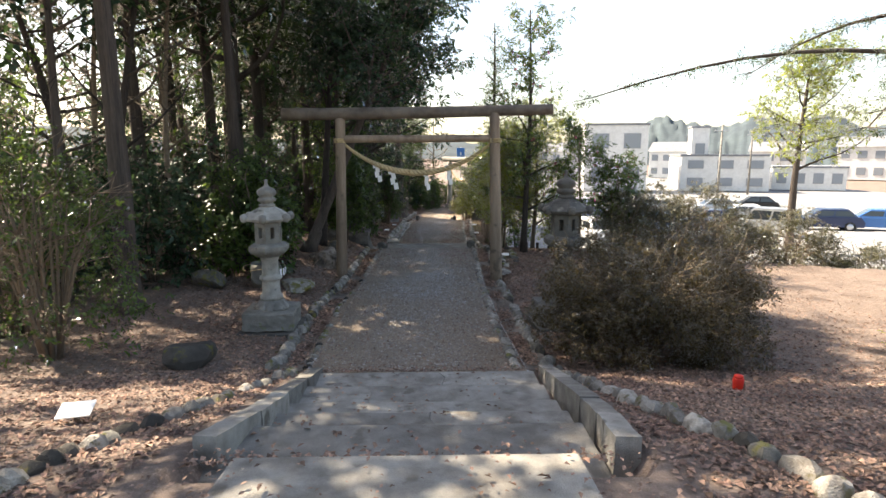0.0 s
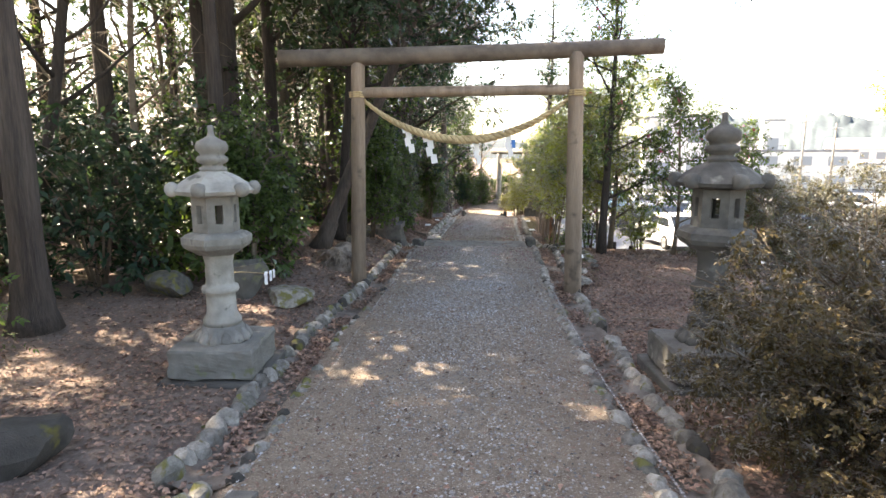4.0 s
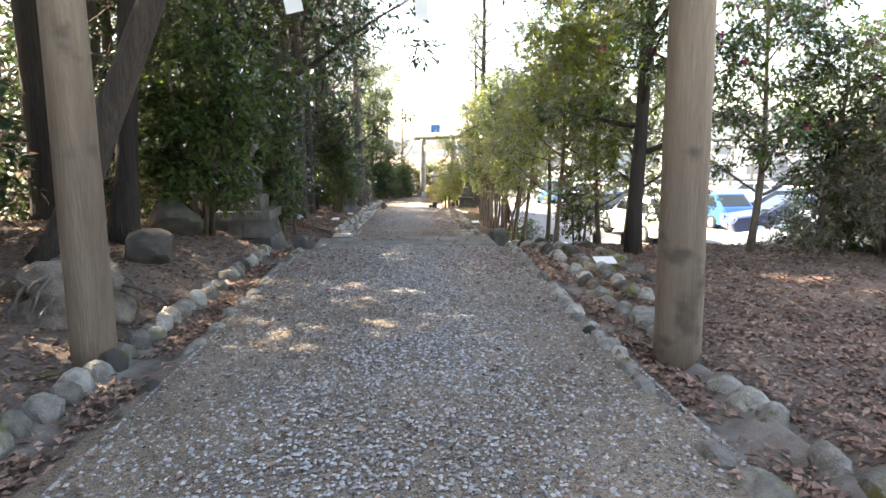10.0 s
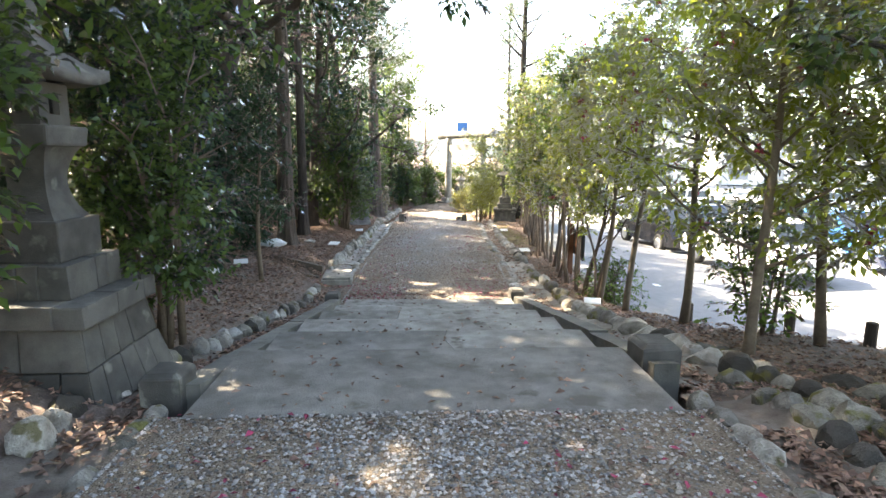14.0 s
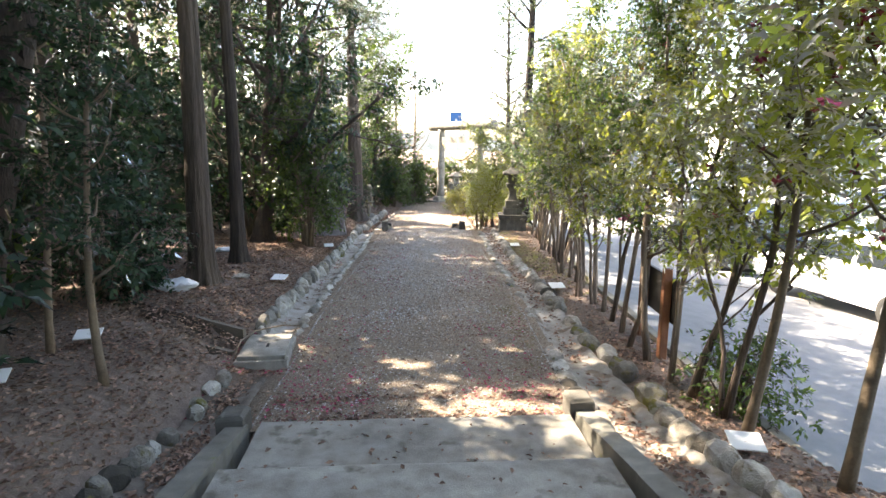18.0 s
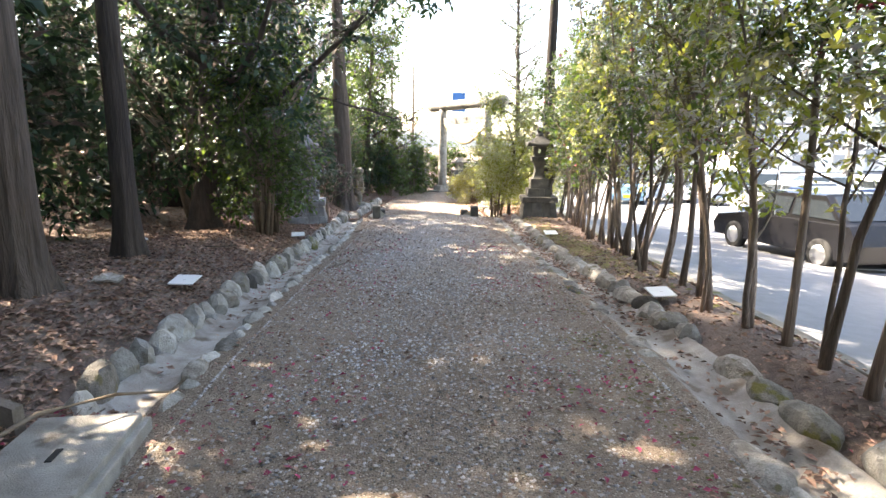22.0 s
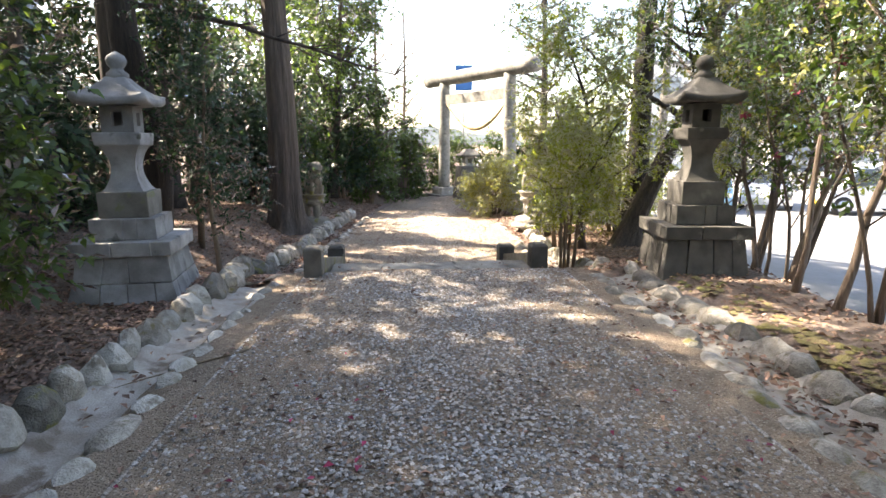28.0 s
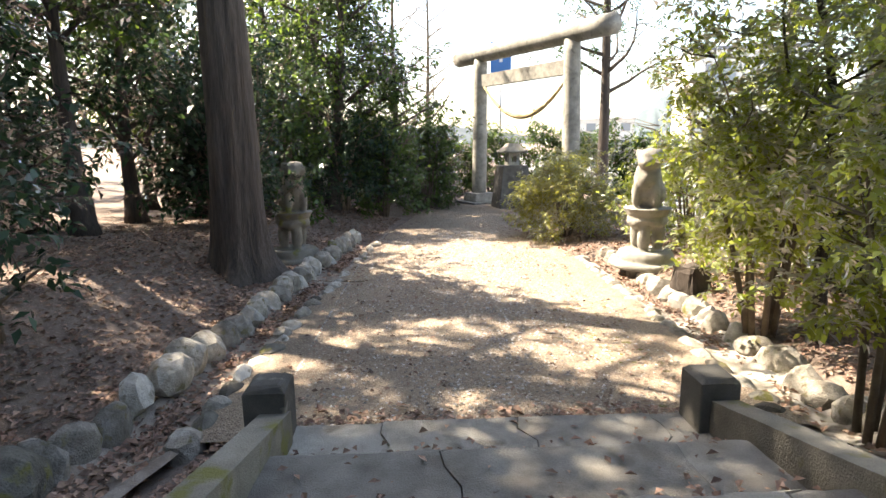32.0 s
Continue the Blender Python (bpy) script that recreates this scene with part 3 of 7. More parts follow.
# ---- stairs ----
def stairs(name, edges, z_top, z_low, half, label, cuts):
    """Low concrete steps that go down along +y; each tread is cast in slabs that have cracked apart along uneven joints."""
    st = tagged(thing(name, 0, 0, 0), label, "stairs", kind="structure")
    n = len(edges) - 1
    drop = (z_top - z_low) / n
    for k in range(n):
        y0, y1 = edges[k], edges[k + 1]
        z = z_top - drop * k
        xm = mid_x((y0 + y1) / 2)
        h = half(k / max(1, n - 1))
        r = random.Random(k + int(z_top * 10))
        joints = [-1.0] + sorted(cuts[k % len(cuts)]) + [1.0]
        depth = (y0 - 0.02, y0 + (y1 - y0) * 0.25, y0 + (y1 - y0) * 0.5, y0 + (y1 - y0) * 0.75, y1 - 0.03, y1 - 0.006, y1)
        wander = [[0.0 if abs(j) == 1.0 else r.uniform(-0.06, 0.06) for _ in depth] for j in joints]
        for q in range(len(joints) - 1):
            bm = bmesh.new()
            nx = 8
            settle = r.uniform(-0.008, 0.004)
            rows = []
            for j, yy in enumerate(depth):
                a = xm + joints[q] * h + wander[q][j] + (0.0035 if q else 0.0)
                b = xm + joints[q + 1] * h + wander[q + 1][j] - (0.0035 if q < len(joints) - 2 else 0.0)
                dz = (0, 0, 0, 0, 0, -0.008, -0.024)[j]
                rows.append([bm.verts.new((a + (b - a) * i / nx, yy + (0.012 * r.uniform(-1, 1) if j > 3 else 0), z + settle + dz - 0.005 * r.random())) for i in range(nx + 1)])
            rows.append([bm.verts.new((v.co.x, v.co.y, z - drop - 0.06)) for v in rows[-1]])
            for a, b in zip(rows, rows[1:]):
                for i in range(nx):
                    bm.faces.new((a[i], a[i + 1], b[i + 1], b[i]))
            for i in (0, nx):
                rim = [row[i] for row in rows[:-1]]
                low = [bm.verts.new((v.co.x, v.co.y, z - 0.12)) for v in rim]
                for a, b, c, d_ in zip(rim, rim[1:], low[1:], low):
                    bm.faces.new((a, b, c, d_))
            part("tread", bm, M["concrete"], st)
    return st


def kerb_run(parent, pts, w, h, material, label=""):
    """A kerb of square section along points, following their heights (its top)."""
    verts, faces = [], []
    for i, p in enumerate(pts):
        a, b = Vector(pts[max(0, i - 1)]), Vector(pts[min(len(pts) - 1, i + 1)])
        s = (b - a).cross(Vector((0, 0, 1))).normalized() * w / 2
        p = Vector(p)
        j = 0.006 * noise.noise((p.y * 5, p.x, 0))
        verts += [p - s - Vector((0, 0, h)), p - s * 0.94 + Vector((0, 0, j)), p + s * 0.94 + Vector((0, 0, j)), p + s - Vector((0, 0, h))]
    for i in range(len(pts) - 1):
        for k in range(3):
            faces.append((i * 4 + k, i * 4 + k + 1, (i + 1) * 4 + k + 1, (i + 1) * 4 + k))
    faces += [(3, 2, 1, 0), tuple(len(pts) * 4 - 4 + k for k in range(4))]
    return link_mesh("kerb", verts, faces, material, parent, label)


def post(parent, x, y, z, w, h, material):
    bm = block(w, w * 1.1, h, bevel=0.0)
    for f in bm.faces:
        if f.normal.z > 0.9:
            cap = f
    rim = bmesh.ops.inset_region(bm, faces=[cap], thickness=w * 0.2)
    for v in cap.verts:
        v.co.z += w * 0.14
    bmesh.ops.bevel(bm, geom=bm.edges[:], offset=0.01, segments=2, profile=0.6, affect="EDGES")
    r = random.Random(int(x * 100))
    for v in bm.verts:
        v.co += Vector((r.uniform(-1, 1), r.uniform(-1, 1), r.uniform(-1, 1))) * 0.003
    ob = part("kerb_post", bm, material, parent)
    ob.matrix_basis = pose(x, y, z)
    return ob


def line(a, b, n=12):
    return [tuple(Vector(a).lerp(Vector(b), i / (n - 1))) for i in range(n)]


def broken_kerb(parent, pts, w, h, material, breaks, seed):
    """A kerb of several lengths, each a little out of line with the next."""
    r = random.Random(seed)
    for a, b in zip(breaks, breaks[1:]):
        run = [Vector(p) + Vector((r.uniform(-0.012, 0.012), 0, r.uniform(-0.012, 0.008))) * 0.3 for p in pts[a:b + 1]]
        lift = Vector((r.uniform(-0.015, 0.015), 0.0, r.uniform(-0.015, 0.01)))
        run = [p + lift for p in run]
        run[0] = run[0].lerp(run[1], 0.03)
        run[-1] = run[-1].lerp(run[-2], 0.03)
        kerb_run(parent, run, w, h, material)


st0 = stairs("stairs_1", [-0.75, 0.12, 0.68, 1.25, 2.04, 2.83], 1.05, 0.2125, lambda k: 1.32 + 0.14 * k, "worn low concrete steps with sloping kerbs, strewn with leaves", ((), (0.12,), (), (-0.35,), (0.2,)))
broken_kerb(st0, line((-1.3, -0.5, 1.29), (-1.24, 0.25, 1.11), 5) + line((-1.23, 0.4, 1.07), (-1.29, 3.0, 0.38)), 0.17, 0.4, M["concrete"], (0, 4, 8, 12, 16), 1)
broken_kerb(st0, line((1.44, -0.55, 1.27), (1.52, 0.25, 1.11), 5) + line((1.53, 0.4, 1.07), (1.64, 3.0, 0.38)), 0.18, 0.4, M["concrete"], (0, 3, 6, 11, 16), 2)
slab = part("concrete_slab", block(2.1, 7.0, 0.3, bevel=0.02), M["concrete"])
slab.matrix_basis = pose(0.02, -4.24, 1.195, math.degrees(math.atan2(-0.42, 6.5)))
tagged(slab, "flat concrete walkway slab with leaf litter beside it", "slab", kind="structure")

st1 = stairs("stairs_2", [14.0, 15.0, 16.0, 17.0, 18.0, 19.0, 20.0], 0.07, -1.09, lambda k: 1.3, "wide shallow concrete steps between mossy kerbs", ((), (0.1,), (), (-0.3,), (), ()))
broken_kerb(st1, line((-1.3, 14.3, 0.12), (-1.28, 19.9, -0.86), 21), 0.17, 0.4, M["dark_granite"], (0, 5, 10, 15, 20), 3)
broken_kerb(st1, line((1.55, 14.5, 0.14), (1.6, 20.0, -0.86), 21), 0.17, 0.4, M["dark_granite"], (0, 5, 10, 15, 20), 4)
post(st1, -1.40, 14.35, -0.08, 0.22, 0.25, M["stained"])
post(st1, 1.55, 14.75, -0.08, 0.25, 0.25, M["stained"])
post(st1, -1.32, 19.95, -1.08, 0.22, 0.27, M["stained"])
post(st1, 1.6, 20.1, -1.08, 0.22, 0.28, M["stained"])

st2 = stairs("stairs_3", [33.75, 34.35, 34.95, 35.5], -1.36, -1.78, lambda k: 1.2, "cracked concrete steps with mossy sloping kerbs and stone posts", ((-0.55, 0.2, 0.7), (-0.3, 0.55), (-0.6, 0.05, 0.62)))
kerb_run(st2, line((-0.6, 33.75, -1.17), (-0.52, 35.3, -1.47), 8), 0.15, 0.4, M["mossy"])
kerb_run(st2, line((1.88, 33.9, -1.18), (1.8, 35.3, -1.47), 8), 0.15, 0.4, M["mossy"])
post(st2, -0.62, 33.65, -1.5, 0.19, 0.45, M["stained"])
post(st2, 1.89, 33.95, -1.5, 0.19, 0.39, M["stained"])
post(st2, -0.57, 35.36, -1.85, 0.21, 0.5, M["stained"])
post(st2, 1.78, 35.36, -1.85, 0.21, 0.48, M["stained"])


# ---- wooden torii ----
def log_part(name, a, b, r0, r1, material, parent, label="", n=14, sides=18, bend=0.0, seed=0):
    pts = [Vector(a).lerp(Vector(b), i / (n - 1)) + Vector((0, 0, bend * math.sin(math.pi * i / (n - 1)))) for i in range(n)]
    rad = [(r0 + (r1 - r0) * i / (n - 1)) * (1 + 0.02 * noise.noise((i * 0.7, seed, 0))) for i in range(n)]
    v, f = tube_data(pts, rad, sides, 0.015, seed)
    return link_mesh(name, v, f, material, parent, label, smooth=True)


ta = tagged(thing("torii", -0.1, 9.75, 0), "plain weathered wooden log gate with a straw rope across it", "torii")
log_part("post", (-1.9, 0.13, -0.1), (-1.83, 0.13, 4.0), 0.135, 0.115, M["log"], ta, "weathered brown log post", seed=1)
log_part("post", (1.9, -0.13, -0.1), (1.80, -0.13, 4.0), 0.15, 0.12, M["log"], ta, "weathered brown log post", seed=2)
log_part("lintel", (-3.2, 0.2, 3.98), (3.15, -0.2, 4.08), 0.145, 0.125, M["beam"], ta, "dark grey weathered log lintel", seed=3, bend=-0.02)
log_part("tie_beam", (-1.84, 0.12, 3.40), (1.82, -0.12, 3.42), 0.09, 0.085, M["log"], ta, seed=4)
# straw rope, twisted of two strands, tied round both posts
strands = []
for s in range(3):
    pts = []
    for i in range(90):
        u = i / 89
        c = Vector((-1.82 + 3.6 * u, 0.02 - 0.25 * u + 0.12, 3.36 - 0.75 * (1 - (2 * u - 1) ** 2) ** 0.9))
        a = u * 75 + s * 2.094
        r = 0.012 + 0.028 * math.sin(math.pi * u) ** 0.7
        pts.append(c + Vector((0, math.cos(a) * r, math.sin(a) * r)))
    strands.append(tube_data(pts, [0.014 + 0.028 * math.sin(math.pi * i / 89) ** 0.7 for i in range(90)], 6))
for x, y in ((-1.85, 0.13), (1.83, -0.13)):
    for k in range(3):
        ring = [(x + 0.135 * math.cos(a), y + 0.135 * math.sin(a), 3.33 + 0.035 * k) for a in np.linspace(0, 2 * math.pi, 17)]
        strands.append(tube_data(ring, [0.017] * 17, 5))
link_mesh("sacred_rope", *join_data(strands), M["rope"], ta, "twisted golden straw rope sagging between the posts", smooth=True)


def shide(x, y, z, size, turn, parent, flip=1):
    """A zigzag paper streamer of four folds."""
    verts, faces = [], []
    w, h = size * 0.21, size * 0.27
    for k in range(4):
        dx, dz = flip * w * (0.28 * k + (0.22 if k % 2 else -0.22)), -k * h * 0.9
        yy = 0.02 * (k % 2) + 0.008 * k
        o = len(verts)
        verts += [(dx - w / 2, yy, dz), (dx + w / 2, yy, dz + 0.02), (dx + w / 2 + flip * w * 0.25, yy + 0.012, dz - h), (dx - w / 2 + flip * w * 0.25, yy + 0.012, dz - h - 0.02)]
        verts += [(a, b + 0.002, c) for a, b, c in verts[o:o + 4]]
        faces += [(o, o + 1, o + 2, o + 3), (o + 7, o + 6, o + 5, o + 4)] + [(o + i, o + 4 + i, o + 4 + (i + 1) % 4, o + (i + 1) % 4) for i in range(4)]
    ob = link_mesh("paper_streamer", verts, faces, M["paper"], parent, "white zigzag paper streamer")
    ob.matrix_basis = pose(x, y, z, 0, 0, turn)


shide(-1.02, 0.07, 2.86, 0.46, 15, ta, 1)
shide(-0.66, 0.06, 2.72, 0.50, -10, ta, 1)
shide(0.18, 0.0, 2.66, 0.46, 35, ta, 1)
shide(0.70, -0.06, 2.78, 0.44, 20, ta, 1)


# ---- stone lanterns ----
def roof_square(w, h, lift, z, thick=0.06, x=0.0, y=0.0, top=0.14):
    """A square hipped lantern roof with hollow slopes and upturned corners."""
    bm = bmesh.new()
    n, rows = 9, 7
    prev = None
    for side in range(4):
        a = math.pi / 2 * side
        g = []
        for j in range(rows):
            u = j / (rows - 1)
            half = w / 2 * (1 - u) + top * u
            zz = z + thick + h * (u ** 1.35)
            row = []
            for i in range(n):
                s = -1 + 2 * i / (n - 1)
                e = lift * abs(s) ** 3 * (1 - u) ** 2
                p = Vector((s * half, -half, zz + e))
                row.append(bm.verts.new((x + p.x * math.cos(a) - p.y * math.sin(a), y + p.x * math.sin(a) + p.y * math.cos(a), p.z)))
            g.append(row)
        under = [bm.verts.new((v.co.x, v.co.y, v.co.z - thick)) for v in g[0]]
        inner = [bm.verts.new((x + (v.co.x - x) * 0.45, y + (v.co.y - y) * 0.45, z + 0.015)) for v in g[0]]
        for p, q in [(inner, under), (under, g[0])] + list(zip(g, g[1:])):
            for i in range(n - 1):
                bm.faces.new((p[i], p[i + 1], q[i + 1], q[i]))
    bmesh.ops.remove_doubles(bm, verts=bm.verts, dist=0.001)
    return bm


def vase(w0, w1, waist, h, z, rows=12):
    """A square shaft, flared at both ends."""
    bm = bmesh.new()
    rings = []
    for j in range(rows + 1):
        u = j / rows
        w = (w0 * (1 - u) + w1 * u) - (((w0 + w1) / 2 - waist) * math.sin(math.pi * u) ** 0.8)
        rings.append([bm.verts.new((sx * w / 2, sy * w / 2, z + h * u)) for sx, sy in ((-1, -1), (1, -1), (1, 1), (-1, 1))])
    for a, b in zip(rings, rings[1:]):
        for k in range(4):
            bm.faces.new((a[k], a[(k + 1) % 4], b[(k + 1) % 4], b[k]))
    bm.faces.new(rings[0][::-1])
    bm.faces.new(rings[-1])
    return bm


def fire_box(w, h, z, hole, material, parent, sides=4):
    """The lantern's chamber: walls with a square opening in each, joined in one shell."""
    bm = bmesh.new()
    r = w / 2 / math.cos(math.pi / sides)
    lo, hi = 0.5 - hole / w / 2, 0.5 + hole / w / 2
    for k in range(sides):
        a0, a1 = 2 * math.pi * (k + 0.5) / sides, 2 * math.pi * (k + 1.5) / sides
        p0, p1 = Vector((r * math.cos(a0), r * math.sin(a0), 0)), Vector((r * math.cos(a1), r * math.sin(a1), 0))
        def q(u, v, t=1.0):
            p = p0.lerp(p1, u) * t
            return bm.verts.new((p.x, p.y, z + v * h))
        grid_u, grid_v = (0, lo, hi, 1), (0, 0.26, 0.76, 1)
        for i in range(3):
            for j in range(3):
                if (i, j) != (1, 1):
                    u0, u1, v0, v1 = grid_u[i], grid_u[i + 1], grid_v[j], grid_v[j + 1]
                    bm.faces.new((q(u0, v0), q(u1, v0), q(u1, v1), q(u0, v1)))
                    bm.faces.new((q(u0, v1, 0.78), q(u1, v1, 0.78), q(u1, v0, 0.78), q(u0, v0, 0.78)))
        r4 = [(lo, 0.26), (hi, 0.26), (hi, 0.76), (lo, 0.76)]
        for (ua, va), (ub, vb) in zip(r4, r4[1:] + r4[:1]):
            bm.faces.new((q(ub, vb), q(ua, va), q(ua, va, 0.78), q(ub, vb, 0.78)))
    bmesh.ops.remove_doubles(bm, verts=bm.verts, dist=0.0005)
    return part("fire_box", bm, material, parent)


def tall_lantern(name, x, y, z, stone, dark, label, rz=0.0, rocks=True, group=""):
    """Square tiered lantern on a rubble plinth with a coping."""
    la = tagged(thing(name, x, y, z, rz), label, "stone lantern", group)
    la.scale = (0.82, 0.82, 1.0)
    foot, neck, tall = (0.6 if rocks else 0.54), 0.47, 0.45
    def batter(h):
        return neck + (foot - neck) * (1 - h / tall) ** 1.7
    plinth = part("plinth", lathe([(1.414 * (batter(tall * q / 6) - 0.05), tall * q / 6 - (0.1 if q == 0 else 0)) for q in range(7)], 4), M["dark_granite"], la, "battered rubble plinth")
    rr = random.Random(int(x * 10))
    levels = (-0.06, 0.2, tall) if rocks else (-0.06, tall)
    for face in range(4):
        for j in range(len(levels) - 1):
            z0, z1 = levels[j], levels[j + 1]
            h0, h1 = batter(max(z0, 0)), batter(z1)
            u, last = -1.0, 0.0
            while u < 0.98:
                w = rr.uniform(0.2, 0.36) / h0
                u2 = 1.0 if u + w * 1.5 > 1 else u + w
                slant = rr.uniform(-0.05, 0.05) if u2 < 1 else 0.0
                g = 0.004
                bm = bmesh.new()
                lo = [bm.verts.new((q * h0 + (g if q == u else -g), -h0 + 0.004 * rr.uniform(-1, 1), z0 + g)) for q in (u, u2)]
                hi = [bm.verts.new(((q + (slant if q == u2 else last)) * h1 + (g if q == u else -g), -h1 + 0.008 * rr.uniform(-1, 1), z1 - g)) for q in (u2, u)]
                front = lo + hi
                back = [bm.verts.new((v.co.x * 0.94, v.co.y + 0.07, v.co.z)) for v in front]
                bm.faces.new(front)
                bm.faces.new(back[::-1])
                for i in range(4):
                    bm.faces.new((front[i], back[i], back[(i + 1) % 4], front[(i + 1) % 4]))
                bmesh.ops.bevel(bm, geom=bm.edges[:], offset=0.01, segments=2, profile=0.6, affect="EDGES")
                ob = part("plinth_stone", bm, stone, plinth)
                ob.matrix_basis = Matrix.Rotation(face * math.pi / 2, 4, "Z")
                u, last = u2, slant
    def course(nm, half, z0, h, cuts, material):
        """A square course of long blocks round a core."""
        core = part(nm, block(2 * half - 0.06, 2 * half - 0.06, h - 0.006, z0, bevel=0.0), M["dark_granite"], la)
        for face in range(4):
            for p, q in zip(cuts, cuts[1:]):
                wd_, pos = (q - p) * half * 2 - 0.006, (p + q - 1) * half
                ob = part("coping_block" if nm == "coping" else "tier_block", block(wd_, 0.2, h, z0, bevel=0.01, jitter=0.003, seed=face + int(p * 10)), material, core)
                ob.matrix_basis = Matrix.Rotation(face * math.pi / 2, 4, "Z") @ pose(pos, -half + 0.1, 0)
    course("coping", 0.53, tall, 0.13, (0.0, 0.42, 0.81), stone)
    z0 = tall + 0.13
    course("lower_tier", 0.35, z0, 0.20, (0.0, 0.5, 0.71), stone)
    part("upper_tier", block(0.53, 0.53, 0.24, z0 + 0.20, bevel=0.012, jitter=0.003), dark, la)
    part("shaft", vase(0.44, 0.42, 0.26, 0.42, z0 + 0.44), stone, la)
    part("platform", block(0.48, 0.48, 0.12, z0 + 0.86, bevel=0.02, top=1.06), stone, la)
    fire_box(0.34, 0.24, z0 + 0.98, 0.12, stone, la)
    part("roof", roof_square(0.76, 0.20, 0.05, z0 + 1.22, top=0.1), stone, la, smooth=True)
    zf = z0 + 1.46
    part("finial", lathe([(0.11, zf), (0.12, zf + 0.05), (0.075, zf + 0.08), (0.065, zf + 0.10), (0.095, zf + 0.13), (0.11, zf + 0.17), (0.09, zf + 0.21), (0.035, zf + 0.24), (0.01, zf + 0.25)], 20), stone, la, smooth=True)
    return la


def rough_block(w, h, z):
    """A square block with hewn, chipped faces."""
    bm = bmesh.new()
    bmesh.ops.create_cube(bm, size=1)
    bmesh.ops.subdivide_edges(bm, edges=bm.edges[:], cuts=9, use_grid_fill=True)
    for v in bm.verts:
        p = Vector((v.co.x * w, v.co.y * w, (v.co.z + 0.5) * h + z))
        edge = sum(abs(c) > 0.49 for c in v.co)
        chip = 0.035 * noise.noise(p * 5.0) + 0.018 * noise.noise(p * 13.0)
        flat = Vector((v.co.x, v.co.y, 0)).normalized() if abs(v.co.z) < 0.49 else Vector((0, 0, 1))
        v.co = p + flat * chip - (Vector((v.co.x, v.co.y, v.co.z * 0.6)).normalized() * 0.02 * (edge - 1) if edge > 1 else Vector((0, 0, 0)))
    return bm


def round_lantern(name, x, y, z, label, stone, rz=0.0, size=(0.9, 0.9, 0.865)):
    """Kasuga lantern: square block, lotus foot, round shaft with a ring, hexagonal chamber, scrolled roof and onion finial."""
    la = tagged(thing(name, x, y, z, rz), label, "stone lantern", "lanterns before the wooden gate")
    la.scale = size
    part("footing", block(1.22, 1.22, 0.22, -0.12, bevel=0.02, jitter=0.01), M["stained"], la)
    part("base_block", rough_block(1.04, 0.36, 0.10), M["stained"] if stone == M["stained"] else M["dark_granite"], la, "dark stained granite block")
    lotus = lathe([(0.34, 0.45), (0.35, 0.49), (0.33, 0.53), (0.27, 0.58), (0.235, 0.64)], 32)
    part("lotus_foot", lotus, stone, la, smooth=True)
    pet = lathe([(0.02, 0.0), (0.075, 0.03), (0.08, 0.08), (0.03, 0.15), (0.005, 0.17)], 8)
    for v in pet.verts:
        v.co.y *= 0.35
    first = part("lotus_petal", pet, stone, la, smooth=True)
    first.matrix_basis = pose(0, -0.352, 0.45, -30)
    for k in range(1, 14):
        p = first.copy()
        scene.collection.objects.link(p)
        p.matrix_basis = Matrix.Rotation(k * 2 * math.pi / 14, 4, "Z") @ pose(0, -0.352, 0.45, -30)
    part("shaft", lathe([(0.23, 0.64), (0.235, 0.70), (0.185, 0.77), (0.175, 0.98), (0.18, 1.015), (0.215, 1.03), (0.225, 1.06), (0.215, 1.10), (0.18, 1.115), (0.17, 1.15), (0.165, 1.38), (0.185, 1.46), (0.22, 1.50)], 32), stone, la, smooth=True)
    part("platform", lathe([(0.24, 1.48), (0.30, 1.52), (0.39, 1.57), (0.42, 1.62), (0.42, 1.69), (0.36, 1.73), (0.31, 1.745)], 6), stone, la)
    fire_box(0.48, 0.42, 1.74, 0.16, stone, la, 6)
    roof = lathe([(0.28, 2.15), (0.47, 2.18), (0.50, 2.22), (0.42, 2.29), (0.30, 2.37), (0.19, 2.42), (0.15, 2.44)], 6)
    rf = part("roof", roof, stone, la)
    for k in range(6):
        a = 2 * math.pi * (k + 0.5) / 6
        scroll = lathe([(0.01, -0.07), (0.07, -0.06), (0.085, 0.0), (0.07, 0.06), (0.01, 0.07)], 12)
        ob = part("roof_scroll", scroll, stone, rf, smooth=True)
        ob.matrix_basis = Matrix.Rotation(a, 4, "Z") @ pose(0.475, 0, 2.24, 90, 0, 0)
    part("finial", lathe([(0.13, 2.43), (0.165, 2.455), (0.155, 2.48), (0.115, 2.495), (0.12, 2.515), (0.175, 2.54), (0.185, 2.575), (0.17, 2.60), (0.135, 2.615), (0.15, 2.64), (0.185, 2.67), (0.19, 2.72), (0.165, 2.765), (0.09, 2.80), (0.045, 2.83), (0.032, 2.88), (0.036, 2.94), (0.01, 2.95)], 24), stone, la, smooth=True)
    return la


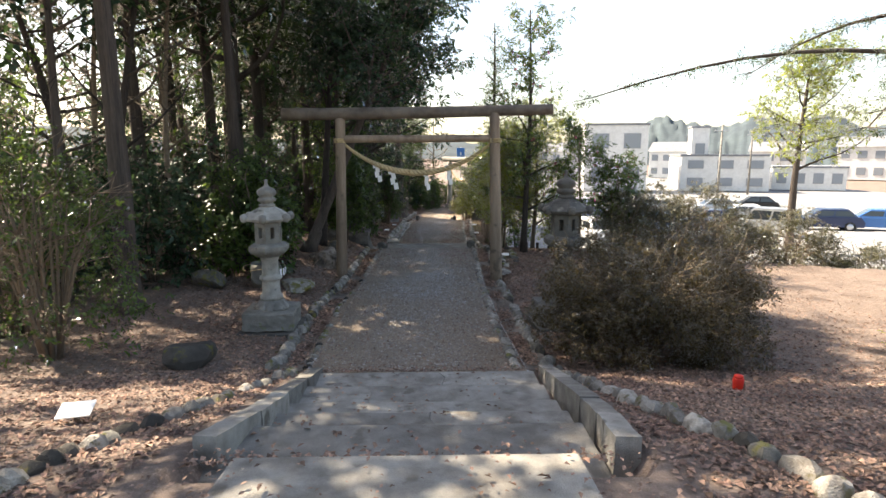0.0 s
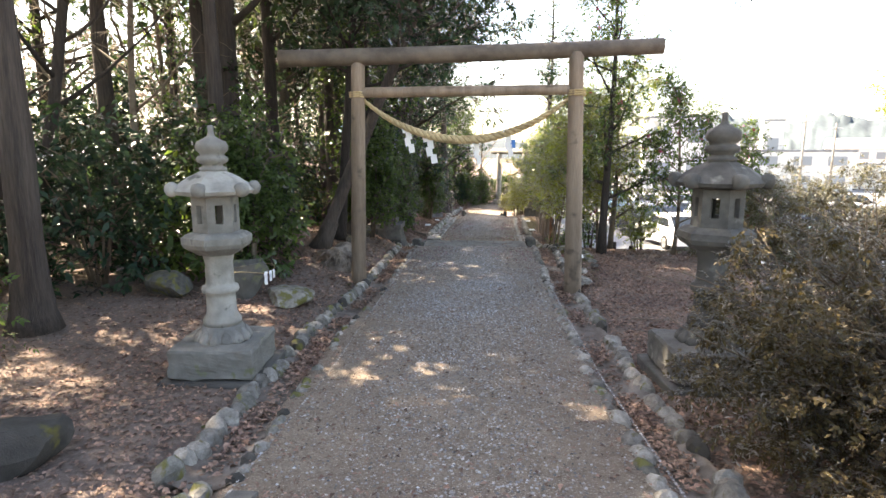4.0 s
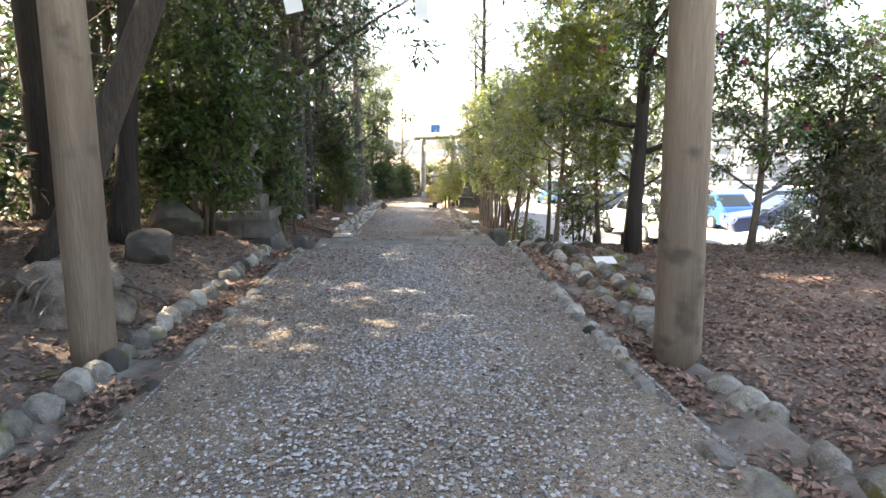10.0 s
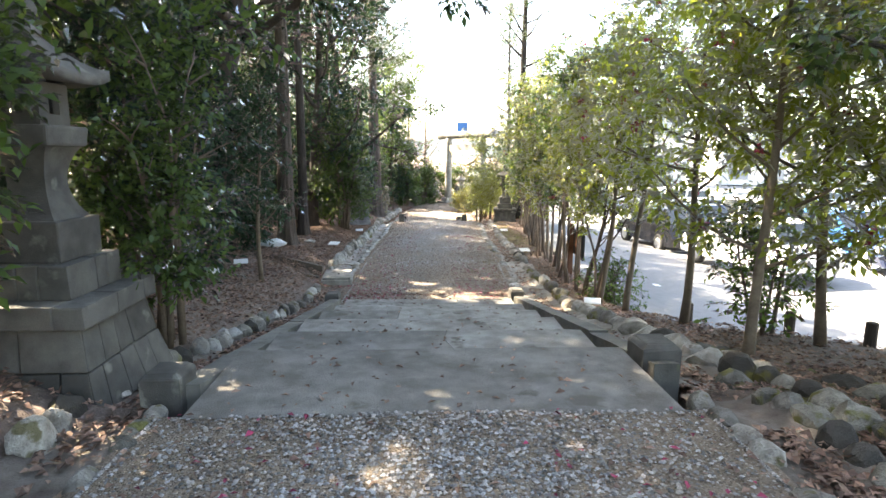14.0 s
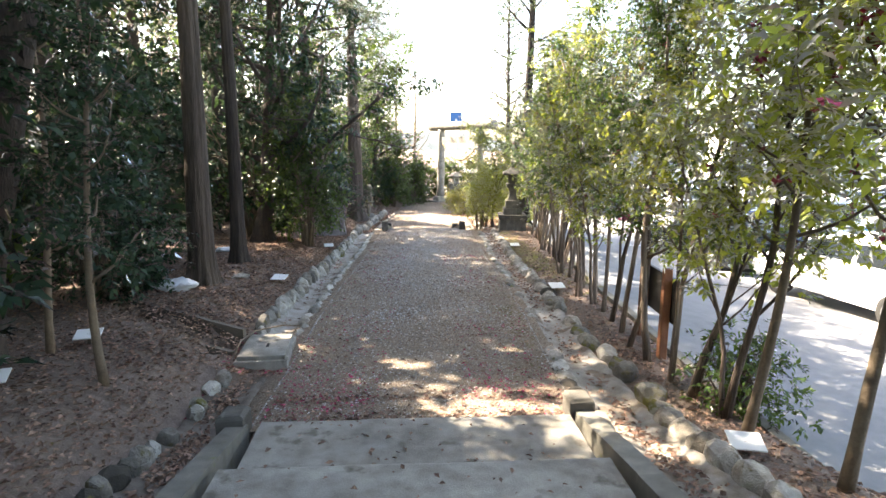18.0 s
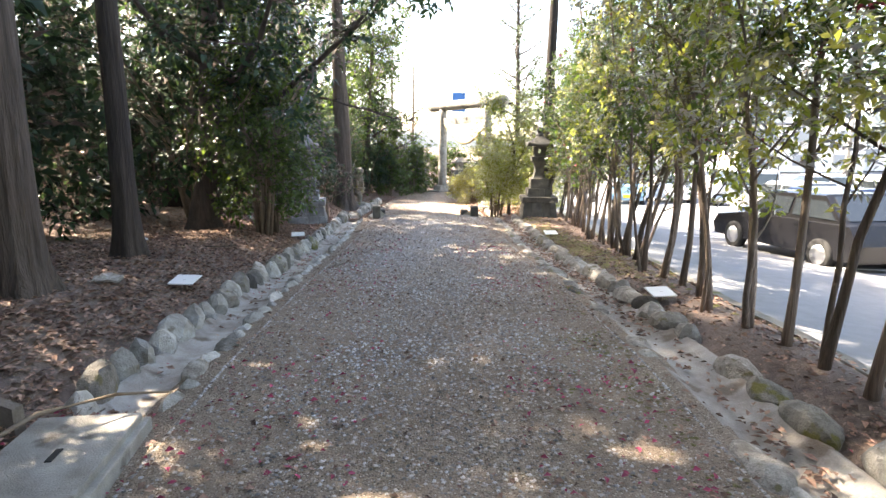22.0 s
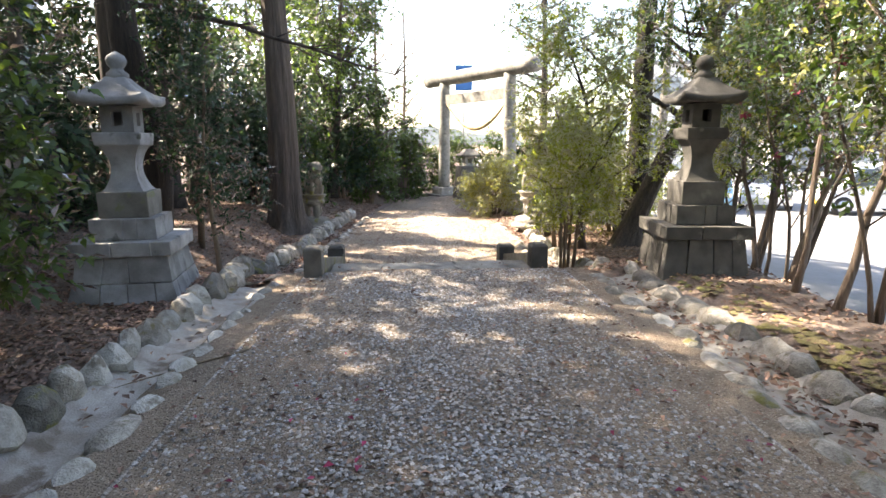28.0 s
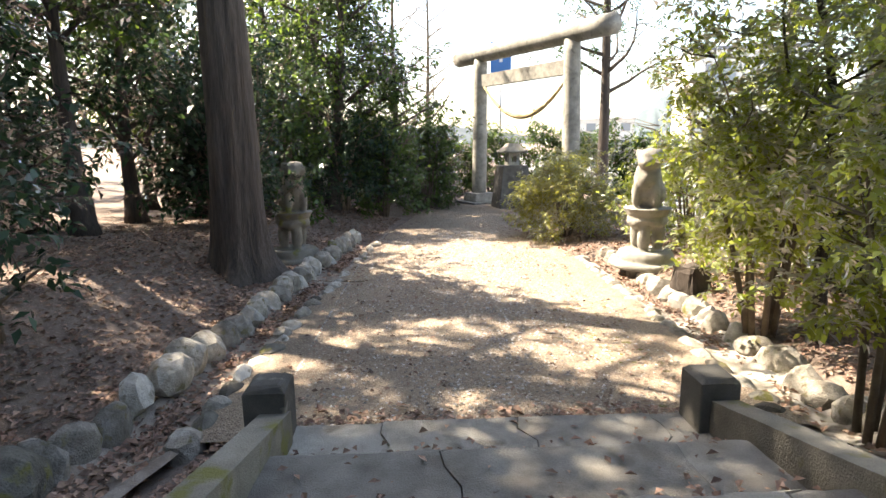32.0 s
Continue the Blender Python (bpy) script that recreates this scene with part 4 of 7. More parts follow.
round_lantern("stone_lantern", -2.5, 5.45, 0.10, "pale weathered stone lantern with scrolled roof on a dark block", M["granite"], 4, (0.81, 0.81, 0.866))
# darker stone than its twin: the azalea's shade is in the colour
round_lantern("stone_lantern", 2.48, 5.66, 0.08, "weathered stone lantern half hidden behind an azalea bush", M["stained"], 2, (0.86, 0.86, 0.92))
tall_lantern("stone_lantern", -2.27, 33.27, -1.40, M["skylit_granite"], M["dark_granite"], "tiered square granite lantern on a rubble plinth, pale skylight in its colour", rz=6, group="lanterns at the lower steps")
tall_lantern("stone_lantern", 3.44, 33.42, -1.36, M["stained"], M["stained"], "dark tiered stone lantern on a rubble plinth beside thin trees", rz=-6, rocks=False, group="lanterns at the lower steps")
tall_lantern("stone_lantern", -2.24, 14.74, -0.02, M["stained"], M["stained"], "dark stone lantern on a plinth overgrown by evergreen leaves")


# ---- stone torii ----
tb = tagged(thing("torii", 2.15, 50.8, -2.12), "pale grey stone torii gate with a straw rope", "torii")
ax = Vector((3.17, -5.9, 0)).normalized()
for k, s in enumerate((0.0, 4.2)):
    p = ax * s
    log_part("pillar", (p.x, p.y, 0.2), (p.x + ax.x * (0.09 - 0.18 * k), p.y + ax.y * (0.09 - 0.18 * k), 4.45), 0.235, 0.205, M["granite"], tb, "round pale stone pillar", seed=10 + k, sides=24)
    ob = part("pillar_base", block(0.78, 0.78, 0.42, -0.05, bevel=0.025, top=0.86), M["granite"], tb)
    ob.matrix_basis = pose(p.x, p.y, 0, 0, 0, math.degrees(math.atan2(ax.y, ax.x)))


def beam(name, s0, s1, z, w, h, curve, parent, n=18):
    verts, faces = [], []
    sd = Vector((-ax.y, ax.x, 0)) * w / 2
    for i in range(n):
        u = i / (n - 1)
        c = ax * (s0 + (s1 - s0) * u) + Vector((0, 0, z + curve * (2 * u - 1) ** 2))
        verts += [c - sd, c + sd, c + sd * 1.12 + Vector((0, 0, h)), c - sd * 1.12 + Vector((0, 0, h))]
    for i in range(n - 1):
        for k in range(4):
            faces.append((i * 4 + k, i * 4 + (k + 1) % 4, i * 4 + 4 + (k + 1) % 4, i * 4 + 4 + k))
    faces += [(3, 2, 1, 0), tuple(n * 4 - 4 + k for k in range(4))]
    return link_mesh(name, verts, faces, M["granite"], parent)


log_part("lintel", ax * -1.15 + Vector((0, 0, 4.6)), ax * 5.45 + Vector((0, 0, 4.6)), 0.25, 0.25, M["granite"], tb, "straight round stone lintel", seed=14, sides=20)
beam("tie_beam", 0.1, 4.1, 3.62, 0.2, 0.36, 0.0, tb)
for k, s in enumerate((0.0, 4.2)):
    ob = part("step_slab", block(1.15, 1.15, 0.16, -0.06, bevel=0.02), M["granite"], tb)
    ob.matrix_basis = pose(ax.x * s, ax.y * s, 0, 0, 0, math.degrees(math.atan2(ax.y, ax.x)))
pts = [ax * (0.25 + 3.7 * u) + Vector((0, -0.2, 3.6 - 0.95 * (1 - (2 * u - 1) ** 2))) for u in np.linspace(0, 1, 30)]
link_mesh("sacred_rope", *tube_data(pts, [0.03 + 0.04 * math.sin(math.pi * i / 29) for i in range(30)], 8), M["rope"], tb, "thin sagging straw rope", smooth=True)


# ---- trees and shrubs ----
def branch_points(rng, start, way, length, n=6, bend=0.25, lift=0.1):
    pts, p, w = [Vector(start)], Vector(start), Vector(way).normalized()
    for _ in range(n - 1):
        w = (w + Vector((rng.uniform(-bend, bend), rng.uniform(-bend, bend), rng.uniform(-bend, bend) * 0.6 + lift))).normalized()
        p = p + w * (length / (n - 1))
        pts.append(p.copy())
    return pts


def furrowed(axis, r, height, seed):
    """A trunk with deep upright furrows and root swellings at its foot."""
    sides, rings = 56, 40
    verts, faces = [], []
    for j in range(rings):
        u = (j / (rings - 1)) ** 1.7
        c = axis(u)
        h = u * height
        for k in range(sides):
            a = 2 * math.pi * k / sides
            q = r * (1 - 0.85 * u)
            q *= 1 + 0.10 * noise.noise((math.cos(a) * 5, math.sin(a) * 5, h * 0.5 + seed)) + 0.10 * noise.noise((math.cos(a) * 11, math.sin(a) * 11, h * 0.9 + seed)) + 0.05 * noise.noise((math.cos(a) * 22, math.sin(a) * 22, h * 1.6 + seed))
            q += r * math.exp(-h / 0.22) * (0.35 + 0.5 * max(0.0, math.sin(a * 4 + seed)) + 0.2 * noise.noise((a * 2, seed, 0)))
            verts.append(c + Vector((math.cos(a) * q, math.sin(a) * q, 0)))
    for j in range(rings - 1):
        for k in range(sides):
            k2 = (k + 1) % sides
            faces.append((j * sides + k, j * sides + k2, (j + 1) * sides + k2, (j + 1) * sides + k))
    return verts, faces


def tree(name, x, y, height, r, label, category="tree", crown_from=0.35, crown_r=1.5, leaves=6000, leaf=0.1, leaf_mat="camellia", bark="bark", lean=(0.0, 0.0), limbs=14, seed=0, clump=0.45, top_r=0.5, group="", bare=False, limb_len=None, flat=0.0, wide=0.45, sway=0.06, blooms=0, twigs=1, furrow=False):
    """A tapered, slightly crooked trunk with limbs and twigs; leaves gather in clumps along the outer limbs."""
    rng = random.Random(seed)
    z = land(x, y) - 0.06
    tr = tagged(thing(name, x, y, z), label, category, group)
    n = 12
    def axis(u):
        return Vector((lean[0] * u * height + sway * (math.sin(u * 5 + seed) - math.sin(seed)), lean[1] * u * height + sway * (math.cos(u * 4 + seed * 2) - math.cos(seed * 2)), height * u))
    pts = [axis(i / (n - 1)) for i in range(n)]
    rad = [r * (1 - 0.85 * i / (n - 1)) + 0.004 for i in range(n)]
    flare = [(0.0, 1.75), (0.25 / height, 1.3), (0.6 / height, 1.1)] if r > 0.1 else [(0.0, 1.3)]
    low = [(axis(u), r * q) for u, q in flare] + [(p, q) for p, q in list(zip(pts, rad))[1:]]
    if furrow:
        pieces = [furrowed(axis, r, height, seed)]
    else:
        pieces = [tube_data([p for p, _ in low], [q for _, q in low], 12 if r > 0.1 else 7, 0.09 if r > 0.1 else 0.05, seed)]
    limb_sets = []
    centres = []
    for k in range(limbs):
        u = crown_from + (0.97 - crown_from) * (k + rng.random()) / limbs
        i = min(n - 2, int(u * (n - 1)))
        p = pts[i].lerp(pts[i + 1], u * (n - 1) - i)
        a = k * 2.4 + rng.uniform(-0.5, 0.5)
        length = (limb_len or crown_r) * (1 - (1 - top_r) * (u - crown_from) / (1 - crown_from)) * rng.uniform(0.75, 1.2)
        b = branch_points(rng, p, (math.cos(a), math.sin(a), rng.uniform(0.1, 0.7) * (1 - flat)), length, 6, 0.28)
        rb = max(0.006, rad[i] * 0.45)
        arm = [tube_data(b, [rb * (1 - 0.8 * j / 5) + 0.002 for j in range(6)], 5, 0.05, seed + k)]
        for j in (2, 3, 4, 5):
            centres.append((*b[j], clump * rng.uniform(0.6, 1.15)))
            for _ in range(twigs):
                tw = branch_points(rng, b[j], (rng.uniform(-1, 1), rng.uniform(-1, 1), rng.uniform(-0.5, 0.7)), length * rng.uniform(0.25, 0.5), 4, 0.3, 0.0)
                arm.append(tube_data(tw, [rb * 0.3, rb * 0.22, rb * 0.15, 0.002], 3))
                centres.append((*tw[-1], clump * rng.uniform(0.4, 0.9)))
        if bare:
            limb_sets.append(arm)
        else:
            pieces += arm
    link_mesh("trunk", *join_data(pieces), M[bark], tr, smooth=True)
    for arm in limb_sets:
        link_mesh("limb", *join_data(arm), M[bark], tr, smooth=True)
    if not bare:
        me = leaves_mesh("crown", centres, leaves, leaf, M[leaf_mat], 1.0, seed, wide=wide)
        ob = new("crown", me)
        ob.parent = tr
    if blooms:
        r2 = np.random.default_rng(seed)
        pick = np.asarray(centres)[r2.choice(len(centres), blooms, replace=False)].copy()
        pick[:, 3] = 0.035
        ob = new("blossoms", leaves_mesh("blossoms", pick, blooms * 9, 0.05, M["petal"], 1.0, seed + 5, wide=0.9))
        ob.parent = tr
        tagged(ob, "pink camellia blossoms", kind="stuff")
    return tr


def shrub(name, x, y, w, d, h, label, leaves=8000, leaf=0.06, leaf_mat="camellia", stems=9, seed=0, clump=0.3, dense=60, low=0.15, bark="twig", group="", category="shrub", wide=0.45, dome=0.75, boxy=1.0):
    """Many stems from one root, twigs, and leaves in clumps filling an uneven dome."""
    rng = random.Random(seed)
    z = land(x, y) - 0.03
    sh = tagged(thing(name, x, y, z), label, category, group)
    pieces, centres = [], []
    for k in range(stems):
        a = 2 * math.pi * k / stems + rng.uniform(-0.4, 0.4)
        out = rng.uniform(0.25, 0.8)
        tip = Vector((math.cos(a) * w / 2 * out, math.sin(a) * d / 2 * out, h * rng.uniform(0.6, 0.95) * (1 - 0.35 * out)))
        mid = tip * 0.45 + Vector((rng.uniform(-0.1, 0.1), rng.uniform(-0.1, 0.1), 0.1 * h))
        root = Vector((math.cos(a) * 0.1, math.sin(a) * 0.1, 0))
        pts = [root, root.lerp(mid, 0.5) + Vector((0, 0, 0.05)), mid, mid.lerp(tip, 0.5) + Vector((rng.uniform(-0.06, 0.06), rng.uniform(-0.06, 0.06), 0)), tip]
        r0 = 0.008 + 0.007 * h
        pieces.append(tube_data(pts, [r0, r0 * 0.8, r0 * 0.6, r0 * 0.4, r0 * 0.15], 6, 0.05, seed + k))
        for p in (mid, pts[3], tip):
            for _ in range(2):
                b = branch_points(rng, p, (math.cos(a) + rng.uniform(-1, 1), math.sin(a) + rng.uniform(-1, 1), rng.uniform(0, 1)), 0.28 * (w + d) / 2 * rng.uniform(0.5, 1), 4, 0.3)
                pieces.append(tube_data(b, [r0 * 0.4, r0 * 0.28, r0 * 0.18, 0.002], 3))
    for k in range(dense):
        a, el = rng.uniform(0, 2 * math.pi), math.asin(rng.uniform(low, 1.0))
        q = rng.uniform(dome, 1.0) * (1 + 0.16 * noise.noise((math.cos(a) * 2 + seed, math.sin(a) * 2, el * 2)))
        ce, se = math.cos(el) ** boxy, math.copysign(abs(math.sin(el)) ** boxy, math.sin(el))
        centres.append((math.cos(a) * ce * w / 2 * q, math.sin(a) * ce * d / 2 * q, h * se * q, clump * rng.uniform(0.6, 1.2)))
    link_mesh("branchwork", *join_data(pieces), M[bark], sh, smooth=True)
    ob = new("foliage", leaves_mesh("foliage", centres, leaves, leaf, M[leaf_mat], 1.0, seed, wide=wide))
    ob.parent = sh
    return sh


# azalea by the first steps
shrub("azalea_bush", 3.25, 3.75, 3.4, 2.8, 1.9, "broad azalea bush with brownish yellow-green leaves", 100000, 0.04, "azalea", 60, 11, 0.17, 620, 0.04, dome=0.38, boxy=0.62)
shrub("azalea_bush", 4.9, 6.3, 2.6, 2.0, 1.75, "golden azalea bush in the sun behind another", 24000, 0.05, "azalea", 24, 13, 0.24, 160, 0.2, dome=0.7)
shrub("azalea_bush", 7.4, 3.2, 1.6, 1.5, 0.8, "small yellowish azalea bush in the sun", 6000, 0.05, "yellow_leaf", 10, 12, 0.25, 50)

# left wood: tall cedars
LEFT_CEDARS = ((-5.2, 12.0, 0.25), (-5.6, 15.8, 0.2), (-6.4, 19.4, 0.2), (-4.2, 17.0, 0.2), (-8.2, 22.0, 0.22), (-5.6, 33.6, 0.25), (-7.0, 29.0, 0.2), (-9.0, 36.0, 0.25), (-12.0, 25.0, 0.22), (-13.0, 17.0, 0.2), (-12.5, 10.5, 0.18), (-5.2, 39.6, 0.24), (-10.5, 31.0, 0.2), (-9.0, 17.0, 0.17), (-9.4, 23.8, 0.18))
for k, (x, y, r) in enumerate(LEFT_CEDARS):
    tree("cedar_tree", x, y, 15.0 + (k * 37 % 3), r, "tall dark cedar with a straight trunk among undergrowth", crown_from=0.3, crown_r=2.7, leaves=8500, leaf=0.21, leaf_mat="cedar_leaf", limbs=26, seed=100 + k, clump=0.75, group="cedars of the left wood", wide=0.3)
tree("cedar_tree", -2.88, 23.8, 12, 0.175, "cedar with shaggy peeling bark beside the path", crown_from=0.45, crown_r=1.8, leaves=6000, leaf=0.13, leaf_mat="cedar_leaf", limbs=20, seed=131, clump=0.6, bark="bark_pale", wide=0.3, sway=0.03, furrow=True)
tree("cedar_tree", -2.85, 25.5, 12, 0.12, "straight cedar trunk beside the path", crown_from=0.45, crown_r=1.8, leaves=6000, leaf=0.13, leaf_mat="cedar_leaf", limbs=20, seed=132, clump=0.6, wide=0.3, sway=0.03, furrow=True)
tree("cedar_tree", -2.1, 39.9, 12, 0.34, "thick dark cedar trunk on the bank beside a statue", crown_from=0.64, crown_r=2.2, leaves=12000, leaf=0.13, leaf_mat="dark_leaf", limbs=22, seed=133, clump=0.6, sway=0.03, furrow=True)
# forked bare trees at the start of the wood
for k, (x, y, h, r, lx, ly) in enumerate(((-7.6, 8.9, 8.5, 0.13, -0.22, 0.05), (-7.55, 8.95, 8.5, 0.12, 0.26, 0.05), (-10.5, 7.5, 9.0, 0.12, -0.05, 0.0), (-9.4, 12.5, 9.5, 0.11, 0.1, 0.0), (-6.4, 10.6, 9.0, 0.08, 0.06, 0.0), (-11.6, 5.0, 9.0, 0.12, 0.1, 0.0), (-8.8, 16.0, 10.0, 0.1, -0.06, 0.0), (-13.5, 8.0, 10.0, 0.13, 0.0, 0.0))):
    tree("bare_tree", x, y, h, r, "leafless winter tree with dark forked limbs", crown_from=0.3, crown_r=2.2, limbs=16, seed=150 + k, lean=(lx, ly), bark="bark" if k < 2 else "twig", bare=True, twigs=2, sway=0.12, group="leafless trees of the left wood")

# left wood: evergreen undergrowth  (x, y, width, height, leaf, leaves)
UNDER = ((-4.2, 9.6, 2.4, 3.0, 0.10), (-6.0, 8.6, 2.6, 2.9, 0.09), (-8.0, 7.0, 3.0, 3.0, 0.08), (-10.4, 5.6, 3.4, 2.8, 0.08), (-5.6, 12.2, 3.0, 4.2, 0.10), (-8.0, 11.5, 3.6, 3.6, 0.10), (-11.0, 10.0, 4.0, 3.6, 0.1), (-3.0, 17.0, 1.9, 3.6, 0.10), 
         (-3.6, 19.2, 2.2, 4.2, 0.10), (-5.4, 22.0, 2.6, 4.4, 0.10), (-6.2, 17.5, 3.0, 4.6, 0.1), (-3.9, 30.4, 3.0, 5.0, 0.10), (-2.25, 28.9, 2.0, 4.2, 0.10), (-5.4, 27.5, 2.6, 4.6, 0.10), (-5.6, 37.4, 1.8, 3.0, 0.1), (-4.6, 33.8, 2.4, 3.8, 0.1), (-7.0, 38.5, 3.0, 3.6, 0.1), (-1.6, 46.5, 2.6, 3.6, 0.1), (0.4, 50.5, 2.2, 2.6, 0.1), (-4.4, 48.0, 3.6, 4.2, 0.1), (-3.4, 42.8, 2.0, 3.2, 0.09), (-2.6, 31.0, 1.6, 4.0, 0.1))
for k, (x, y, w, h, s) in enumerate(UNDER):
    near = x > -3.3
    shrub("evergreen_shrub", x, y, w, w, h, "dark glossy evergreen undergrowth at the edge of the wood", 14000 if near else 8500 if w < 2.7 else 7000, s * 0.9 if near else s * 1.4, "dark_leaf" if k % 3 else "camellia", 8, 200 + k, 0.36, 150, 0.16 if h > 3 else 0.05, group="undergrowth of the left wood", dome=0.5)
shrub("twiggy_shrub", -5.0, 3.6, 2.4, 2.4, 3.4, "thin twiggy shrub with sparse small leaves", 12000, 0.07, "camellia", 22, 240, 0.35, 100, 0.1)
shrub("twiggy_shrub", -6.4, 5.0, 2.6, 2.4, 3.2, "thin twiggy shrub with sparse small leaves", 9000, 0.055, "camellia", 20, 241, 0.35, 90, 0.1)
shrub("evergreen_shrub", -3.95, 22.95, 1.9, 1.7, 3.4, "low dark evergreen beside the concrete cover", 14000, 0.085, "dark_leaf", 9, 242, 0.32, 110, 0.05, dome=0.5)
# small saplings with thin stems on the left bank
for k, (x, y, h) in enumerate(((-2.75, 18.3, 3.6), (-2.5, 20.3, 3.4), (-3.3, 20.9, 4.0), (-2.7, 36.35, 3.4), (-2.76, 36.5, 3.8), (-2.0, 34.9, 2.6), (-1.95, 40.75, 3.0))):
    tree("sapling", x, y, h, 0.035, "thin evergreen sapling with small dark leaves", category="tree", crown_from=0.25, crown_r=0.75, leaves=3600, leaf=0.075, leaf_mat="dark_leaf", bark="twig", limbs=14, seed=160 + k, clump=0.28, group="saplings on the bank")

# crowns over the path
tree("evergreen_oak", -3.9, 20.6, 10.0, 0.22, "large evergreen leaning over the path, dense dark crown", crown_from=0.36, crown_r=3.9, leaves=42000, leaf=0.125, leaf_mat="dark_leaf", limbs=34, seed=141, clump=0.62, lean=(0.3, 0.0), top_r=0.8)
tree("evergreen_oak", -3.2, 11.7, 7.2, 0.15, "evergreen tree with a leaning trunk over the path", crown_from=0.5, crown_r=2.3, leaves=24000, leaf=0.115, leaf_mat="dark_leaf", limbs=26, seed=142, clump=0.5, lean=(0.42, 0.06), sway=0.03)
tree("evergreen_oak", -3.0, 12.6, 8.0, 0.12, "dark upright evergreen beside a leaning trunk", crown_from=0.42, crown_r=1.9, leaves=16000, leaf=0.11, leaf_mat="dark_leaf", limbs=22, seed=146, clump=0.45, lean=(0.1, 0.05))
tree("evergreen_oak", -3.2, 16.2, 8.5, 0.16, "dense evergreen hanging over the bank", crown_from=0.18, crown_r=2.2, leaves=26000, leaf=0.10, leaf_mat="camellia", limbs=24, seed=143, clump=0.5, lean=(0.02, 0.0))
tree("evergreen_oak", -3.4, 29.4, 9.5, 0.2, "dense dark evergreen above the cobbled gutter", crown_from=0.16, crown_r=3.2, leaves=36000, leaf=0.115, leaf_mat="dark_leaf", limbs=28, seed=144, clump=0.55, lean=(0.07, 0.0))
tree("evergreen_oak", -1.9, 46.4, 8.5, 0.15, "evergreen tree with green hanging leaves behind the statue", crown_from=0.12, crown_r=2.5, leaves=36000, leaf=0.11, leaf_mat="camellia", limbs=30, seed=145, clump=0.5, lean=(0.1, 0.0))

# evergreens that close the view behind the lower bank
for k, (x, y, w, h, n_) in enumerate(((-0.7, 47.2, 2.2, 4.0, 14000), (0.5, 49.4, 2.0, 3.2, 11000), (-2.6, 44.6, 2.0, 4.2, 12000), (-6.6, 38.2, 3.0, 5.2, 12000), (-3.9, 46.6, 3.0, 5.0, 12000), (-6.4, 34.6, 2.8, 5.4, 12000))):
    shrub("evergreen_shrub", x, y, w, w, h, "dense hanging evergreen behind the lower bank", n_, 0.105, "camellia" if k in (0, 1, 2, 4) else "dark_leaf", 8, 260 + k, 0.36, 110, 0.02 if k < 3 else 0.2, group="evergreens of the lower bank", dome=0.45)

# right side camellias
RIGHT = ((3.1, 13.4, 7.2, 0.1, 1.7), (3.64, 14.87, 4.8, 0.07, 1.6), (4.8, 13.5, 3.9, 0.05, 1.4), (3.0, 17.3, 4.2, 0.045, 1.3), (3.56, 15.9, 4.3, 0.045, 1.4), (5.9, 13.6, 2.9, 0.05, 1.1), (2.8, 18.55, 3.9, 0.04, 1.2), (2.66, 15.5, 4.0, 0.042, 1.2), (2.75, 19.5, 3.8, 0.04, 1.1))
for k, (x, y, h, r, c) in enumerate(RIGHT):
    far = k in (3, 6, 8)
    tree("camellia_tree", x, y, h, r, "leafy camellia tree with pink flowers beside a car park", crown_from=0.36 if far else 0.16, crown_r=c, leaves=6000 if far else 10000 if k in (2, 5) else 13000, leaf=0.08, leaf_mat="camellia" if k in (0, 2, 5) else "bright_leaf", bark="bark" if k == 0 else "twig", limbs=18, seed=300 + k, clump=0.34, group="camellias along the car park", blooms=26, lean=(0.06 if far else 0.0, 0.0))
for k, (x, y, w, h) in enumerate(((3.4, 16.5, 1.2, 1.8), (4.3, 14.7, 1.3, 1.9))):
    shrub("camellia_bush", x, y, w, w, h, "low leafy camellia shoots under taller camellias", 2600, 0.075, "bright_leaf" if k % 2 else "camellia", 6, 320 + k, 0.24, 40, 0.3, category="bush", group="low camellias along the car park", dome=0.4)
# low bushes between open ground and car park
for k, (x, y, w, h) in enumerate(((6.3, 12.9, 2.6, 2.0), (8.3, 12.4, 2.8, 2.1), (10.6, 12.0, 3.0, 2.0), (3.2, 20.35, 0.9, 0.85), (13.0, 11.5, 2.8, 1.9), (6.6, 14.0, 1.9, 1.7), (7.3, 13.6, 2.4, 2.2), (9.5, 13.0, 2.6, 2.1), (11.8, 12.6, 2.6, 2.0))):
    shrub("low_bush", x, y, w, w * 0.8, h, "thin greyish bush before the car park", 15000 if w > 1 else 3400, 0.06, "camellia" if k in (3, 5) else "azalea_grey", 18, 330 + k, 0.3, 80, 0.1, group="bushes before the car park")
